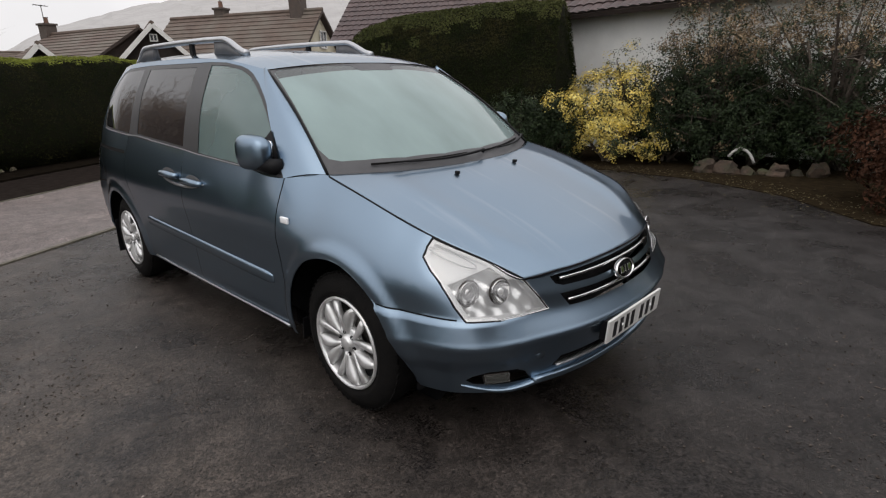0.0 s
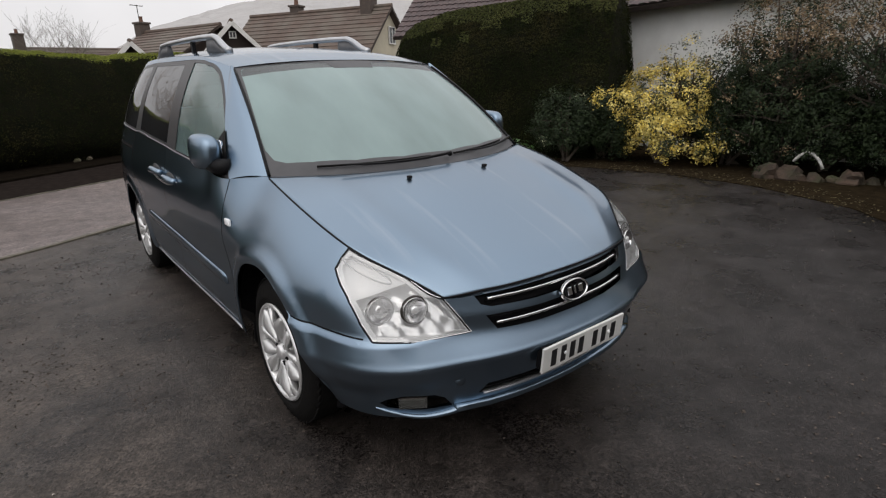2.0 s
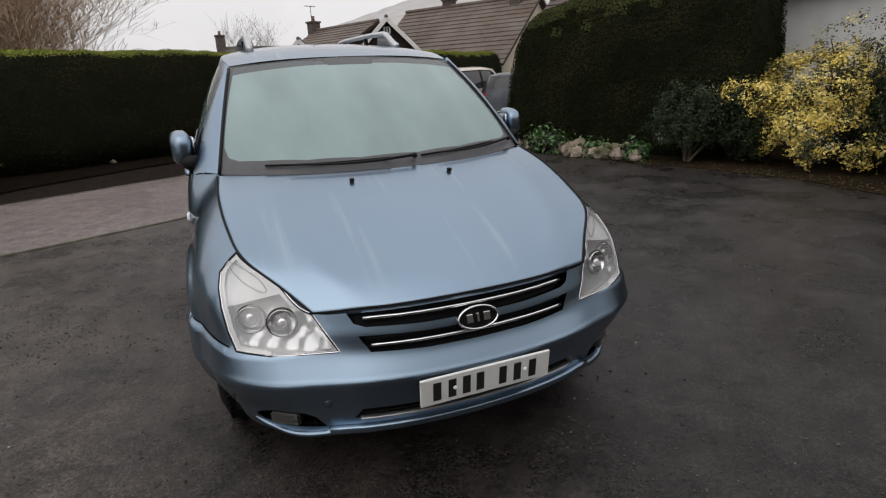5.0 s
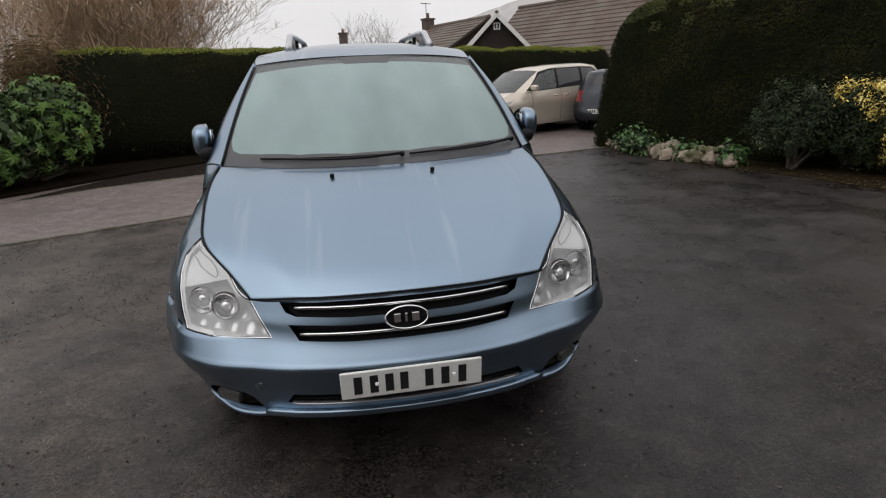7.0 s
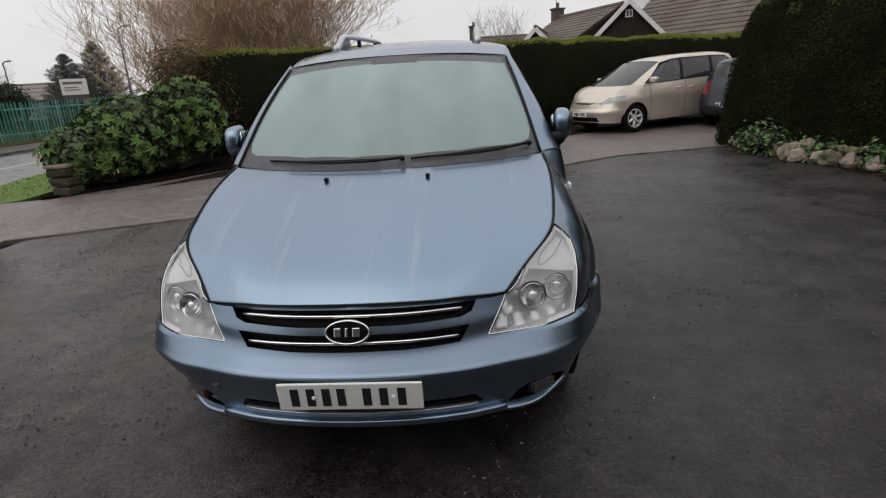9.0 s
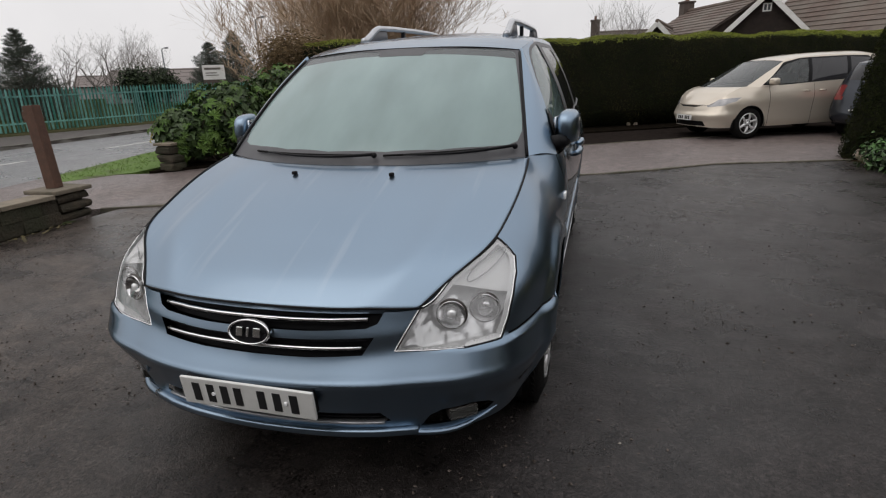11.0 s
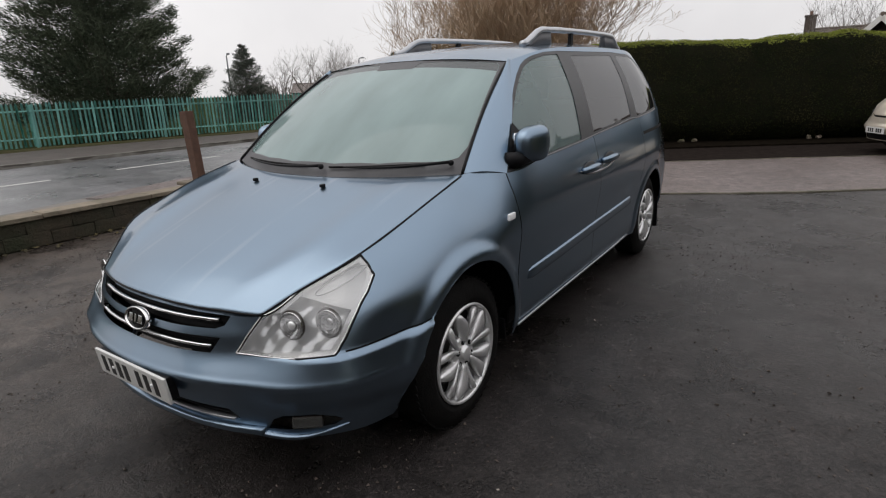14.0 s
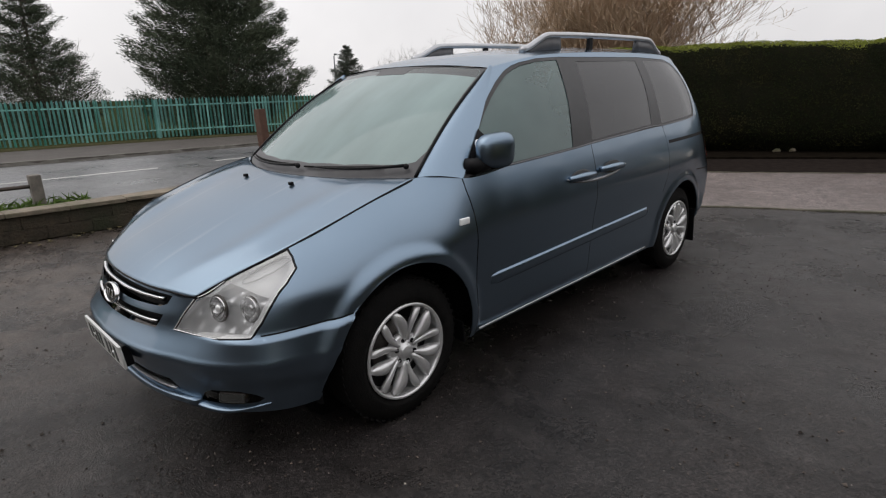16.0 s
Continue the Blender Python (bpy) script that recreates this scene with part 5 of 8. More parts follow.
for s in (1, -1):
    on_side = lambda f, s=s: f.calc_center_median().x * s > 0.55
    in_front = lambda f, s=s: f.calc_center_median().x * s > 0 and f.calc_center_median().y < -0.30
    region(bm, ring_poly(FA, AXLE_Z, 0.435), 0, on_side, T_ARCH)
    region(bm, ring_poly(RA, AXLE_Z, 0.415), 0, on_side, T_ARCH)
    lamp = [(0.770, 0.925), (0.655, 0.835), (0.570, 0.748), (0.497, 0.614), (0.60, 0.611), (0.72, 0.613), (0.829, 0.622), (0.846, 0.68), (0.856, 0.75), (0.857, 0.81), (0.845, 0.855), (0.812, 0.89)]
    region(bm, [(s * a, b) for a, b in lamp], 1, in_front, T_HEAD)
    fog = [(0.565, 0.305), (0.600, 0.352), (0.64, 0.372), (0.74, 0.376), (0.785, 0.356), (0.80, 0.335), (0.775, 0.314), (0.70, 0.302)]
    region(bm, [(s * a, b) for a, b in fog], 1, in_front, T_FOG)
    gaps = [
        ([(-0.29, 0.658), (-0.40, 0.643), (-0.53, 0.636), (-0.665, 0.627)], 0.006),
        ([(0.40, 1.12), (0.405, 1.05), (0.425, 0.94), (0.45, 0.72), (0.462, 0.50), (0.468, 0.25)], 0.006),
        ([(1.575, 1.19), (1.58, 0.8), (1.585, 0.26)], 0.005),
        ([(2.63, 1.23), (2.665, 1.05), (2.66, 0.9), (2.62, 0.72)], 0.005),
        ([(3.30, 0.815), (3.45, 0.805), (3.62, 0.80)], 0.007),
    ]
    for line, w in gaps:
        region(bm, ribbon(line, w), 0, on_side, T_GAP * 10 + len(GAPS))
        GAPS.append(T_GAP * 10 + len(GAPS))
    region(bm, ribbon([(2.69, 1.092), (3.1, 1.103), (3.50, 1.108)], 0.024), 0, on_side, T_SLOT)
    region(bm, [(3.59, 0.90), (3.59, 1.0), (3.60, 1.20), (3.80, 1.25), (3.9, 0.86)], 0, lambda f, s=s: f.calc_center_median().x * s > 0.66, T_TAIL)
front_mid = lambda f: f.calc_center_median().y < -0.70 and abs(f.calc_center_median().x) < 0.56
region(bm, [(-0.468, 0.785), (0.468, 0.785), (0.458, 0.742), (0.438, 0.704), (0.40, 0.690), (0.20, 0.684), (-0.20, 0.684), (-0.40, 0.690), (-0.438, 0.704), (-0.458, 0.742)], 1, front_mid, T_GRILLE)
region(bm, [(-0.430, 0.662), (-0.2, 0.657), (0.2, 0.657), (0.430, 0.662), (0.395, 0.606), (0.2, 0.600), (-0.2, 0.600), (-0.395, 0.606)], 1, front_mid, T_GRILLE)
region(bm, [(-0.47, 0.342), (0.47, 0.342), (0.44, 0.385), (-0.44, 0.385)], 1, front_mid, T_INTAKE)
bm.verts.index_update()
bm.faces.index_update()


def cen(f):
    return f.calc_center_median()


def is_bumper(f):
    c = cen(f)
    return c.y < -0.28 and (c.z < 0.64 or abs(c.x) < 0.60)


specs = []
lay_t = bm.faces.layers.int.get("tag")
arch_faces = [f for f in bm.faces if f[lay_t] == T_ARCH]
bmesh.ops.delete(bm, geom=arch_faces, context="FACES")
bm.verts.index_update()
bm.faces.index_update()
for s in (1, -1):
    specs += [("headlight", lambda f, t, s=s: t == T_HEAD and cen(f).x * s > 0, lamp_cover, 0.0, "clear headlight with two round lamps"),
              ("fog_recess", lambda f, t, s=s: t == T_FOG and cen(f).x * s > 0, black_trim, 0.05, "dark recess"),
              ("tail_lamp", lambda f, t, s=s: t == T_TAIL and cen(f).x * s > 0, red_lamp, -0.004, "red tail lamp"),
              ("slide_rail", lambda f, t, s=s: t == T_SLOT and cen(f).x * s > 0, black_trim, 0.004, "black slide rail")]
specs += [("grille_back", lambda f, t: t == T_GRILLE, black_trim, 0.045, "black grille"), ("lower_intake", lambda f, t: t == T_INTAKE, black_trim, 0.04, "black intake"),
          *[("panel_gap", lambda f, t, g=g: t == g, black_trim, 0.006, "") for g in GAPS]]
specs += [("front_bumper", lambda f, t: is_bumper(f), blue, 0, "")]
for s in (1, -1):
    specs += [("front_wing", lambda f, t, s=s: cen(f).y < 0.44 and cen(f).x * s > 0 and (cen(f).y < 0.40 or cen(f).z > 1.05 or cen(f).y < 0.40 + (1.1 - cen(f).z) * 0.09), blue, 0, ""),
              ("front_door", lambda f, t, s=s: cen(f).y < 1.58 and cen(f).x * s > 0, blue, 0, ""),
              ("sliding_door", lambda f, t, s=s: cen(f).y < 2.655 and cen(f).x * s > 0, blue, 0, ""),
              ("rear_wing", lambda f, t, s=s: cen(f).y < 3.62 and cen(f).x * s > 0 and (cen(f).z > 0.80 or cen(f).y < 3.3), blue, 0, "")]
specs += [("rear_bumper", lambda f, t: cen(f).z < 0.80, blue, 0, ""), ("tailgate", lambda f, t: True, blue, 0, "")]
body = split(bm, specs, carrier)

# inner wall of each headlight, seen through its cover, and its lamps
for ob in body["headlight"]:
    ob.visible_shadow = False
    me = ob.data
    s = 1 if me.vertices[0].co.x > 0 else -1
    bm2 = bmesh.new()
    bm2.from_mesh(me)
    bm2.normal_update()
    for v in bm2.verts:
        edge = any(e.is_boundary for e in v.link_edges)
        ridge = 0.005 * math.sin(v.co.x * 95) * math.sin(v.co.z * 60 + 1.0)
        v.co -= v.normal * (0.003 if edge else 0.034 + 0.22 * max(0.0, v.co.z - 0.62) + ridge)
    for f in bm2.faces:
        f.smooth = True
    part("reflector", bm2, lamp_silver, ob, "silver reflector", True)
    for (x, z, r, dpt, kind_of) in ((0.768, 0.712, 0.049, -0.655, 0), (0.668, 0.712, 0.049, -0.735, 1)):
        c = Vector((s * x, dpt, z))
        aim = Vector((s * 0.20, -1, 0.12)).normalized()
        q = aim.to_track_quat("Z", "Y").to_matrix().to_4x4()
        bm2 = bmesh.new()
        prof = [(r * 0.98, 0.0), (r, 0.006), (r * 0.96, 0.008), (r * 0.92, 0.004), (r * 0.55, -0.02), (r * 0.2, -0.03), (0.004, -0.03)]
        rings = [[bm2.verts.new((a * math.cos(k * math.pi / 14), a * math.sin(k * math.pi / 14), h)) for k in range(28)] for a, h in prof]
        for ra, rb2 in zip(rings, rings[1:]):
            for k in range(28):
                bm2.faces.new((ra[k], ra[(k + 1) % 28], rb2[(k + 1) % 28], rb2[k]))
        bmesh.ops.transform(bm2, matrix=Matrix.Translation(c) @ q, verts=bm2.verts[:])
        part("lamp_bowl", bm2, chrome, ob, "round chrome lamp bowl", True)
        bm2 = bmesh.new()
        tube(bm2, [Matrix.Translation(c) @ q @ Vector((r * 1.05 * math.cos(k * math.pi / 16), r * 1.05 * math.sin(k * math.pi / 16), -0.004)) for k in range(33)], 0.0045, 6, False)
        part("bowl_gap", bm2, disc_mat, ob, "dark gap round the bowl", True)
        bm2 = bmesh.new()
        bmesh.ops.create_uvsphere(bm2, u_segments=20, v_segments=10, radius=r * (0.62 if kind_of == 0 else 0.34))
        bmesh.ops.scale(bm2, vec=(1, 1, 0.5), verts=bm2.verts[:])
        bmesh.ops.transform(bm2, matrix=Matrix.Translation(c) @ q, verts=bm2.verts[:])
        part("lens", bm2, lamp_silver if kind_of else chrome, ob, "", True)
    # pale indicator band along the top
    bm2 = bmesh.new()
    bm2.from_mesh(me)
    bm2.normal_update()
    no = Vector((s * 0.22, 0, 1)).normalized()
    bmesh.ops.bisect_plane(bm2, geom=bm2.verts[:] + bm2.edges[:] + bm2.faces[:], plane_co=(s * 0.7, 0, 0.793), plane_no=no, clear_inner=True)
    for v in bm2.verts:
        v.co -= v.normal * (0.010 + 0.14 * max(0.0, v.co.z - 0.79))
    part("indicator", bm2, lamp_white, ob, "pale white indicator", True)
    # thin oval line in the indicator
    bm2 = bmesh.new()
    ray = [(0.757 + 0.055 * math.cos(k * math.pi / 12) + 0.010 * math.sin(k * math.pi / 12), 0.842 + 0.030 * math.sin(k * math.pi / 12) + 0.030 * math.cos(k * math.pi / 12)) for k in range(25)]
    gm = [v.co.copy() for v in me.vertices]
    tube(bm2, [Vector((s * a, min(gm, key=lambda p: (p.x - s * a) ** 2 + (p.z - b) ** 2).y + 0.012, b)) for a, b in ray], 0.0022, 5, False)
    part("indicator_line", bm2, silver_rail, ob, "grey outline", True)
    # frosted band inside the edge of the cover
    bm2 = bmesh.new()
    bm2.from_mesh(me)
    rimpts = np.array([tuple((e.verts[0].co + e.verts[1].co) / 2) for e in bm2.edges if e.is_boundary])
    bmesh.ops.subdivide_edges(bm2, edges=bm2.edges[:], cuts=3, use_grid_fill=True)
    bm2.normal_update()
    inner = [f for f in bm2.faces if np.min(np.linalg.norm(rimpts - np.array(f.calc_center_median()), axis=1)) > (0.020 if f.calc_center_median().x * s > 0.72 or f.calc_center_median().z > 0.75 else 0.009)]
    bmesh.ops.delete(bm2, geom=inner, context="FACES")
    for v in bm2.verts:
        v.co -= v.normal * 0.004
    part("lamp_bezel", bm2, lamp_white, ob, "frosted white edge band", True)
    # bright frame line round the lamp
    bm2 = bmesh.new()
    bm2.from_mesh(me)
    bm2.normal_update()
    done = set()
    for e in bm2.edges[:]:
        if e.is_boundary and (e.verts[0].co - e.verts[1].co).length > 0.0015:
            a, b = e.verts
            done.add((tuple(a.co - a.normal * 0.001), tuple(b.co - b.normal * 0.001)))
    bm2.free()
    bm2 = bmesh.new()
    for a, b in done:
        tube(bm2, [a, b], 0.0026, 5, False)
    seal = bmesh.new()
    for a, b in done:
        tube(seal, [Vector(a) + Vector((0.003 * s if a[0] * s > 0.72 else 0, 0.002, -0.002)), Vector(b) + Vector((0.003 * s if b[0] * s > 0.72 else 0, 0.002, -0.002))], 0.0052, 5, False)
    part("lamp_seal", seal, black_trim, ob, "black gap round the lamp", True)
    part("lamp_rim", bm2, lamp_silver, ob, "bright lamp rim", True)

# bonnet
H_MID = [(0, -0.886, 0.757), (0, -0.80, 0.815), (0, -0.60, 0.902), (0, -0.35, 1.000), (0, -0.15, 1.066), (0, -0.028, 1.102)]
H_EDGE = [(0.565, -0.782, 0.744), (0.637, -0.686, 0.806), (0.757, -0.525, 0.898), (0.800, -0.33, 0.968), (0.820, -0.03, 1.062), (0.812, 0.20, 1.118)]
kk = chord([H_MID, H_EDGE])
tt = np.linspace(0, kk[-1], 60)
hm, he = hermite(H_MID, tt, kk), hermite(H_EDGE, tt, kk)
uu = np.linspace(0, 1, 40)
hood_grid = np.empty((60, 40, 3))
for j, u in enumerate(uu):
    w = u**2.2
    hood_grid[:, j, 0] = he[:, 0] * u
    hood_grid[:, j, 1:] = hm[:, 1:] * (1 - w) + he[:, 1:] * w
    crease = 0.010 * math.exp(-(((u - 0.72) / 0.10) ** 2)) - 0.004 * math.exp(-(((u - 0.5) / 0.2) ** 2))
    hood_grid[:, j, 2] += crease * np.sin(np.pi * np.linspace(0.03, 1, 60)) ** 0.7
bm = bmesh.new()
both(bm, hood_grid)
bmesh.ops.recalc_face_normals(bm, faces=bm.faces[:])
if sum(f.normal.z for f in bm.faces) < 0:
    bmesh.ops.reverse_faces(bm, faces=bm.faces[:])
# folded edge under the rim of the panel
r = bmesh.ops.extrude_edge_only(bm, edges=[e for e in bm.edges if e.is_boundary])
for v in [g for g in r["geom"] if isinstance(g, bmesh.types.BMVert)]:
    v.co += Vector((-0.004 * (1 if v.co.x > 0 else -1), 0.006, -0.022))
for v in bm.verts:
    v.co.z += 0.0015
part("bonnet", bm, blue, carrier, smooth=True)
for s in (1, -1):
    bm = bmesh.new()
    rim_line = [hood_grid[0, j] for j in range(0, 40, 3)] + [hood_grid[i, -1] for i in range(0, 60, 2)]
    tube(bm, [Vector((p[0] * s, p[1], p[2])) + Vector((0.001 * s, 0, 0.0005)) for p in rim_line], 0.0042, 6)
    part("bonnet_seal", bm, black_trim, carrier, "black gap seal", True)

# glasshouse
TOP = [(0.675, 0.925, 1.628), (0.692, 1.20, 1.678), (0.675, 1.55, 1.712), (0.655, 2.6, 1.745), (0.630, 3.20, 1.742), (0.575, 3.46, 1.728), (0.40, 3.60, 1.722), (0, 3.66, 1.722)]
BELT = [(0.926, 0.405, 1.100), (0.938, 0.75, 1.123), (0.932, 1.5, 1.165), (0.917, 2.6, 1.215), (0.888, 3.25, 1.25), (0.815, 3.60, 1.265), (0.64, 3.82, 1.27), (0, 3.92, 1.27)]
MIDL = [tuple((np.array(a) * 0.5 + np.array(b) * 0.5 + np.array([0.022 if a[0] > 0.1 else 0, 0.02 if a[1] > 3.5 else 0, 0.012])).tolist()) for a, b in zip(TOP, BELT)]
up_grid = net([BELT, MIDL, TOP], 0.03, 0.03)
bm = bmesh.new()
both(bm, up_grid)
bmesh.ops.recalc_face_normals(bm, faces=bm.faces[:])
if sum(f.normal.x * f.calc_center_median().x for f in bm.faces) < 0:
    bmesh.ops.reverse_faces(bm, faces=bm.faces[:])
bm.faces.layers.int.new("tag")
for s in (1, -1):
    on = lambda f, s=s: f.calc_center_median().x * s > 0.45 and f.calc_center_median().y < 3.5
    region(bm, [(0.30, 1.03), (0.455, 1.20), (0.60, 1.335), (0.69, 1.412), (0.78, 1.480), (0.88, 1.547), (0.98, 1.603), (1.05, 1.631), (1.13, 1.652), (1.30, 1.678), (1.55, 1.692), (2.65, 1.715), (3.10, 1.708), (3.27, 1.68), (3.36, 1.60), (3.40, 1.45), (3.365, 1.30), (3.31, 1.235), (2.62, 1.195), (1.5, 1.14), (0.8, 1.10)], 0, on, 1)
    region(bm, [(0.52, 1.225), (0.61, 1.318), (0.70, 1.397), (0.79, 1.466), (0.89, 1.531), (0.99, 1.588), (1.06, 1.615), (1.13, 1.636), (1.30, 1.662), (1.52, 1.674), (1.46, 1.45), (1.375, 1.166), (0.60, 1.130), (0.52, 1.126)], 0, on, 2)
    region(bm, [(1.73, 1.668), (2.58, 1.688), (2.54, 1.50), (2.465, 1.236), (1.605, 1.190), (1.67, 1.45)], 0, on, 3)
    region(bm, [(2.71, 1.690), (3.10, 1.686), (3.24, 1.662), (3.325, 1.59), (3.365, 1.45), (3.335, 1.32), (3.29, 1.270), (2.64, 1.232), (2.67, 1.45)], 0, on, 3)
region(bm, [(-0.56, 1.34), (0.56, 1.34), (0.50, 1.67), (-0.50, 1.67)], 1, lambda f: f.calc_center_median().y > 3.4, 4)
bm.verts.index_update()
bm.faces.index_update()
gspecs = []
for s in (1, -1):
    gspecs += [("front_door_glass", lambda f, t, s=s: t == 2 and cen(f).x * s > 0, side_glass, 0.006, "pale misted side glass"),
               ("sliding_door_glass", lambda f, t, s=s: t == 3 and cen(f).x * s > 0 and cen(f).y < 2.62, dark_glass, 0.004, "dark privacy glass"),
               ("quarter_glass", lambda f, t, s=s: t == 3 and cen(f).x * s > 0, dark_glass, 0.002, "dark privacy glass"),
               ("window_frame", lambda f, t, s=s: t == 1 and cen(f).x * s > 0, pillar_grey, 0.002, "dark grey window pillars and frame")]
gspecs += [("rear_glass", lambda f, t: t == 4, dark_glass, 0.003, "dark rear glass"), ("upper_body", lambda f, t: True, blue, 0, "")]
split(bm, gspecs, carrier)

R_MID = [(0, 0.842, 1.656), (0, 1.10, 1.715), (0, 1.55, 1.765), (0, 2.6, 1.812), (0, 3.20, 1.815), (0, 3.50, 1.785), (0, 3.66, 1.722)]
R_EDGE = [(0.668, 0.905, 1.622), (0.692, 1.20, 1.678), (0.675, 1.55, 1.712), (0.655, 2.6, 1.745), (0.630, 3.20, 1.742), (0.575, 3.46, 1.728), (0.40, 3.60, 1.722)]
kk = chord([R_MID, R_EDGE])
tt = np.linspace(0, kk[-1], 70)
hm, he = hermite(R_MID, tt, kk), hermite(R_EDGE, tt, kk)
roof_grid = np.empty((70, 30, 3))
for j, u in enumerate(np.linspace(0, 1, 30)):
    w = u**2.6
    roof_grid[:, j, 0] = he[:, 0] * u
    roof_grid[:, j, 1:] = hm[:, 1:] * (1 - w) + he[:, 1:] * w
bm = bmesh.new()
both(bm, roof_grid)
bmesh.ops.recalc_face_normals(bm, faces=bm.faces[:])
if sum(f.normal.z for f in bm.faces) < 0:
    bmesh.ops.reverse_faces(bm, faces=bm.faces[:])
part("roof", bm, blue, carrier, smooth=True)

W_LOW = np.array([(u * 0.800, -0.026 + 0.236 * u**2.2, 1.100 + 0.018 * u**2) for u in np.linspace(0, 1, 36)])
W_TOP = np.array([(u * 0.664, 0.838 + 0.065 * u**2.2, 1.653 - 0.034 * u**2) for u in np.linspace(0, 1, 36)])
ws_grid = np.stack([W_LOW * (1 - v) + W_TOP * v + np.array([0, -0.018, 0.024]) * math.sin(math.pi * v) for v in np.linspace(0, 1, 40)], 1)
bm = bmesh.new()
both(bm, ws_grid)
bmesh.ops.recalc_face_normals(bm, faces=bm.faces[:])
if sum(f.normal.z for f in bm.faces) < 0:
    bmesh.ops.reverse_faces(bm, faces=bm.faces[:])
bm.faces.layers.int.new("tag")
wf = lambda f: True
region(bm, [(-0.705, 0.222), (-0.60, 0.172), (-0.40, 0.098), (-0.15, 0.052), (0.15, 0.052), (0.40, 0.098), (0.60, 0.172), (0.705, 0.222), (0.748, 0.262), (0.762, 0.325), (0.752, 0.39), (0.646, 0.86), (0.620, 0.88), (0.15, 0.815), (0.13, 0.755), (-0.13, 0.755), (-0.15, 0.815), (-0.620, 0.88), (-0.646, 0.86), (-0.752, 0.39), (-0.762, 0.325), (-0.748, 0.262)], 2, wf, 1)
for s in (1, -1):
    region(bm, [(s * 0.1495, 0.8145), (s * 0.40, 0.8475), (s * 0.618, 0.8785), (s * 0.644, 0.859), (s * 0.655, 0.812), (s * 0.40, 0.782), (s * 0.134, 0.766)], 2, wf, 2)
bm.verts.index_update()
bm.faces.index_update()
split(bm, [*[("shade_band", lambda f, t, s=s: t == 2 and cen(f).x * s > 0, shade_glass, 0.002, "grey shaded band along the top") for s in (1, -1)], ("windscreen", lambda f, t: t == 1, misted, 0.002, "misted pale green windscreen"), ("windscreen_surround", lambda f, t: True, frit_grey, 0.001, "grey band round the windscreen")], carrier)
# front pillars, between windscreen and door frame
for s in (1, -1):
    bm = bmesh.new()
    a = ws_grid[-1]
    b = up_grid[0]
    tv = np.linspace(0, 1, 30)
    ia = np.stack([np.interp(tv, np.linspace(0, 1, len(a)), a[:, k]) for k in range(3)], 1)
    ib = np.stack([np.interp(tv, np.linspace(0, 1, len(b)), b[:, k]) for k in range(3)], 1)
    g = np.stack([ia * (1 - q) + ib * q + (np.array([0.006, -0.012, 0.012]) * math.sin(math.pi * q)) for q in np.linspace(0, 1, 8)], 1)
    patch(bm, g * [s, 1, 1])
    bmesh.ops.recalc_face_normals(bm, faces=bm.faces[:])
    if sum(f.normal.x * s for f in bm.faces) < 0:
        bmesh.ops.reverse_faces(bm, faces=bm.faces[:])
    part("front_pillar", bm, blue, carrier, smooth=True)
    # dark weatherstrip beside the windscreen
    bm = bmesh.new()
    tube(bm, [Vector((p[0] * s, p[1], p[2])) + Vector((0.002 * s, -0.002, 0.003)) for p in ia[::2]], 0.008, 6)
    part("weatherstrip", bm, black_trim, carrier, smooth=True)

# ---- its fittings ----
def at_low(y, z, s=1):
    """The point of the lower body's side at y and z, and the outward direction there."""
    g = low_grid.reshape(-1, 3)
    i = np.argmin(np.where(g[:, 0] > 0.5, (g[:, 1] - y) ** 2 + (g[:, 2] - z) ** 2, 99))
    return Vector((s * g[i, 0], y, z))


def front_y(x, z):
    """How far forward the nose stands at x and z."""
    g = low_grid.reshape(-1, 3)
    d = np.where(g[:, 1] < -0.3, (g[:, 0] - abs(x)) ** 2 + (g[:, 2] - z) ** 2, 99)
    k = np.argsort(d)[:6]
    w = 1 / (d[k] + 1e-6)
    return float((g[k, 1] * w).sum() / w.sum())


def bar_on_nose(name, x0, x1, z0, z1, proud, thick, high, material, label="", parent=None):
    """A bar that follows the nose between two places."""
    bm = bmesh.new()
    n = 28
    prev = None
    for i in range(n + 1):
        t = i / n
        x, z = x0 + (x1 - x0) * t, z0 + (z1 - z0) * t
        y = front_y(x, z)
        ring = [bm.verts.new((x, y - proud + dy, z + dz)) for dy, dz in ((thick, -high / 2), (0.002, -high / 2), (0, -high / 4), (0, high / 4), (0.002, high / 2), (thick, high / 2))]
        if prev:
            for k in range(6):
                bm.faces.new((prev[k], prev[(k + 1) % 6], ring[(k + 1) % 6], ring[k]))
        else:
            bm.faces.new(ring[::-1])
        prev = ring
    bm.faces.new(prev)
    bmesh.ops.recalc_face_normals(bm, faces=bm.faces[:])
    return part(name, bm, material, parent or carrier, label, True)


grille = body["grille_back"][0]
bar_on_nose("chrome_strip", -0.405, 0.405, 0.719, 0.719, 0.004, 0.02, 0.011, chrome, "thin chrome strip", grille)
bar_on_nose("chrome_strip", -0.390, 0.390, 0.628, 0.628, 0.004, 0.02, 0.011, chrome, "thin chrome strip", grille)
for z in (0.701, 0.737, 0.613, 0.645):
    bar_on_nose("slat", -0.40, 0.40, z, z, -0.018, 0.015, 0.006, black_trim, "", grille)
# highlight along the intake lip, made as a silver strip
bar_on_nose("chrome_strip", -0.45, 0.45, 0.338, 0.338, 0.010, 0.03, 0.009, silver_rail, "thin silver strip for the highlight on the intake lip", body["lower_intake"][0])
bar_on_nose("bumper_lip", -0.56, 0.56, 0.296, 0.298, 0.030, 0.05, 0.026, blue)
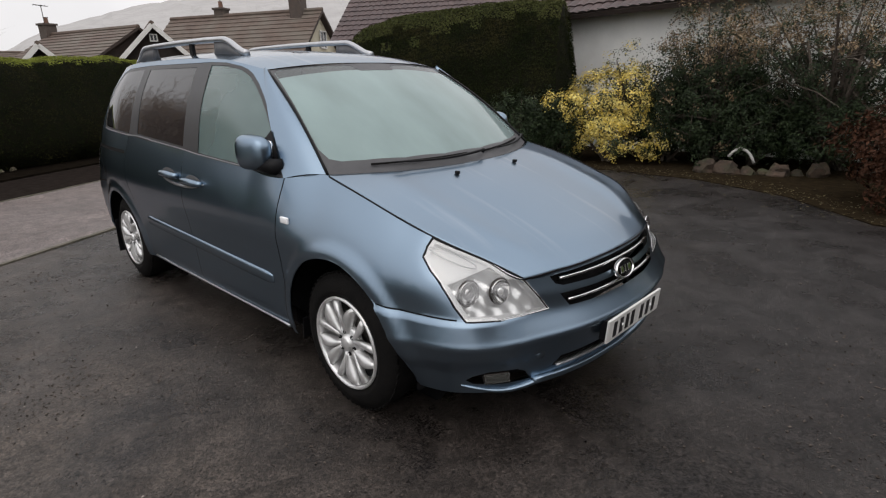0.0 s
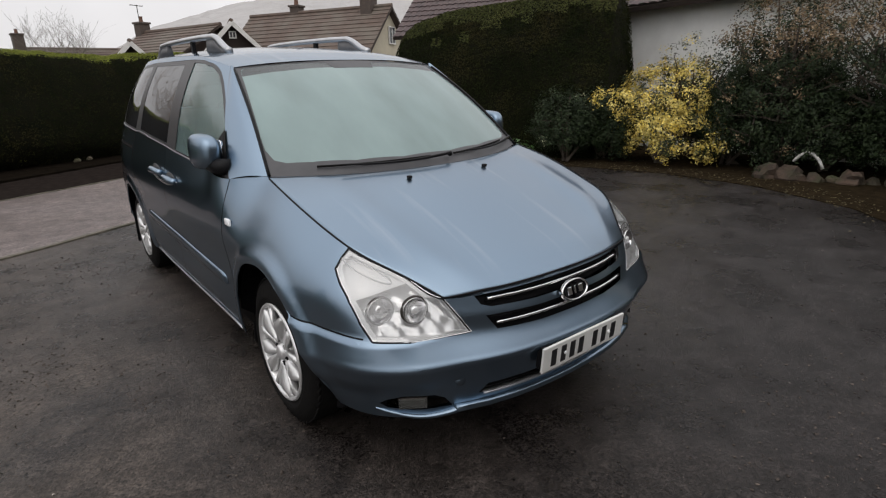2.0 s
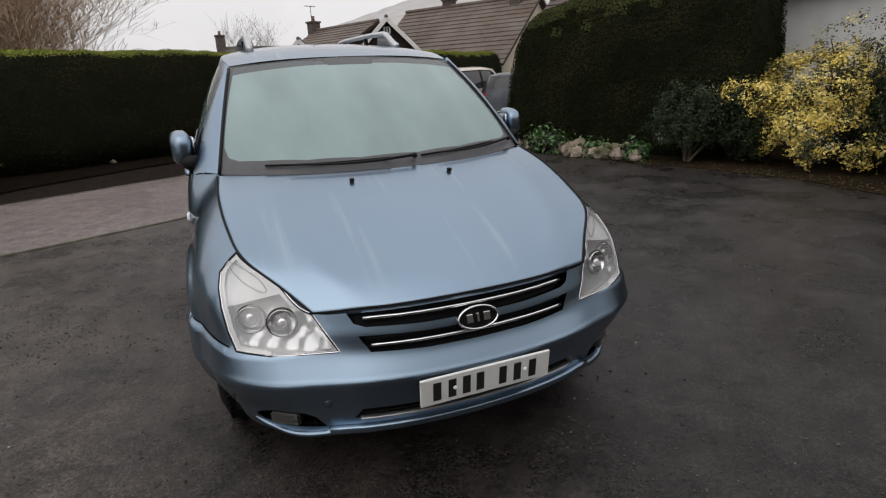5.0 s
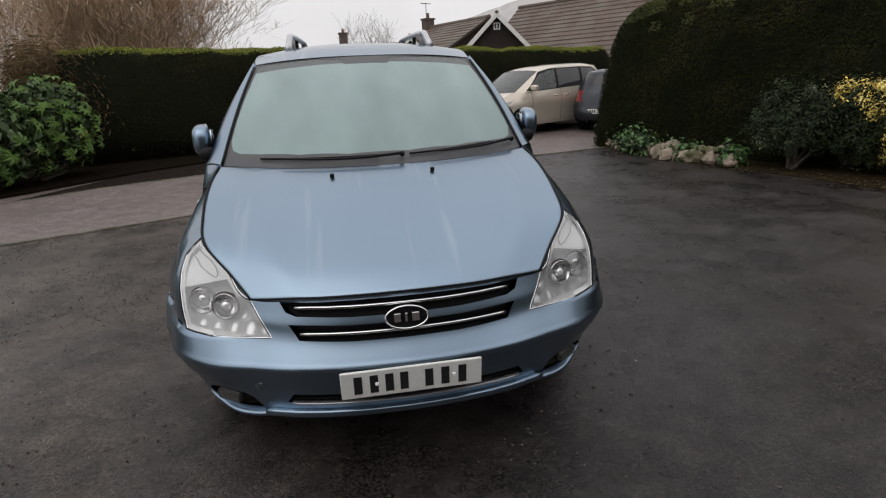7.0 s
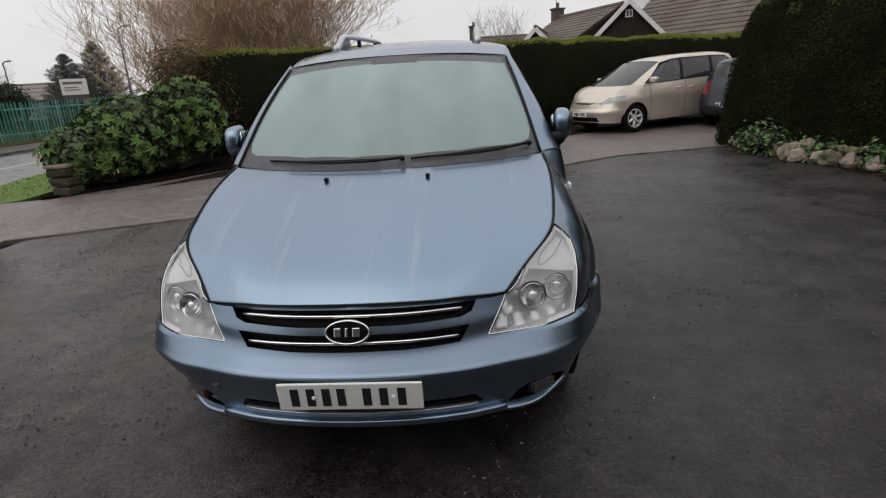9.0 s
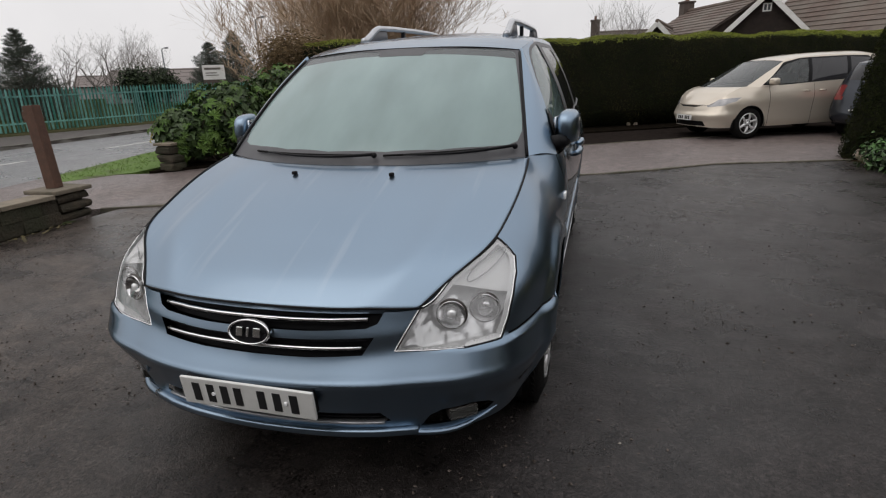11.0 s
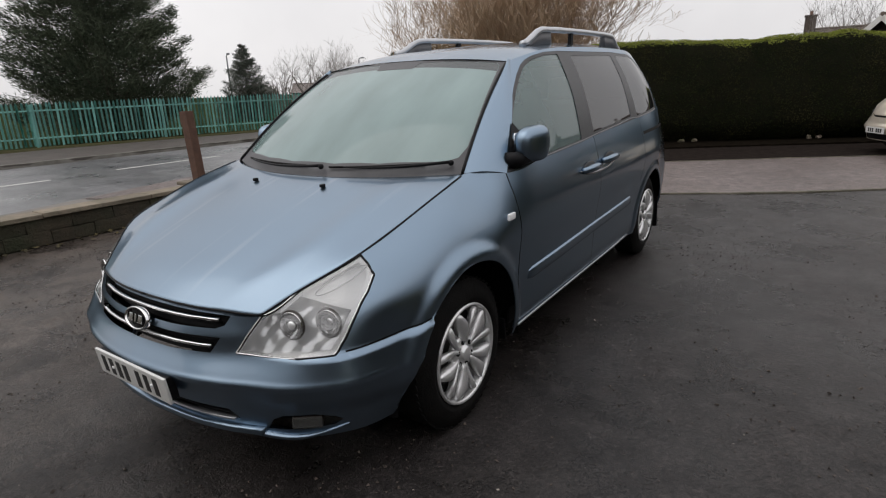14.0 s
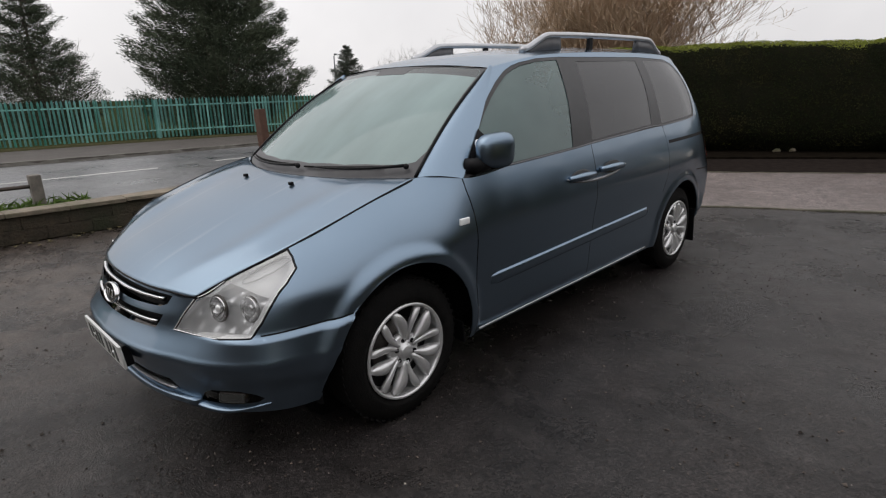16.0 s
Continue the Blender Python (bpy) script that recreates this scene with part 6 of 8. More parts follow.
for z in (0.355, 0.372):
    bar_on_nose("slat", -0.44, 0.44, z, z, -0.012, 0.02, 0.006, black_trim, "", body["lower_intake"][0])

# oval badge: plain shapes
badge = bmesh.new()
prof = [(1.0, 0.0), (1.0, -0.012), (0.95, -0.016), (0.86, -0.016), (0.82, -0.010)]
rings = [[badge.verts.new(((0.066 - 0.066 * (1 - a) * 0.55) * math.cos(2 * math.pi * k / 48), d, (0.036 - 0.036 * (1 - a)) * math.sin(2 * math.pi * k / 48))) for k in range(48)] for a, d in prof]
for ra, rb2 in zip(rings, rings[1:]):
    for k in range(48):
        badge.faces.new((ra[k], ra[(k + 1) % 48], rb2[(k + 1) % 48], rb2[k]))
bmesh.ops.recalc_face_normals(badge, faces=badge.faces[:])
b_ob = part("badge", badge, chrome, carrier, "oval chrome badge with black field", True)
b_ob.matrix_local = pose(0, -0.926, 0.672, -17) @ Matrix.Scale(1.25, 4)
bm = bmesh.new()
bm.faces.new([bm.verts.new((0.0605 * math.cos(2 * math.pi * k / 48), -0.009, 0.0305 * math.sin(2 * math.pi * k / 48))) for k in range(48)])
bmesh.ops.solidify(bm, geom=bm.faces[:], thickness=0.008)
part("badge_field", bm, gloss_black, b_ob)
for x, w in ((-0.028, 0.020), (-0.002, 0.008), (0.026, 0.022)):
    bm = bmesh.new()
    box(bm, (x, -0.013, 0), (w, 0.006, 0.026), bev=0.002)
    part("badge_mark", bm, chrome, b_ob)

# number plate with plain bars
bm = bmesh.new()
box(bm, (0, 0, 0), (0.52, 0.012, 0.111), bev=0.004)
pl = link("number_plate", bm, plate_white, carrier, "white number plate with dark bars")
pl.matrix_local = pose(0, -1.000, 0.458, 6)
bm = bmesh.new()
box(bm, (0, 0.022, 0), (0.50, 0.034, 0.098), bev=0.003)
part("plate_holder", bm, black_trim, pl, "black plastic backing")
for x in (-0.198, -0.140, -0.084, -0.030, 0.062, 0.122, 0.186):
    bm = bmesh.new()
    box(bm, (x, -0.0068, 0), (0.030, 0.002, 0.074))
    part("bar", bm, plate_black, pl)
for x in (-0.13, 0.155):
    bm = bmesh.new()
    bmesh.ops.create_cone(bm, cap_ends=True, segments=12, radius1=0.008, radius2=0.006, depth=0.005, matrix=pose(x, -0.009, 0.0, 90))
    part("screw_cap", bm, lamp_white, pl)

# fog lamps, tow cover, lip pieces
for s in (1, -1):
    c = Vector((s * 0.695, front_y(0.69, 0.34) + 0.026, 0.338))
    bm = bmesh.new()
    box(bm, (0, 0, 0), (0.115, 0.04, 0.046), 0, 0.012)
    bmesh.ops.transform(bm, matrix=Matrix.Translation(c) @ pose(0, 0, 0, 0, 0, s * 36), verts=bm.verts[:])
    fl = part("fog_lamp", bm, disc_mat, carrier, "small rectangular fog lamp", True)
    bm = bmesh.new()
    box(bm, (0, -0.022, 0), (0.108, 0.006, 0.04), 0, 0.002)
    bmesh.ops.transform(bm, matrix=Matrix.Translation(c) @ pose(0, 0, 0, 0, 0, s * 36), verts=bm.verts[:])
    part("cover", bm, fog_cover, fl)
    bm = bmesh.new()
    prev = None
    for i in range(15):
        t = i / 14
        x = 0.555 + 0.25 * t
        z = 0.283 - 0.014 * math.sin(math.pi * t) + 0.02 * t**3
        y = front_y(x, max(z, 0.27)) - 0.018 * (1 - t**4)
        ring = [bm.verts.new((s * x, y + dy, z + dz)) for dy, dz in ((0.05, 0.014), (-0.004, 0.008), (-0.008, -0.004), (0.05, -0.014))]
        if prev:
            for k in range(4):
                bm.faces.new((prev[k], prev[(k + 1) % 4], ring[(k + 1) % 4], ring[k]))
        prev = ring
    bmesh.ops.recalc_face_normals(bm, faces=bm.faces[:])
    part("bumper_lip", bm, blue, carrier, smooth=True)
bm = bmesh.new()
bmesh.ops.create_cone(bm, cap_ends=True, segments=20, radius1=0.022, radius2=0.021, depth=0.006, matrix=pose(-0.56, front_y(0.56, 0.43) - 0.001, 0.43, 90, 0, -28))
part("tow_cover", bm, blue, carrier, smooth=True)

# dark inner structure
bm = bmesh.new()
box(bm, (0, 1.55, 0.40), (1.20, 4.2, 0.26), bev=0.03)
box(bm, (0, 1.75, 0.62), (1.84, 1.55, 0.5), bev=0.03)
box(bm, (0, -0.40, 0.62), (1.15, 0.55, 0.28), bev=0.05)
box(bm, (0, 3.55, 0.60), (1.3, 0.45, 0.5), bev=0.05)
box(bm, (0, 1.5, 0.30), (1.70, 1.9, 0.12), bev=0.02)
part("underbody", bm, black_trim, carrier, "black underbody")
for s in (1, -1):
    for cy, rad in ((FA, 0.45), (RA, 0.43)):
        bm = bmesh.new()
        prev = None
        for k in range(25):
            a = math.pi * (k / 24 * 1.16 - 0.08)
            ring = [bm.verts.new((s * x, cy + r2 * math.cos(a), AXLE_Z + r2 * math.sin(a))) for x, r2 in ((0.62, rad), (0.935 if AXLE_Z + rad * math.sin(a) > 0.42 else 0.86, rad), (0.955 if AXLE_Z + rad * math.sin(a) > 0.42 else 0.875, rad - 0.012))]
            if prev:
                for j in range(2):
                    bm.faces.new((prev[j], prev[j + 1], ring[j + 1], ring[j]))
            prev = ring
        bm.faces.new([bm.verts.new((s * 0.62, cy + rad * math.cos(k * math.pi / 12), AXLE_Z + rad * math.sin(k * math.pi / 12))) for k in range(24)])
        part("arch_liner", bm, black_trim, carrier, "black arch liner", True)
    # painted lip of the front opening, and mud flap behind the rear wheel
    for cy, rad in ((FA, 0.436), (RA, 0.416)):
        bm = bmesh.new()
        pts = []
        for k in range(41):
            a = math.pi * (-0.06 + 1.12 * k / 40)
            y, z = cy + rad * math.cos(a), AXLE_Z + rad * math.sin(a)
            if z > 0.27:
                p = at_low(y, max(z, 0.27), s)
                pts.append((p.x - s * 0.004, y, z))
        tube(bm, pts, 0.005, 6)
        part("arch_lip", bm, blue, carrier, smooth=True)
    bm = bmesh.new()
    box(bm, (s * 0.84, RA + 0.40, 0.30), (0.2, 0.012, 0.30), 0, 0.004, 8)
    part("mud_flap", bm, black_trim, carrier, "black mud flap")
    bm = bmesh.new()
    box(bm, (s * 0.83, FA + 0.42, 0.29), (0.16, 0.012, 0.12), 0, 0.004, 8)
    part("mud_flap", bm, black_trim, carrier, "black mud flap")

    # side moulding
    bm = bmesh.new()
    prev = None
    for i in range(41):
        t = i / 40
        y = 0.575 + 1.82 * t
        z = 0.548 + 0.066 * t
        p = at_low(y, z, s)
        k = min(1.0, t / 0.03, (1 - t) / 0.03) * 0.8 + 0.2
        ring = [bm.verts.new((p.x + s * dx * k, y, z + dz * (0.6 + 0.4 * k))) for dx, dz in ((-0.012, 0.036), (0.010, 0.030), (0.016, 0.018), (0.013, -0.024), (0.006, -0.034), (-0.012, -0.036))]
        if prev:
            for k2 in range(6):
                bm.faces.new((prev[k2], prev[(k2 + 1) % 6], ring[(k2 + 1) % 6], ring[k2]))
        else:
            bm.faces.new(ring)
        prev = ring
    bm.faces.new(prev[::-1])
    bmesh.ops.recalc_face_normals(bm, faces=bm.faces[:])
    part("side_moulding", bm, blue, carrier, smooth=True)
    # the sill's highlight, added as a thin silver strip
    bm = bmesh.new()
    tube(bm, [(at_low(0.5 + 1.95 * i / 20, 0.31, s).x + s * 0.004, 0.5 + 1.95 * i / 20, 0.288 + 0.02 * i / 20) for i in range(21)], 0.007, 6)
    part("sill_lip", bm, silver_rail, carrier, "silver strip standing for the highlight on the sill", True)

    # door handles: two back to back
    for y0, sg in ((1.335, 1), (1.835, -1)):
        p = at_low(y0, 0.985 + (0.018 if sg < 0 else 0), s)
        # no hollow is cut: a flat dark disc gives the cup's shade
        bm = bmesh.new()
        bmesh.ops.create_uvsphere(bm, u_segments=20, v_segments=12, radius=1.0)
        bmesh.ops.scale(bm, vec=(0.007, 0.125, 0.052), verts=bm.verts[:])
        bmesh.ops.translate(bm, vec=p + Vector((s * 0.0, sg * 0.06, -0.005)), verts=bm.verts[:])
        cup = part("handle_recess", bm, dash_mat, carrier, "dark disc for the shade in the handle recess", True)
        bm = bmesh.new()
        pts, rad = [], []
        for k in range(11):
            t = k / 10
            pts.append(p + Vector((s * (0.008 + 0.022 * math.sin(math.pi * t) ** 0.6), sg * (-0.075 + 0.29 * t), 0.004 + 0.006 * math.sin(math.pi * t))))
            rad.append(0.017 + 0.006 * math.sin(math.pi * t))
        tube(bm, pts, rad, 10)
        part("door_handle", bm, blue, carrier, smooth=True)

    # pale rim of the handle recess
    bm = bmesh.new()
    tube(bm, [at_low(1.24 + 0.72 * k / 14, 0.945 + 0.018 * k / 14 + 0.045 * abs(2 * k / 14 - 1) ** 2.5, s) + Vector((s * 0.002, 0, 0)) for k in range(15)], [0.003 + 0.007 * math.sin(math.pi * k / 14) for k in range(15)], 6)
    part("recess_rim", bm, silver_rail, carrier, "bright lower rim of the handle recess", True)
    # black corner panel between mirror and window
    pts = [(0.43, 1.115), (0.47, 1.19), (0.60, 1.32), (0.69, 1.22), (0.70, 1.125)]
    ug = up_grid.reshape(-1, 3)
    bm = bmesh.new()
    vs = []
    for y, z in pts:
        i = int(np.argmin((ug[:, 1] - y) ** 2 + (ug[:, 2] - z) ** 2))
        vs.append(bm.verts.new((s * (ug[i, 0] + 0.006), y, z)))
    bm.faces.new(vs if s > 0 else vs[::-1])
    bmesh.ops.solidify(bm, geom=bm.faces[:], thickness=0.012)
    part("corner_panel", bm, black_trim, carrier, "black corner panel by the mirror")

    # pale strip along the foot of the side windows
    bm = bmesh.new()
    line = []
    for k in range(31):
        y = 0.66 + (3.26 - 0.66) * k / 30
        z = float(np.interp(y, [0.6, 1.375, 1.605, 2.465, 2.64, 3.29], [1.128, 1.163, 1.180, 1.226, 1.223, 1.258]))
        i = int(np.argmin((ug[:, 1] - y) ** 2 + (ug[:, 2] - z) ** 2 + (ug[:, 0] < 0.3) * 9))
        line.append((s * (ug[i, 0] + 0.004), y, z - 0.006))
    tube(bm, line, 0.0045, 6)
    part("belt_strip", bm, mat("belt_grey", (0.16, 0.16, 0.17), (0.12, 0.12, 0.13), 12, 0.4), carrier, "thin pale strip below the side windows", True)

    # side repeater
    p = at_low(0.356, 0.905, s)
    bm = bmesh.new()
    box(bm, (0, 0, 0), (0.014, 0.066, 0.034), 0, 0.006)
    bmesh.ops.translate(bm, vec=p + Vector((s * 0.004, 0, 0)), verts=bm.verts[:])
    part("side_repeater", bm, lamp_white, carrier, "white side repeater lamp", True)

    # door mirror
    bm = bmesh.new()
    bmesh.ops.create_uvsphere(bm, u_segments=28, v_segments=18, radius=1.0)
    for v in bm.verts:
        c = v.co
        q = 3.2
        f = 1 / (abs(c.x) ** q + abs(c.z) ** q + abs(c.y) ** q) ** (1 / q)
        c *= f
        v.co = Vector((c.x * 0.110, c.y * 0.060 if c.y < 0 else c.y * 0.040, c.z * (0.086 + 0.008 * c.x) + 0.004))
        v.co.y += 0.03 * max(c.x, 0)
    bmesh.ops.transform(bm, matrix=Matrix.Diagonal((s, 1, 1, 1)), verts=bm.verts[:])
    bmesh.ops.recalc_face_normals(bm, faces=bm.faces[:])
    mir = part("door_mirror", bm, blue, carrier, "body-coloured door mirror", True)
    mir.matrix_local = pose(s * 0.962, 0.600, 1.215, 0, 0, s * 80)
    bm = bmesh.new()
    box(bm, (0, 0.044, 0), (0.172, 0.008, 0.118), 0, 0.012)
    part("mirror_glass", bm, chrome, mir, "mirror glass", True)
    bm = bmesh.new()
    tube(bm, [(-0.05 * s, 0.0, -0.05), (-0.11 * s, 0.01, -0.065), (-0.14 * s, 0.05, -0.07)], [0.042, 0.040, 0.045], 10)
    part("mirror_arm", bm, black_trim, mir, "black mirror foot", True)

    # roof rail
    def roof_z(y):
        return float(np.interp(y, [1.2, 1.44, 2.0, 2.5, 3.0, 3.3, 3.45], [1.722, 1.745, 1.772, 1.786, 1.794, 1.792, 1.775]))
    RX = lambda y: 0.505 - 0.012 * (y - 1.4)
    bm = bmesh.new()
    prev = None
    for i in range(61):
        t = i / 60
        y = 1.42 + 2.02 * t
        lift = 0.084 * min(1.0, smooth01(0.0, 0.15, t)) * min(1.0, smooth01(0.0, 0.12, 1 - t))
        z = roof_z(y) + float(lift)
        w, h = 0.024, 0.020
        ring = [bm.verts.new((s * (RX(y) + dx * w), y, z + dz * h)) for dx, dz in ((-1, -0.6), (-0.7, 0.7), (0, 1), (0.7, 0.7), (1, -0.6), (0, -1))]
        if prev:
            for k in range(6):
                bm.faces.new((prev[k], prev[(k + 1) % 6], ring[(k + 1) % 6], ring[k]))
        else:
            bm.faces.new(ring)
        prev = ring
    bm.faces.new(prev[::-1])
    bmesh.ops.recalc_face_normals(bm, faces=bm.faces[:])
    rl = part("roof_rail_bar", bm, silver_rail, carrier, "satin silver roof rail", True)
    for y0, y1 in ((1.46, 1.84), (2.98, 3.40)):
        bm = bmesh.new()
        n = 12
        prev = None
        for i in range(n + 1):
            y = y0 + (y1 - y0) * i / n
            t = (y - 1.42) / 2.02
            lift = 0.084 * smooth01(0.0, 0.15, t) * smooth01(0.0, 0.12, 1 - t)
            zt = roof_z(y) + float(lift) - 0.008
            zb = roof_z(y) - 0.02
            ring = [bm.verts.new((s * (RX(y) + dx), y, z)) for dx, z in ((-0.024, zb), (-0.014, zt), (0.014, zt), (0.024, zb))]
            if prev:
                for k in range(4):
                    bm.faces.new((prev[k], prev[(k + 1) % 4], ring[(k + 1) % 4], ring[k]))
            else:
                bm.faces.new(ring)
            prev = ring
        bm.faces.new(prev[::-1])
        bmesh.ops.recalc_face_normals(bm, faces=bm.faces[:])
        part("rail_foot", bm, mat("rail_foot_grey", (0.09, 0.09, 0.095), (0.07, 0.07, 0.075), 20, 0.5), rl, "dark grey rail foot", True)
    for y in (2.25,):
        bm = bmesh.new()
        box(bm, (s * RX(y), y, roof_z(y) + 0.035), (0.026, 0.05, 0.09), 0, 0.004)
        part("rail_foot", bm, black_trim, rl)

# washer jets and wipers
for s in (1, -1):
    bm = bmesh.new()
    box(bm, (s * 0.242, -0.124, 1.081), (0.02, 0.024, 0.016), 0, 0.005)
    part("washer_jet", bm, black_trim, carrier, "small black washer jet")


def on_screen(u, v, up=0.012):
    """A place on the windscreen: u sideways -1..1, v up 0..1."""
    a = abs(u)
    lo = Vector((a * 0.800, -0.026 + 0.236 * a**2.2, 1.100 + 0.018 * a**2))
    hi = Vector((a * 0.664, 0.838 + 0.065 * a**2.2, 1.653 - 0.034 * a**2))
    p = lo.lerp(hi, v) + Vector((0, -0.018, 0.024)) * math.sin(math.pi * v) + Vector((0, -0.55, 0.83)) * up
    return Vector((math.copysign(p.x, u) if u else 0.0, p.y, p.z))


for u0, v0, u1, v1 in ((0.14, 0.045, -0.62, 0.035), (0.94, 0.055, 0.32, 0.04)):
    bm = bmesh.new()
    tube(bm, [on_screen(u0 + (u1 - u0) * k / 10, v0 + (v1 - v0) * k / 10 - 0.03 * math.sin(math.pi * k / 10) * 0.4, 0.028) for k in range(11)], [0.008 - 0.004 * k / 10 for k in range(11)], 8)
    arm = part("wiper_arm", bm, black_trim, carrier, "black wiper arm", True)
    bm = bmesh.new()
    tube(bm, [on_screen(u0 - 0.15 + (u1 - u0 + 0.02) * k / 10, v0 + 0.015 + (v1 - v0) * k / 10, 0.010) for k in range(11)], 0.0055, 6)
    part("wiper_blade", bm, rubber, arm, "", True)
    bm = bmesh.new()
    p = on_screen(u0, v0, 0.022)
    bmesh.ops.create_uvsphere(bm, u_segments=12, v_segments=8, radius=0.014)
    bmesh.ops.translate(bm, vec=p, verts=bm.verts[:])
    part("wiper_pivot", bm, black_trim, arm, "", True)

# mirror, seats, dashboard and wheel inside
bm = bmesh.new()
box(bm, (0, 0.86, 1.565), (0.25, 0.03, 0.075), 0, 0.02, 12)
part("rear_view_mirror", bm, black_trim, carrier, "black rear-view mirror", True)
bm = bmesh.new()
box(bm, (0, 0.40, 0.98), (1.5, 0.55, 0.22), 0, 0.08, -8)
part("dashboard", bm, dash_mat, carrier, "grey dashboard", True)
for sx in (-0.40, 0.40):
    for y in (1.15, 2.0):
        bm = bmesh.new()
        box(bm, (sx, y, 0.70), (0.52, 0.5, 0.16), 0, 0.06)
        box(bm, (sx, y + 0.30, 1.05), (0.5, 0.14, 0.66), 0, 0.06, -12)
        box(bm, (sx, y + 0.40, 1.45), (0.26, 0.10, 0.18), 0, 0.04, -12)
        part("seat", bm, seat_cloth, carrier, "grey cloth seat", True)
bm = bmesh.new()
tube(bm, [(-0.40 + 0.19 * math.cos(a * math.pi / 12), 0.72 + 0.07 * math.sin(a * math.pi / 12), 1.07 + 0.17 * math.sin(a * math.pi / 12)) for a in range(25)], 0.016, 8, False)
part("steering_wheel", bm, black_trim, carrier, "", True)


# wheels
def wheel(parent, c, s, rz=0.0, radius=0.348, rim=0.232, blades=12, rim_mat=None, width=0.215):
    rim_mat = rim_mat or alloy
    root = empty("wheel")
    root.parent = parent
    root.matrix_local = pose(*c, 0, 0, 0) @ pose(0, 0, 0, 0, 0, 0 if s > 0 else 180) @ pose(0, 0, 0, rz, 0, 0)
    bm = bmesh.new()
    k = radius / 0.355
    prof = [(-width, rim + 0.0), (-width * 1.02, rim + 0.02), (-width, radius * 0.86), (-width * 0.90, radius * 0.97), (-width * 0.7, radius), (-width * 0.3, radius), (-width * 0.12, radius * 0.965), (-0.012, radius * 0.87), (0.004, radius * 0.76), (0.0, rim + 0.022), (-0.010, rim + 0.002), (-0.03, rim - 0.004)]
    rings = [[bm.verts.new((x, r * math.cos(2 * math.pi * q / 56), r * math.sin(2 * math.pi * q / 56))) for q in range(56)] for x, r in prof]
    for i, (ra, rb2) in enumerate(zip(rings, rings[1:])):
        for q in range(56):
            bm.faces.new((ra[q], ra[(q + 1) % 56], rb2[(q + 1) % 56], rb2[q]))
    # tread blocks
    for q in range(0, 56):
        for x in (-width * 0.80, -width * 0.22):
            a = 2 * math.pi * (q + 0.5) / 56
            vs = box(bm, (0, 0, 0), (width * 0.2, 0.022, 0.006))
            bmesh.ops.transform(bm, matrix=pose(x, 0, 0) @ Matrix.Rotation(a, 4, "X") @ pose(0, 0, radius * 0.967, 0, -30 * (1 if x > -width / 2 else -1), 15), verts=vs)
    bmesh.ops.recalc_face_normals(bm, faces=bm.faces[:])
    part("tyre", bm, rubber, root, "black tyre", True)
    bm = bmesh.new()
    prof = [(-0.006, rim + 0.002), (0.002, rim - 0.002), (0.002, rim - 0.010), (-0.012, rim - 0.016), (-0.05, rim - 0.022), (-0.15, rim - 0.03), (-0.16, 0.12), (-0.16, 0.0001)]
    rings = [[bm.verts.new((x, r * math.cos(2 * math.pi * q / 56), r * math.sin(2 * math.pi * q / 56))) for q in range(56)] for x, r in prof]
    for ra, rb2 in zip(rings, rings[1:]):
        for q in range(56):
            bm.faces.new((ra[q], ra[(q + 1) % 56], rb2[(q + 1) % 56], rb2[q]))
    part("rim", bm, rim_mat, root, "silver alloy rim", True)
    bm = bmesh.new()
    bmesh.ops.create_cone(bm, cap_ends=True, segments=40, radius1=0.15 * k, radius2=0.15 * k, depth=0.02, matrix=pose(-0.085, 0, 0, 0, 90))
    disc = part("brake_disc", bm, disc_mat, root, "dark brake disc", True)
    # black disc added behind the spokes, standing for the shade between them
    bm = bmesh.new()
    bmesh.ops.create_cone(bm, cap_ends=True, segments=40, radius1=rim - 0.026, radius2=rim - 0.026, depth=0.01, matrix=pose(-0.105, 0, 0, 0, 90))
    part("drum_shield", bm, black_trim, root, "black disc added for the dark gaps between the spokes")
    for b in range(blades):
        bm = bmesh.new()
        prev = None
        a0 = 2 * math.pi * b / blades
        for i in range(9):
            t = i / 8
            r = 0.052 + (rim - 0.018 - 0.052) * t
            lean_to = -1 if b % 2 else 1
            a = a0 + 0.10 * lean_to * (1.3 - 1.9 * t) - 0.02 * lean_to * t**3
            hw = 0.0105 + 0.0142 * math.sin(math.pi * t ** 1.6) + 0.003 * t**4 if blades > 8 else 1.25 * (0.012 + 0.0085 * math.sin(math.pi * t) + 0.006 * t ** 3)
            x = 0.004 - 0.024 * (1 - t) ** 1.5 - 0.014 * t**6
            tw = 0.85 * lean_to * math.sin(math.pi * t) if blades > 8 else 0.30 * math.sin(math.pi * t)
            er, et = Vector((0, math.cos(a), math.sin(a))), Vector((0, -math.sin(a), math.cos(a)))
            ring = [bm.verts.new(er * r + et * hw * q + Vector((x + d + tw * hw * q * 0.8, 0, 0))) for q, d in ((-1, -0.012), (-0.85, 0.002), (-0.45 * lean_to, 0.010), (0.85, 0.002), (1, -0.012), (0.7, -0.028), (-0.7, -0.028))]
            if prev:
                for q in range(7):
                    bm.faces.new((prev[q], prev[(q + 1) % 7], ring[(q + 1) % 7], ring[q]))
            else:
                bm.faces.new(ring)
            prev = ring
        bm.faces.new(prev[::-1])
        bmesh.ops.recalc_face_normals(bm, faces=bm.faces[:])
        part("spoke", bm, rim_mat, root, "", True)
    bm = bmesh.new()
    prof = [(-0.05, 0.088), (-0.028, 0.086), (-0.020, 0.075), (-0.018, 0.036), (-0.004, 0.033), (0.0, 0.028), (0.002, 0.0001)]
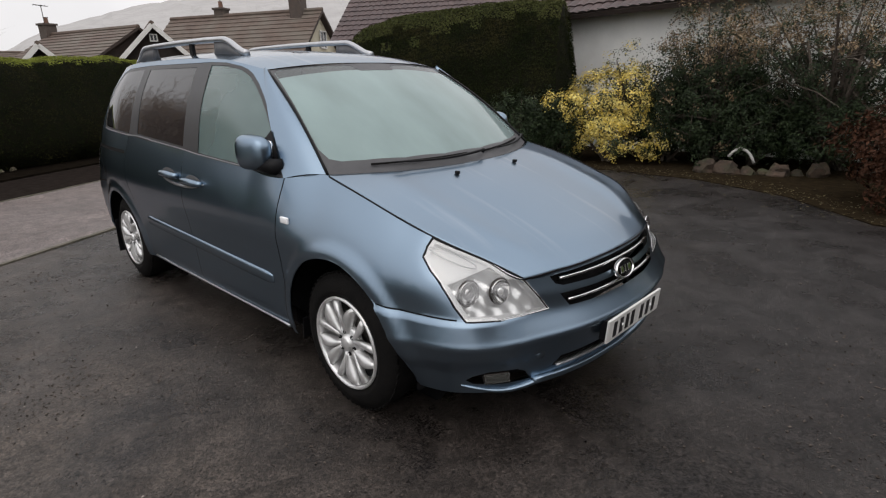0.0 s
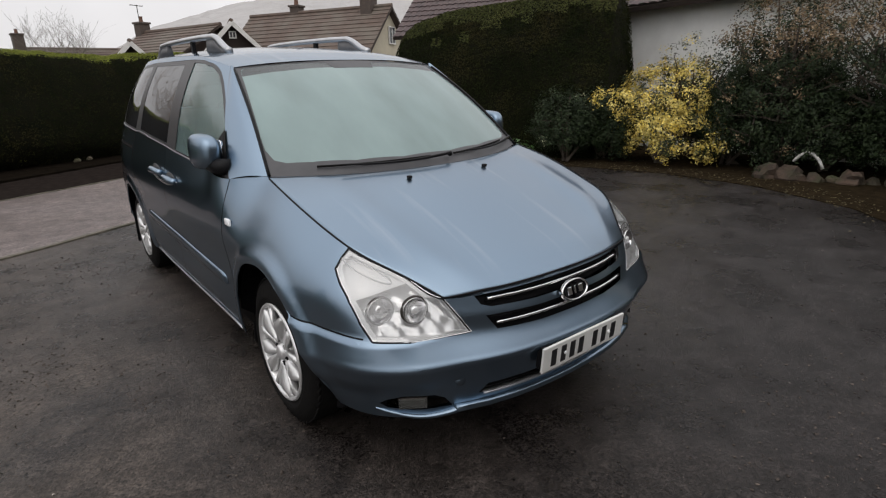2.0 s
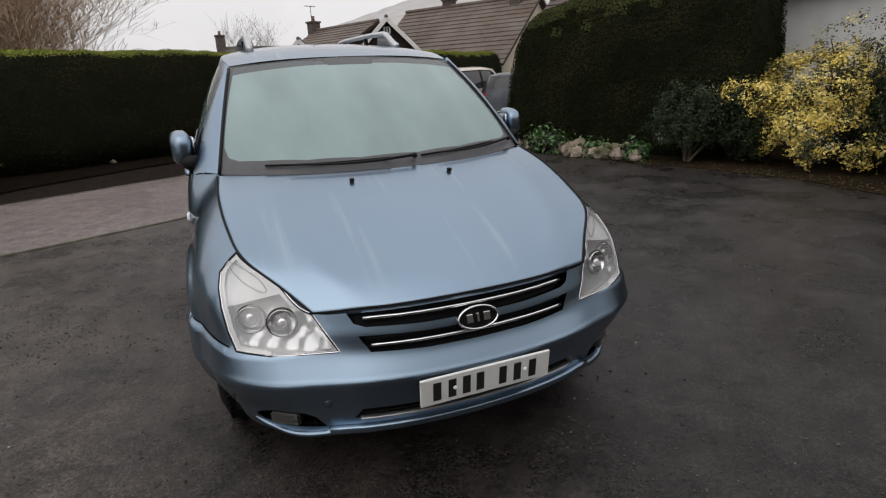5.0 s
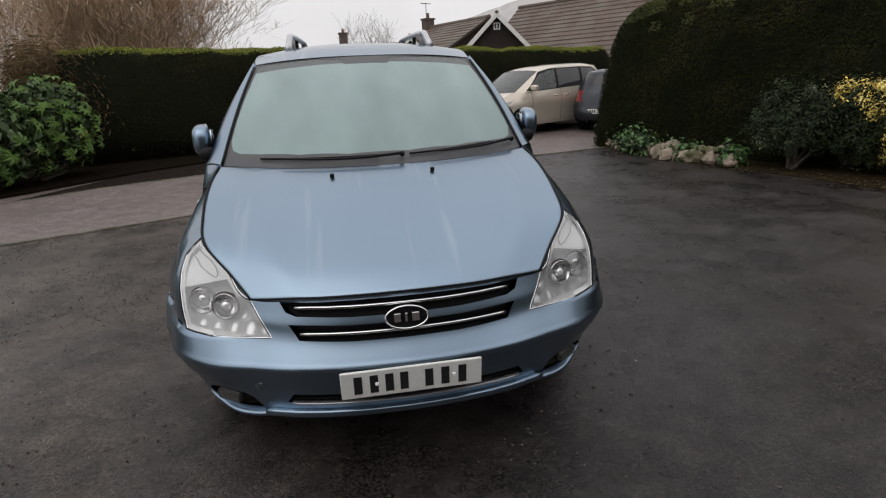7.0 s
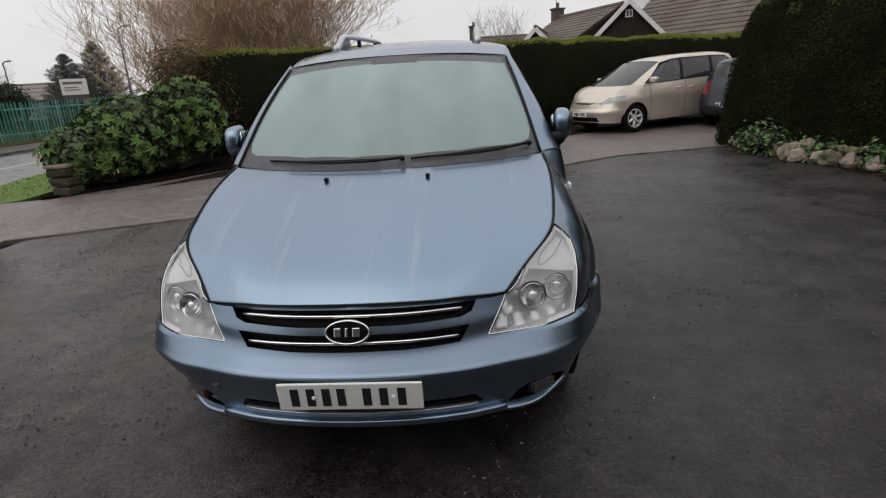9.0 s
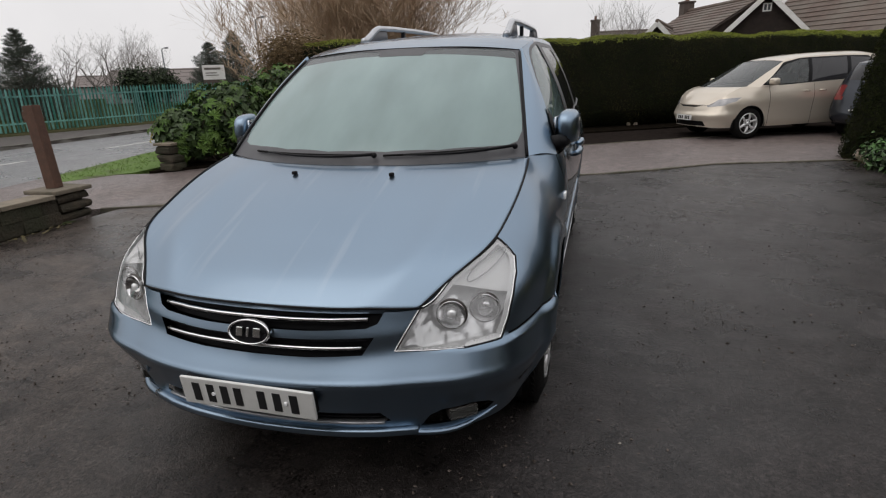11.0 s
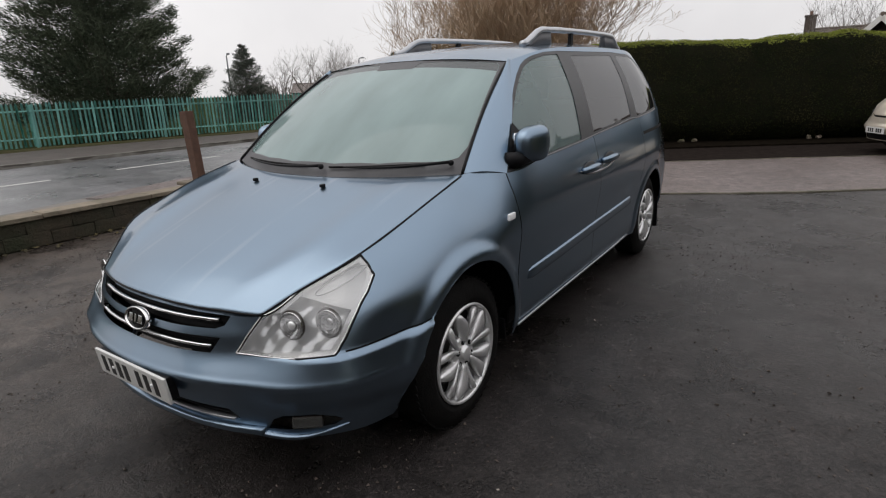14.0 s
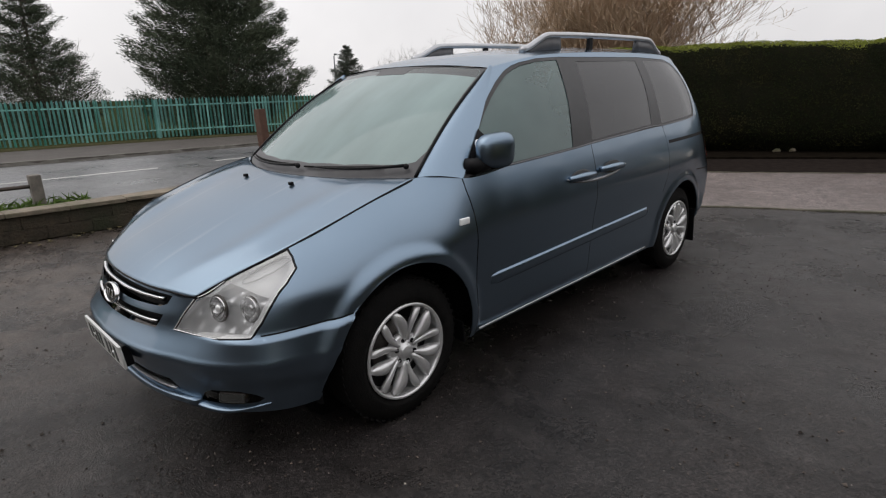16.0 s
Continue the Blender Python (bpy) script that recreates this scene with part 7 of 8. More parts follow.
    rings = [[bm.verts.new((x, r * math.cos(2 * math.pi * q / 36), r * math.sin(2 * math.pi * q / 36))) for q in range(36)] for x, r in prof]
    for ra, rb2 in zip(rings, rings[1:]):
        for q in range(36):
            bm.faces.new((ra[q], ra[(q + 1) % 36], rb2[(q + 1) % 36], rb2[q]))
    part("hub_cap", bm, rim_mat, root, "silver hub cap", True)
    for q in range(6):
        a = 2 * math.pi * (q + 0.5) / 6
        bm = bmesh.new()
        bmesh.ops.create_cone(bm, cap_ends=True, segments=10, radius1=0.0115, radius2=0.0105, depth=0.01, matrix=pose(-0.017, 0.056 * math.cos(a), 0.056 * math.sin(a), 0, 90))
        part("wheel_nut", bm, black_trim, root)
    return root


for s in (1, -1):
    wheel(carrier, (s * 0.942, FA, AXLE_Z), s, 12)
    wheel(carrier, (s * 0.938, RA, AXLE_Z), s, 47)

# ---- other vehicles, from the same family of curves ----
def other_car(name, m, scale, paint, label, forward=0.0, rails=False, rim_mat=None, glass=None):
    """A second car: the same spline surfaces, coarser and scaled, with the windscreen brought forward."""
    root = empty(name, m)
    tagged(root, label, "car")
    sc = np.array(scale)

    def push(g):
        g = g.copy()
        k = np.clip(1 - (g[..., 1] - 0.1) / 1.0, 0, 1) * np.clip((g[..., 1] + 0.9) / 0.9, 0, 1) * np.clip(1 - (g[..., 2] - 1.1) / 0.53, 0, 1)
        g[..., 1] -= forward * k * np.clip((g[..., 2] - 0.7) / 0.3, 0, 1)
        return g * sc

    low = push(net([SILL, LOW, BULGE, LEDGE, WAIST, EDGE], 0.05, 0.045))
    up = push(net([BELT, MIDL, TOP], 0.06, 0.06))
    fa, ra, az = FA * sc[1], RA * sc[1], 0.33
    bm = bmesh.new()
    both(bm, low)
    bmesh.ops.recalc_face_normals(bm, faces=bm.faces[:])
    if sum(f.normal.y for f in bm.faces if f.calc_center_median().y < -0.5) > 0:
        bmesh.ops.reverse_faces(bm, faces=bm.faces[:])
    bm.faces.layers.int.new("tag")
    for s in (1, -1):
        side = lambda f, s=s: f.calc_center_median().x * s > 0.45
        nose = lambda f, s=s: f.calc_center_median().x * s > 0 and f.calc_center_median().y < -0.1
        for cy in (fa, ra):
            region(bm, ring_poly(cy, az, 0.37, 24), 0, side, 1)
        region(bm, [(s * a * sc[0], b * sc[2]) for a, b in ((0.93, 0.90), (0.70, 0.86), (0.50, 0.76), (0.55, 0.70), (0.86, 0.74), (0.935, 0.82))], 1, nose, 2)
        region(bm, [(y * sc[1], z * sc[2]) for y, z in ((3.45, 0.90), (3.50, 1.20), (4.0, 1.25), (4.1, 0.90))], 0, side, 3)
        for k, line in enumerate(([(0.40, 1.12), (0.45, 0.72), (0.468, 0.25)], [(1.575, 1.19), (1.585, 0.26)], [(2.63, 1.23), (2.62, 0.72)])):
            region(bm, ribbon([(a * sc[1], b * sc[2]) for a, b in line], 0.010), 0, side, 40 + k)
    mid_f = lambda f: f.calc_center_median().y < -0.5
    region(bm, [(-0.55 * sc[0], 0.29 * sc[2]), (0.55 * sc[0], 0.29 * sc[2]), (0.50 * sc[0], 0.40 * sc[2]), (-0.50 * sc[0], 0.40 * sc[2])], 1, mid_f, 5)
    region(bm, [(-0.25 * sc[0], 0.70 * sc[2]), (0.25 * sc[0], 0.70 * sc[2]), (0.42 * sc[0], 0.735 * sc[2]), (-0.42 * sc[0], 0.735 * sc[2])], 1, mid_f, 5)
    lay = bm.faces.layers.int.get("tag")
    bmesh.ops.delete(bm, geom=[f for f in bm.faces if f[lay] == 1], context="FACES")
    bm.verts.index_update()
    bm.faces.index_update()
    sp = []
    for s in (1, -1):
        sp += [("headlight", lambda f, t, s=s: t == 2 and cen(f).x * s > 0, dull_lamp, -0.002, "clear headlight"), ("tail_lamp", lambda f, t, s=s: t == 3 and cen(f).x * s > 0, red_lamp, -0.004, "red and amber tail lamp")]
    sp += [("grille", lambda f, t: t == 5, black_trim, 0.02, "black intake"), *[("panel_gap", lambda f, t, k=k, s=s: t == 40 + k and cen(f).x * s > 0, black_trim, 0.006, "") for k in range(3) for s in (1, -1)], ("body", lambda f, t: True, paint, 0, "")]
    split(bm, sp, root)
    bm = bmesh.new()
    both(bm, up)
    bmesh.ops.recalc_face_normals(bm, faces=bm.faces[:])
    if sum(f.normal.x * f.calc_center_median().x for f in bm.faces) < 0:
        bmesh.ops.reverse_faces(bm, faces=bm.faces[:])
    bm.faces.layers.int.new("tag")
    fw = forward
    for s in (1, -1):
        on = lambda f, s=s: f.calc_center_median().x * s > 0.38 and f.calc_center_median().y < 3.5 * sc[1]
        for tag, poly in ((1, [(0.42 - fw, 1.14), (0.60 - fw * 0.7, 1.33), (0.98 - fw * 0.2, 1.605), (1.30, 1.678), (1.55, 1.692), (2.65, 1.715), (3.20, 1.70), (3.36, 1.60), (3.40, 1.45), (3.31, 1.245), (2.62, 1.20), (1.5, 1.15), (0.8, 1.125)]),
                          (2, [(0.60 - fw * 0.8, 1.20), (1.0 - fw * 0.25, 1.555), (1.30, 1.648), (1.52, 1.660), (1.42, 1.18), (0.60 - fw * 0.8, 1.145)]),
                          (3, [(1.62, 1.665), (2.58, 1.688), (2.465, 1.236), (1.52, 1.19)]),
                          (3, [(2.68, 1.690), (3.24, 1.662), (3.365, 1.45), (3.29, 1.270), (2.57, 1.232)])):
            region(bm, [(a * sc[1], b * sc[2]) for a, b in poly], 0, on, tag)
    region(bm, [(-0.56 * sc[0], 1.34 * sc[2]), (0.56 * sc[0], 1.34 * sc[2]), (0.50 * sc[0], 1.67 * sc[2]), (-0.50 * sc[0], 1.67 * sc[2])], 1, lambda f: f.calc_center_median().y > 3.3 * sc[1], 3)
    bm.verts.index_update()
    bm.faces.index_update()
    sp = []
    for s in (1, -1):
        sp += [("front_door_glass", lambda f, t, s=s: t == 2 and cen(f).x * s > 0, car_glass, 0.004, "grey tinted glass"), *[("rear_side_glass", lambda f, t, s=s, k=k: t == 3 and cen(f).x * s > 0.05 and cen(f).y < 3.4 * sc[1] and (cen(f).y > 2.6 * sc[1]) == k, dark_glass, 0.004, "dark privacy glass") for k in (False, True)]]
    sp += [("window_frame", lambda f, t: t == 1, black_trim, 0.002, "black window frame"), ("rear_glass", lambda f, t: t == 3, dark_glass, 0.003, "dark rear glass"), ("upper_body", lambda f, t: True, paint, 0, "")]
    split(bm, sp, root)
    for nm, g, mt in (("bonnet", hood_grid[np.ix_(list(range(0, 60, 4)) + [59], list(range(0, 40, 4)) + [39])], paint), ("roof", roof_grid[np.ix_(list(range(0, 70, 5)) + [69], list(range(0, 30, 4)) + [29])], paint), ("windscreen", ws_grid[np.ix_(list(range(0, 36, 4)) + [35], list(range(0, 40, 4)) + [39])], car_glass)):
        bm = bmesh.new()
        g = push(g)
        both(bm, g)
        bmesh.ops.recalc_face_normals(bm, faces=bm.faces[:])
        if sum(f.normal.z for f in bm.faces) < 0:
            bmesh.ops.reverse_faces(bm, faces=bm.faces[:])
        part(nm, bm, mt, root, "", True)
    wsg = push(ws_grid[np.ix_(list(range(0, 36, 4)) + [35], list(range(0, 40, 4)) + [39])])
    for s in (1, -1):
        a, b = wsg[-1], up[0]
        tv = np.linspace(0, 1, 14)
        ia = np.stack([np.interp(tv, np.linspace(0, 1, len(a)), a[:, k]) for k in range(3)], 1)
        ib = np.stack([np.interp(tv, np.linspace(0, 1, len(b)), b[:, k]) for k in range(3)], 1)
        bm = bmesh.new()
        patch(bm, np.stack([ia * (1 - q) + ib * q for q in np.linspace(0, 1, 4)], 1) * [s, 1, 1])
        bmesh.ops.recalc_face_normals(bm, faces=bm.faces[:])
        part("front_pillar", bm, paint, root, "", True)
        bm = bmesh.new()
        box(bm, (s * 1.03 * sc[0], 0.42, 1.17), (0.2, 0.13, 0.14), 0, 0.045)
        part("door_mirror", bm, paint, root, "", True)
        for y in (1.36, 1.80):
            bm = bmesh.new()
            tube(bm, [(s * 0.975 * sc[0], (y - 0.09) * sc[1], 0.99 * sc[2]), (s * 1.0 * sc[0], y * sc[1], 0.995 * sc[2]), (s * 0.975 * sc[0], (y + 0.09) * sc[1], 0.99 * sc[2])], 0.015, 8)
            part("door_handle", bm, paint, root, "", True)
        for cy in (fa, ra):
            bm = bmesh.new()
            prev = None
            for k in range(17):
                a = math.pi * (k / 16 * 1.16 - 0.08)
                ring = [bm.verts.new((s * x * sc[0], cy + 0.385 * math.cos(a), az + 0.385 * math.sin(a))) for x in (0.6, 0.955)]
                if prev:
                    bm.faces.new((prev[0], prev[1], ring[1], ring[0]))
                prev = ring
            part("arch_liner", bm, black_trim, root, "", True)
            wheel(root, (s * 0.945 * sc[0], cy, az), s, 20, 0.325, 0.215, 6, rim_mat, 0.2)
    bm = bmesh.new()
    box(bm, (0, 1.5 * sc[1], 0.42), (1.1 * sc[0], 4.1 * sc[1], 0.3), 0, 0.03)
    box(bm, (0, 1.75 * sc[1], 0.66), (1.78 * sc[0], 1.5 * sc[1], 0.6), 0, 0.03)
    part("underbody", bm, black_trim, root)
    for yy, zz, sg in ((-1.012 * sc[1], 0.47 * sc[2], -1), (4.09 * sc[1], 0.62 * sc[2], 1)):
        bm = bmesh.new()
        box(bm, (0, yy, zz), (0.52, 0.014, 0.11), 0, 0.003)
        p2 = part("number_plate", bm, plate_white, root, "white number plate with dark bars")
        for x in (-0.17, -0.11, -0.05, 0.06, 0.12, 0.18):
            bm = bmesh.new()
            box(bm, (x, yy + sg * 0.008, zz), (0.04, 0.002, 0.07))
            part("bar", bm, plate_black, p2)
    for sx in (-0.36, 0.36):
        bm = bmesh.new()
        box(bm, (sx, 1.2, 0.95), (0.46, 0.16, 0.75), 0, 0.06, -12)
        part("seat", bm, seat_cloth, root)
    return root


dull_lamp = mat("dull_lamp", (0.42, 0.42, 0.42), (0.30, 0.30, 0.31), 12, 0.2, 0.3)
car_glass = clear_cover("tinted_car_glass", (0.45, 0.5, 0.5), 1.5, 0.25, (0.2, 0.22, 0.22))
champagne = car_paint("champagne_paint", (0.56, 0.50, 0.42), (0.64, 0.58, 0.49), 0.45, 0.32)
navy = car_paint("dark_grey_paint", (0.030, 0.034, 0.042), (0.045, 0.05, 0.06), 0.6, 0.3)
other_car("parked_minivan", pose(3.79, 11.53, -0.004, 0, 0, -62.9), (0.92, 0.94, 0.965), champagne, "champagne silver minivan parked beside the hedge", 0.32)
other_car("parked_hatchback", pose(8.75, 12.85, -0.004, 0, 0, 131.3), (0.88, 0.85, 0.86), navy, "dark grey hatchback half hidden behind the domed hedge")

# ---- large-leaved shrub at the corner ----
PALM = []
for k in range(3):
    bm = bmesh.new()
    c0 = bm.verts.new((0, 0, 0))
    for q in range(7):
        a = math.radians(-115 + 38.3 * q)
        r = 0.125 - 0.028 * abs(q - 3) / 3
        d, p = Vector((math.cos(a), math.sin(a), 0)), Vector((-math.sin(a), math.cos(a), 0))
        dz = -0.018 - 0.01 * (k + abs(q - 3)) / 3
        m1, m2 = bm.verts.new(d * r * 0.55 + p * r * 0.20 + Vector((0, 0, 0.012))), bm.verts.new(d * r * 0.55 - p * r * 0.20 + Vector((0, 0, 0.012)))
        mc, tip = bm.verts.new(d * r * 0.55 + Vector((0, 0, -0.004))), bm.verts.new(d * r + Vector((0, 0, dz)))
        for f in ((c0, m2, mc), (c0, mc, m1), (m1, mc, tip), (mc, m2, tip)):
            bm.faces.new(f)
    me = bpy.data.meshes.new("leaf")
    bm.to_mesh(me)
    bm.free()
    PALM.append(me)
fats = mat("palm_leaf_green", (0.052, 0.105, 0.022), (0.095, 0.155, 0.034), 3.0, 0.5, spec=0.2, objrand=0.35)
for me in PALM:
    me.materials.append(fats)
old_leaf = PALM[0].copy()
old_leaf.materials[0] = mat("palm_leaf_yellow", (0.42, 0.36, 0.08), (0.30, 0.24, 0.06), 6.0, 0.6, spec=0.2)
corner_shrub = empty("corner_shrub", pose(-5.7, 7.4, 0.04))
tagged(corner_shrub, "dense shrub of large glossy palmate green leaves", "shrub")
rnd = random.Random(77)
bm = bmesh.new()
inner_c, inner_n = [], []
for mx0, my0, rr, hh, nn in ((-0.62, -1.0, 0.62, 1.08, 72), (-0.2, -0.15, 0.92, 1.55, 112), (0.32, 0.85, 0.80, 1.80, 112)):
    for i in range(nn):
        a, b = rnd.uniform(0, 2 * math.pi), math.acos(rnd.uniform(-0.8, 1.0))
        d = Vector((math.cos(a) * math.sin(b), math.sin(a) * math.sin(b), math.cos(b)))
        rad = rnd.uniform(0.88, 1.08)
        p = Vector((mx0 + d.x * rr * rad, my0 + d.y * rr * rad, hh * 0.5 + d.z * hh * 0.5 * rad))
        o = new("leaf", old_leaf if d.z < 0.1 and i % 17 == 3 else PALM[rnd.randrange(3)])
        o.parent = corner_shrub
        z = (d + Vector((rnd.gauss(0, 0.2), rnd.gauss(0, 0.2), 0.42))).normalized()
        o.matrix_local = Matrix.Translation(p) @ z.to_track_quat("Z", "Y").to_matrix().to_4x4() @ pose(0, 0, 0, 0, 0, rnd.uniform(0, 360)) @ Matrix.Scale(rnd.uniform(0.95, 1.6), 4)
        if i % 3 == 0:
            tube(bm, [(mx0 * 0.6, my0 * 0.6, 0), (mx0 + d.x * rr * 0.4, my0 + d.y * rr * 0.4, p.z * 0.5), p], [0.02, 0.014, 0.006], 5, False)
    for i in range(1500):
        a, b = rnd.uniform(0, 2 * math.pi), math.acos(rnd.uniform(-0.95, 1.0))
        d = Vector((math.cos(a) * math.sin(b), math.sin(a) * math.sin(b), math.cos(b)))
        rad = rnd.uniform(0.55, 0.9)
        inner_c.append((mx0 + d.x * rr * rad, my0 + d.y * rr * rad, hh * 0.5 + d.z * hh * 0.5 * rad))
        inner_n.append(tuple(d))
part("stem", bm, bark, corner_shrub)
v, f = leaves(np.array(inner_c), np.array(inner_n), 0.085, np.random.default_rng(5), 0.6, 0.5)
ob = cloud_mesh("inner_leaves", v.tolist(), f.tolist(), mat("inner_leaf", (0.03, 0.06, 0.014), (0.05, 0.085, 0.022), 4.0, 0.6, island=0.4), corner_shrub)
ob["kind"] = "stuff"

# low plants among the stones
for i, (x, y, r) in enumerate(((5.2, 7.05, 0.27), (5.2, 6.6, 0.25), (5.16, 6.85, 0.28), (5.5, 5.75, 0.13), (5.75, 4.95, 0.16))):
    shrub("rockery_plant", (x, y, 0.03), (r, r, r * 0.55), "low leafy green plant among rockery stones", 60 + i, 46, [(dark_leaf, None), (fatsia_leaf, lambda q, p: 0.65)], 0.05, 9, 3, hollow=0.3, aspect=0.5)

# white hoop in the bed
bm = bmesh.new()
tube(bm, [(7.0 + 0.03 * k / 12, 0.78 - 0.36 * k / 12 , 0.17 + 0.21 * math.sin(math.pi * (0.08 + 0.92 * k / 12)) ** 0.7) for k in range(13)], 0.022, 8)
tagged(link("white_hoop", bm, white_paint, smooth=True), "curved white plastic hoop standing among stones", "hoop")

# fallen leaves and grit
rng = np.random.default_rng(9)
def scatter(name, pts, size, material, label, flat=0.25):
    v, f = leaves(pts, np.tile([0, 0, 1.0], (len(pts), 1)), size, rng, 0.7, flat)
    return tagged(cloud_mesh(name, v.tolist(), f.tolist(), material), label, "litter", "", "stuff")
t = rng.uniform(0, 1, 1500)
bx, by = np.interp(t * 7, range(8), [p[0] for p in BED[:8]]), np.interp(t * 7, range(8), [p[1] for p in BED[:8]])
off = rng.normal(0.1, 0.30, 1500) * rng.uniform(0.3, 1.6, 1500)
scatter("fallen_leaves", np.stack([bx - off + 0.1, by + rng.normal(0, 0.3, 1500), np.full(1500, 0.020)], 1), 0.014, mat("litter_leaf", (0.10, 0.085, 0.035), (0.06, 0.045, 0.02), 30, 0.8, island=0.5), "scattered fallen leaves along the bed edge")
scatter("wall_litter", np.stack([-4.72 + np.abs(rng.normal(0, 0.12, 260)), rng.uniform(-6, 2.3, 260), np.full(260, 0.012)], 1), 0.03, mat("litter_leaf", (0.1, 0.1, 0.05), (0.1, 0.1, 0.05)), "moss and leaf litter along the low wall foot")
for k, (x, y) in enumerate(((-0.6, 12.2), (-0.35, 12.4), (1.9, 13.65), (2.1, 13.8), (-3.0, 11.1))):
    rock(x, y, 0.06, 0.04)


def gravel(name, n, low, high, material, label, lean):
    """Loose stones on the tarmac: small uneven octahedra, thicker towards the worn side and in drifts."""
    x, y = rng.uniform(-4.6, 4.6, n * 4), rng.uniform(-4.2, 5.0, n * 4)
    drift = np.array([noise.noise(Vector((a * 0.8, b * 0.8, 3.0))) + 0.5 * noise.noise(Vector((a * 3.0, b * 3.0, 8.0))) for a, b in zip(x, y)])
    odds = np.clip(0.25 + drift * 1.3, 0.02, 1) * np.clip(0.5 - lean * x / 4.6, 0.06, 1)
    keep = (rng.random(n * 4) < odds) & (y < 5.0 + 0.45 * x)
    x, y = x[keep][:n], y[keep][:n]
    k = len(x)
    r = low * (high / low) ** (rng.random(k) ** 2.2)
    unit = np.array([(1, 0, 0), (0, 1, 0), (-1, 0, 0), (0, -1, 0), (0, 0, 1), (0, 0, -1)], float)
    v = unit[None] * (1 + rng.uniform(-0.4, 0.4, (k, 6, 3))) + rng.normal(0, 0.25, (k, 6, 3))
    v = v * r[:, None, None] * [1, 1, 0.7] + np.stack([x, y, r * 0.45], 1)[:, None]
    tri = np.array([(0, 1, 4), (1, 2, 4), (2, 3, 4), (3, 0, 4), (1, 0, 5), (2, 1, 5), (3, 2, 5), (0, 3, 5)])
    f = (np.arange(k)[:, None, None] * 6 + tri).reshape(-1, 3)
    return tagged(cloud_mesh(name, v.reshape(-1, 3).tolist(), f.tolist(), material), label, "gravel", "", "stuff")


gravel("gravel", 26000, 0.003, 0.0085, mat("dark_gravel", (0.105, 0.084, 0.070), (0.045, 0.038, 0.034), 60, 0.75, spec=0.3, island=0.6), "loose dark brown grit strewn over worn tarmac", 0.5)
gravel("pale_grit", 900, 0.002, 0.0055, mat("pale_grit", (0.42, 0.39, 0.35), (0.24, 0.20, 0.17), 40, 0.8, island=0.5), "pale grit and tiny stones strewn over the tarmac", 0.35)

# grass blades on the verge
nb = 5000
gx, gy = rng.uniform(-9.1, -6.9, nb), rng.uniform(4.7, 20.0, nb)
keep = (gx > np.interp(gy, [4.5, 8, 13, 20], [-8.1, -8.85, -9.15, -8.3])) & (gx < np.interp(gy, [4.5, 5.6, 8, 14, 20], [-7.5, -6.95, -6.95, -7.4, -7.05]))
gp = np.stack([gx, gy, np.full(nb, 0.03)], 1)[keep]
v, f = leaves(gp, np.tile([0.6, 0.2, 0.2], (len(gp), 1)), 0.03, rng, 0.12, 0.6)
tagged(cloud_mesh("verge_grass", v.tolist(), f.tolist(), mat("grass_blade", (0.085, 0.165, 0.020), (0.13, 0.21, 0.032), 9, 0.7, spec=0.2, island=0.25)), "short green grass blades on the roadside verge", "grass", "", "stuff")

# ---- distance beyond the fence ----
sign = empty("billboard", pose(-23.3, 29.6, -0.14, 0, 0, 32))
tagged(sign, "white roadside sign board with dark and red bars", "sign")
bm = bmesh.new()
box(bm, (0.15, 0, 2.08), (1.35, 0.08, 1.33), 0, 0.01)
part("board", bm, white_paint, sign)
for x, z, w, h2, mt in ((0.10, 2.52, 1.0, 0.13, concrete), (0.0, 2.26, 0.7, 0.06, concrete), (0.05, 2.12, 0.8, 0.05, concrete), (0.15, 1.64, 1.35, 0.42, brick_mat)):
    bm = bmesh.new()
    box(bm, (x, -0.045, z), (w, 0.01, h2))
    part("bar", bm, mt, sign)
for x in (-0.4, 0.7):
    bm = bmesh.new()
    box(bm, (x, 0.05, 0.85), (0.09, 0.09, 1.72))
    part("leg", bm, dark_metal, sign)
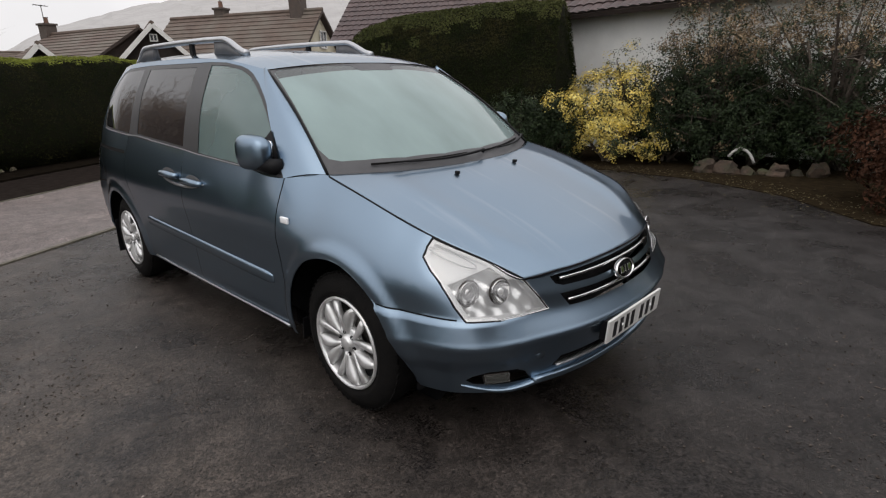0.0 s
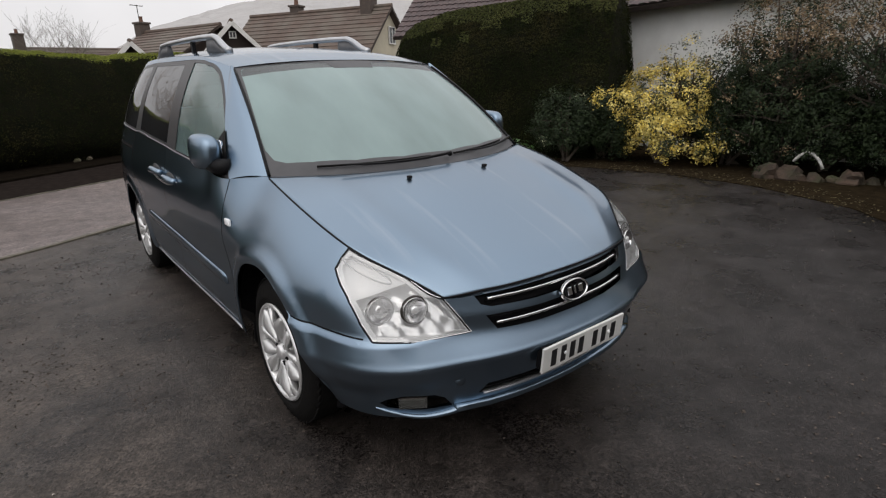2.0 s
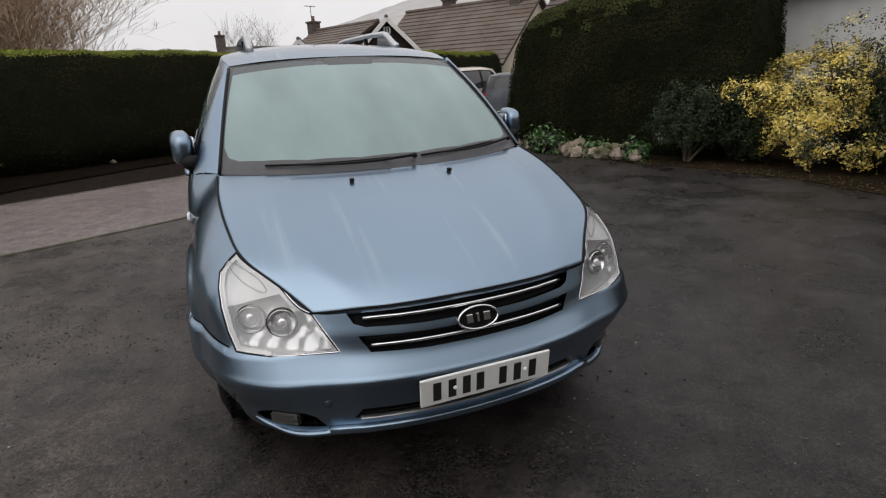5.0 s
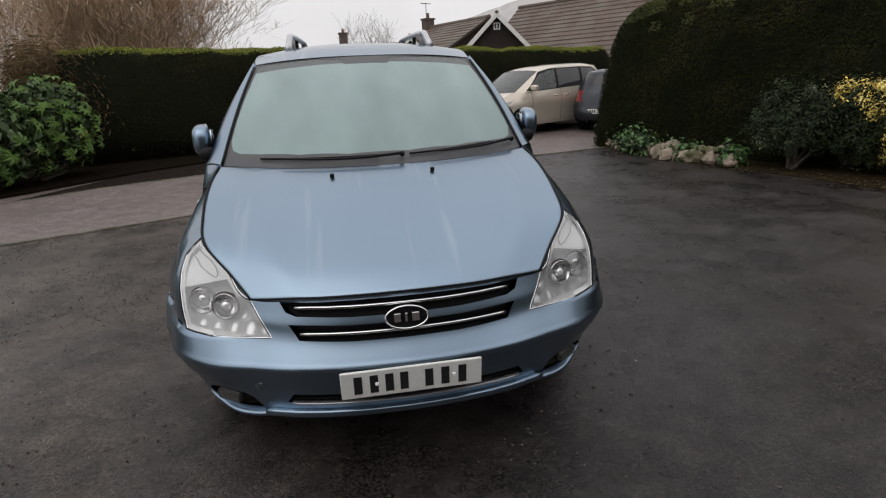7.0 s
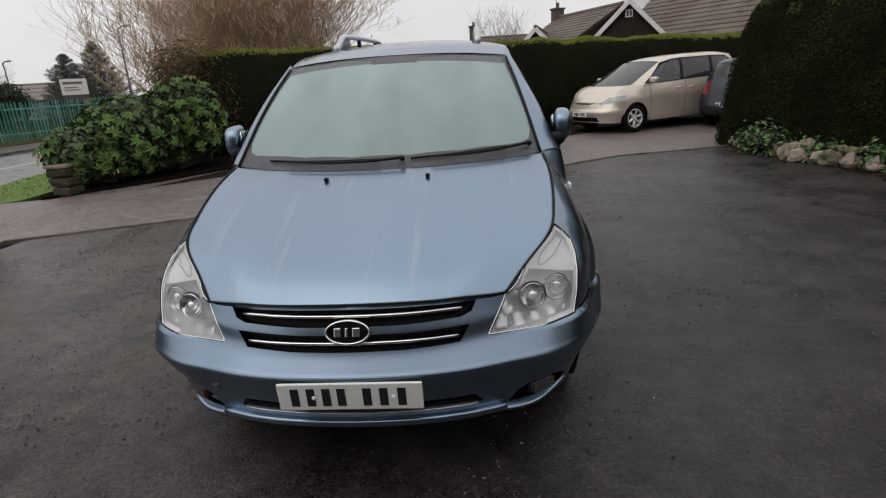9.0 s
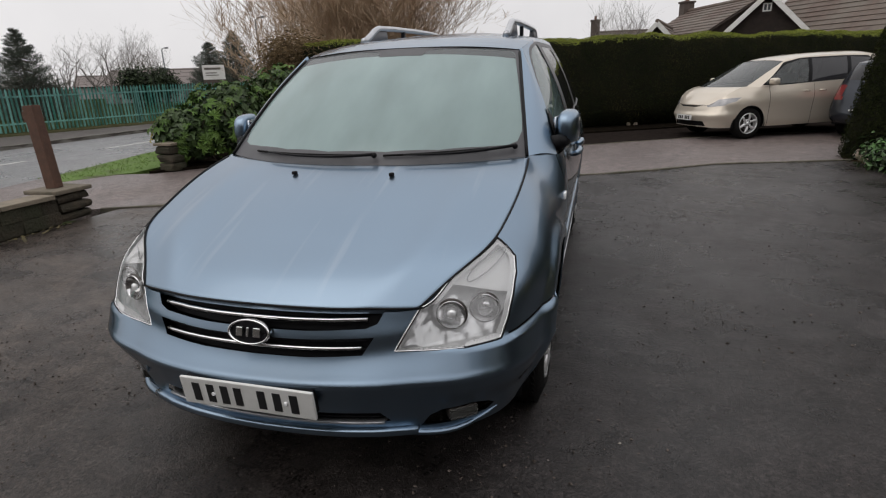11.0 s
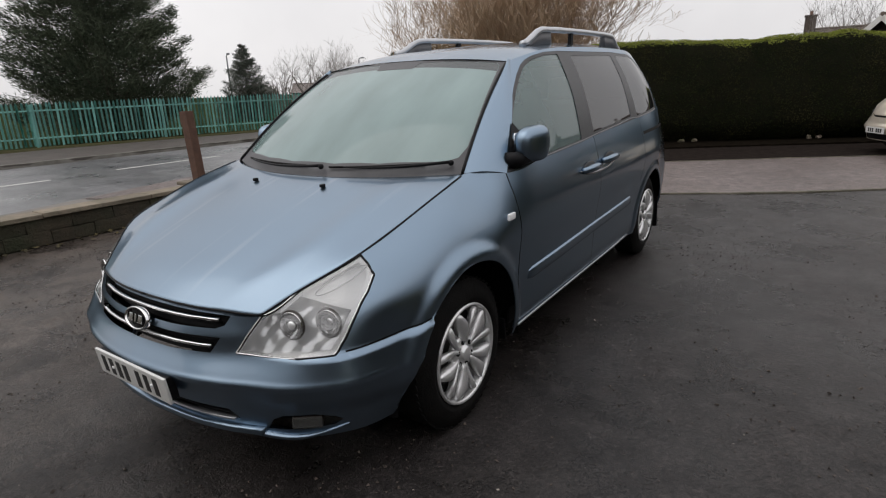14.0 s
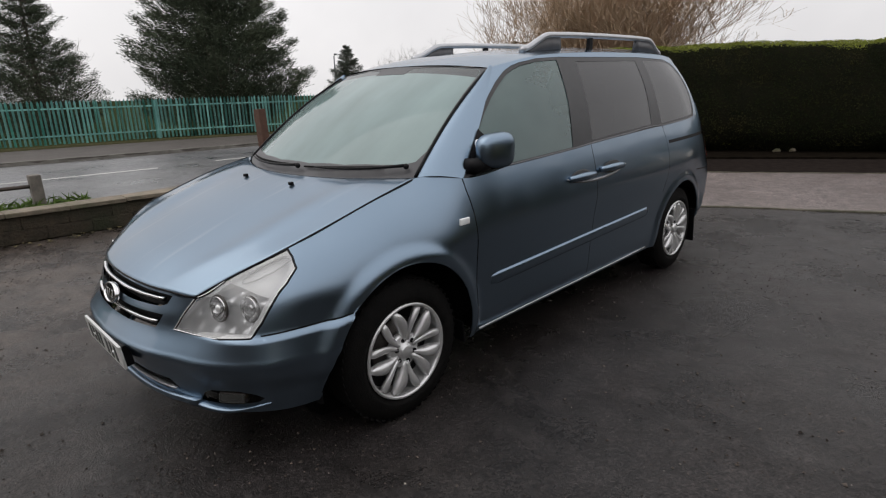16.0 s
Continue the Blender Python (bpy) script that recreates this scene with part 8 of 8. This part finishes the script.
lamp_grey = mat("galvanised", (0.25, 0.26, 0.27), (0.18, 0.19, 0.2), 5, 0.5, 0.5)
for x, y, h2 in ((-38.3, 42.7, 4.6), (-38.8, 27.4, 4.6), (-23.4, 35.5, 5.8)):
    sl = empty("street_lamp", pose(x, y, 0))
    tagged(sl, "thin grey street lamp column", "street lamp", "street lamps")
    bm = bmesh.new()
    tube(bm, [(0, 0, 0), (0, 0, h2 * 0.8), (0, 0, h2)], [0.09, 0.06, 0.05], 8)
    tube(bm, [(0, 0, h2 - 0.03), (0.5, -0.3, h2 + 0.1), (0.8, -0.45, h2 + 0.1)], 0.04, 6)
    part("column", bm, lamp_grey, sl)
    bm = bmesh.new()
    box(bm, (1.0, -0.55, h2 + 0.08), (0.5, 0.22, 0.13), -30, 0.04)
    part("lantern", bm, lamp_grey, sl)
# far walls and roofs are paled and greyed for haze
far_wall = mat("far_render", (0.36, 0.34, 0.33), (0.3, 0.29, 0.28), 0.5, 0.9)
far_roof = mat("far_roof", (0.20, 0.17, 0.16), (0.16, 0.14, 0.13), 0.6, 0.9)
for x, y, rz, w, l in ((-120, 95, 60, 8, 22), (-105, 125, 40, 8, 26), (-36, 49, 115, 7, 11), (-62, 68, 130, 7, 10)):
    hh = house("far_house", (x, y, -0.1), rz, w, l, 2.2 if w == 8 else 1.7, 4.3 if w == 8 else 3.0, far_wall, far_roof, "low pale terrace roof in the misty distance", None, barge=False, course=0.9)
for i, (x, y, h2, sp) in enumerate(((-30, 30.5, 2.6, 1.1), (-33, 36, 2.6, 1.2))):
    shrub("far_bush", (x, y, 0), (sp, sp, h2 / 2), "dark round evergreen bush behind the fence", 80 + i, 240, [(dark_leaf, None)], 0.13, 14, 4, hollow=0.3)
for i, (x, y, h2, sp) in enumerate(((-52, 44, 7.0, 3.4), (-56, 58, 8.5, 4), (-60, 30, 7.5, 4), (-48, 8, 7, 4), (3.0, 44.0, 8, 3.5), (-20, 55, 9, 5))):
    limb_tree("bare_tree", (x, y, 0), h2, sp, "bare grey winter tree in the misty distance", 90 + i, twig_grey, 5, 5, 0.12)
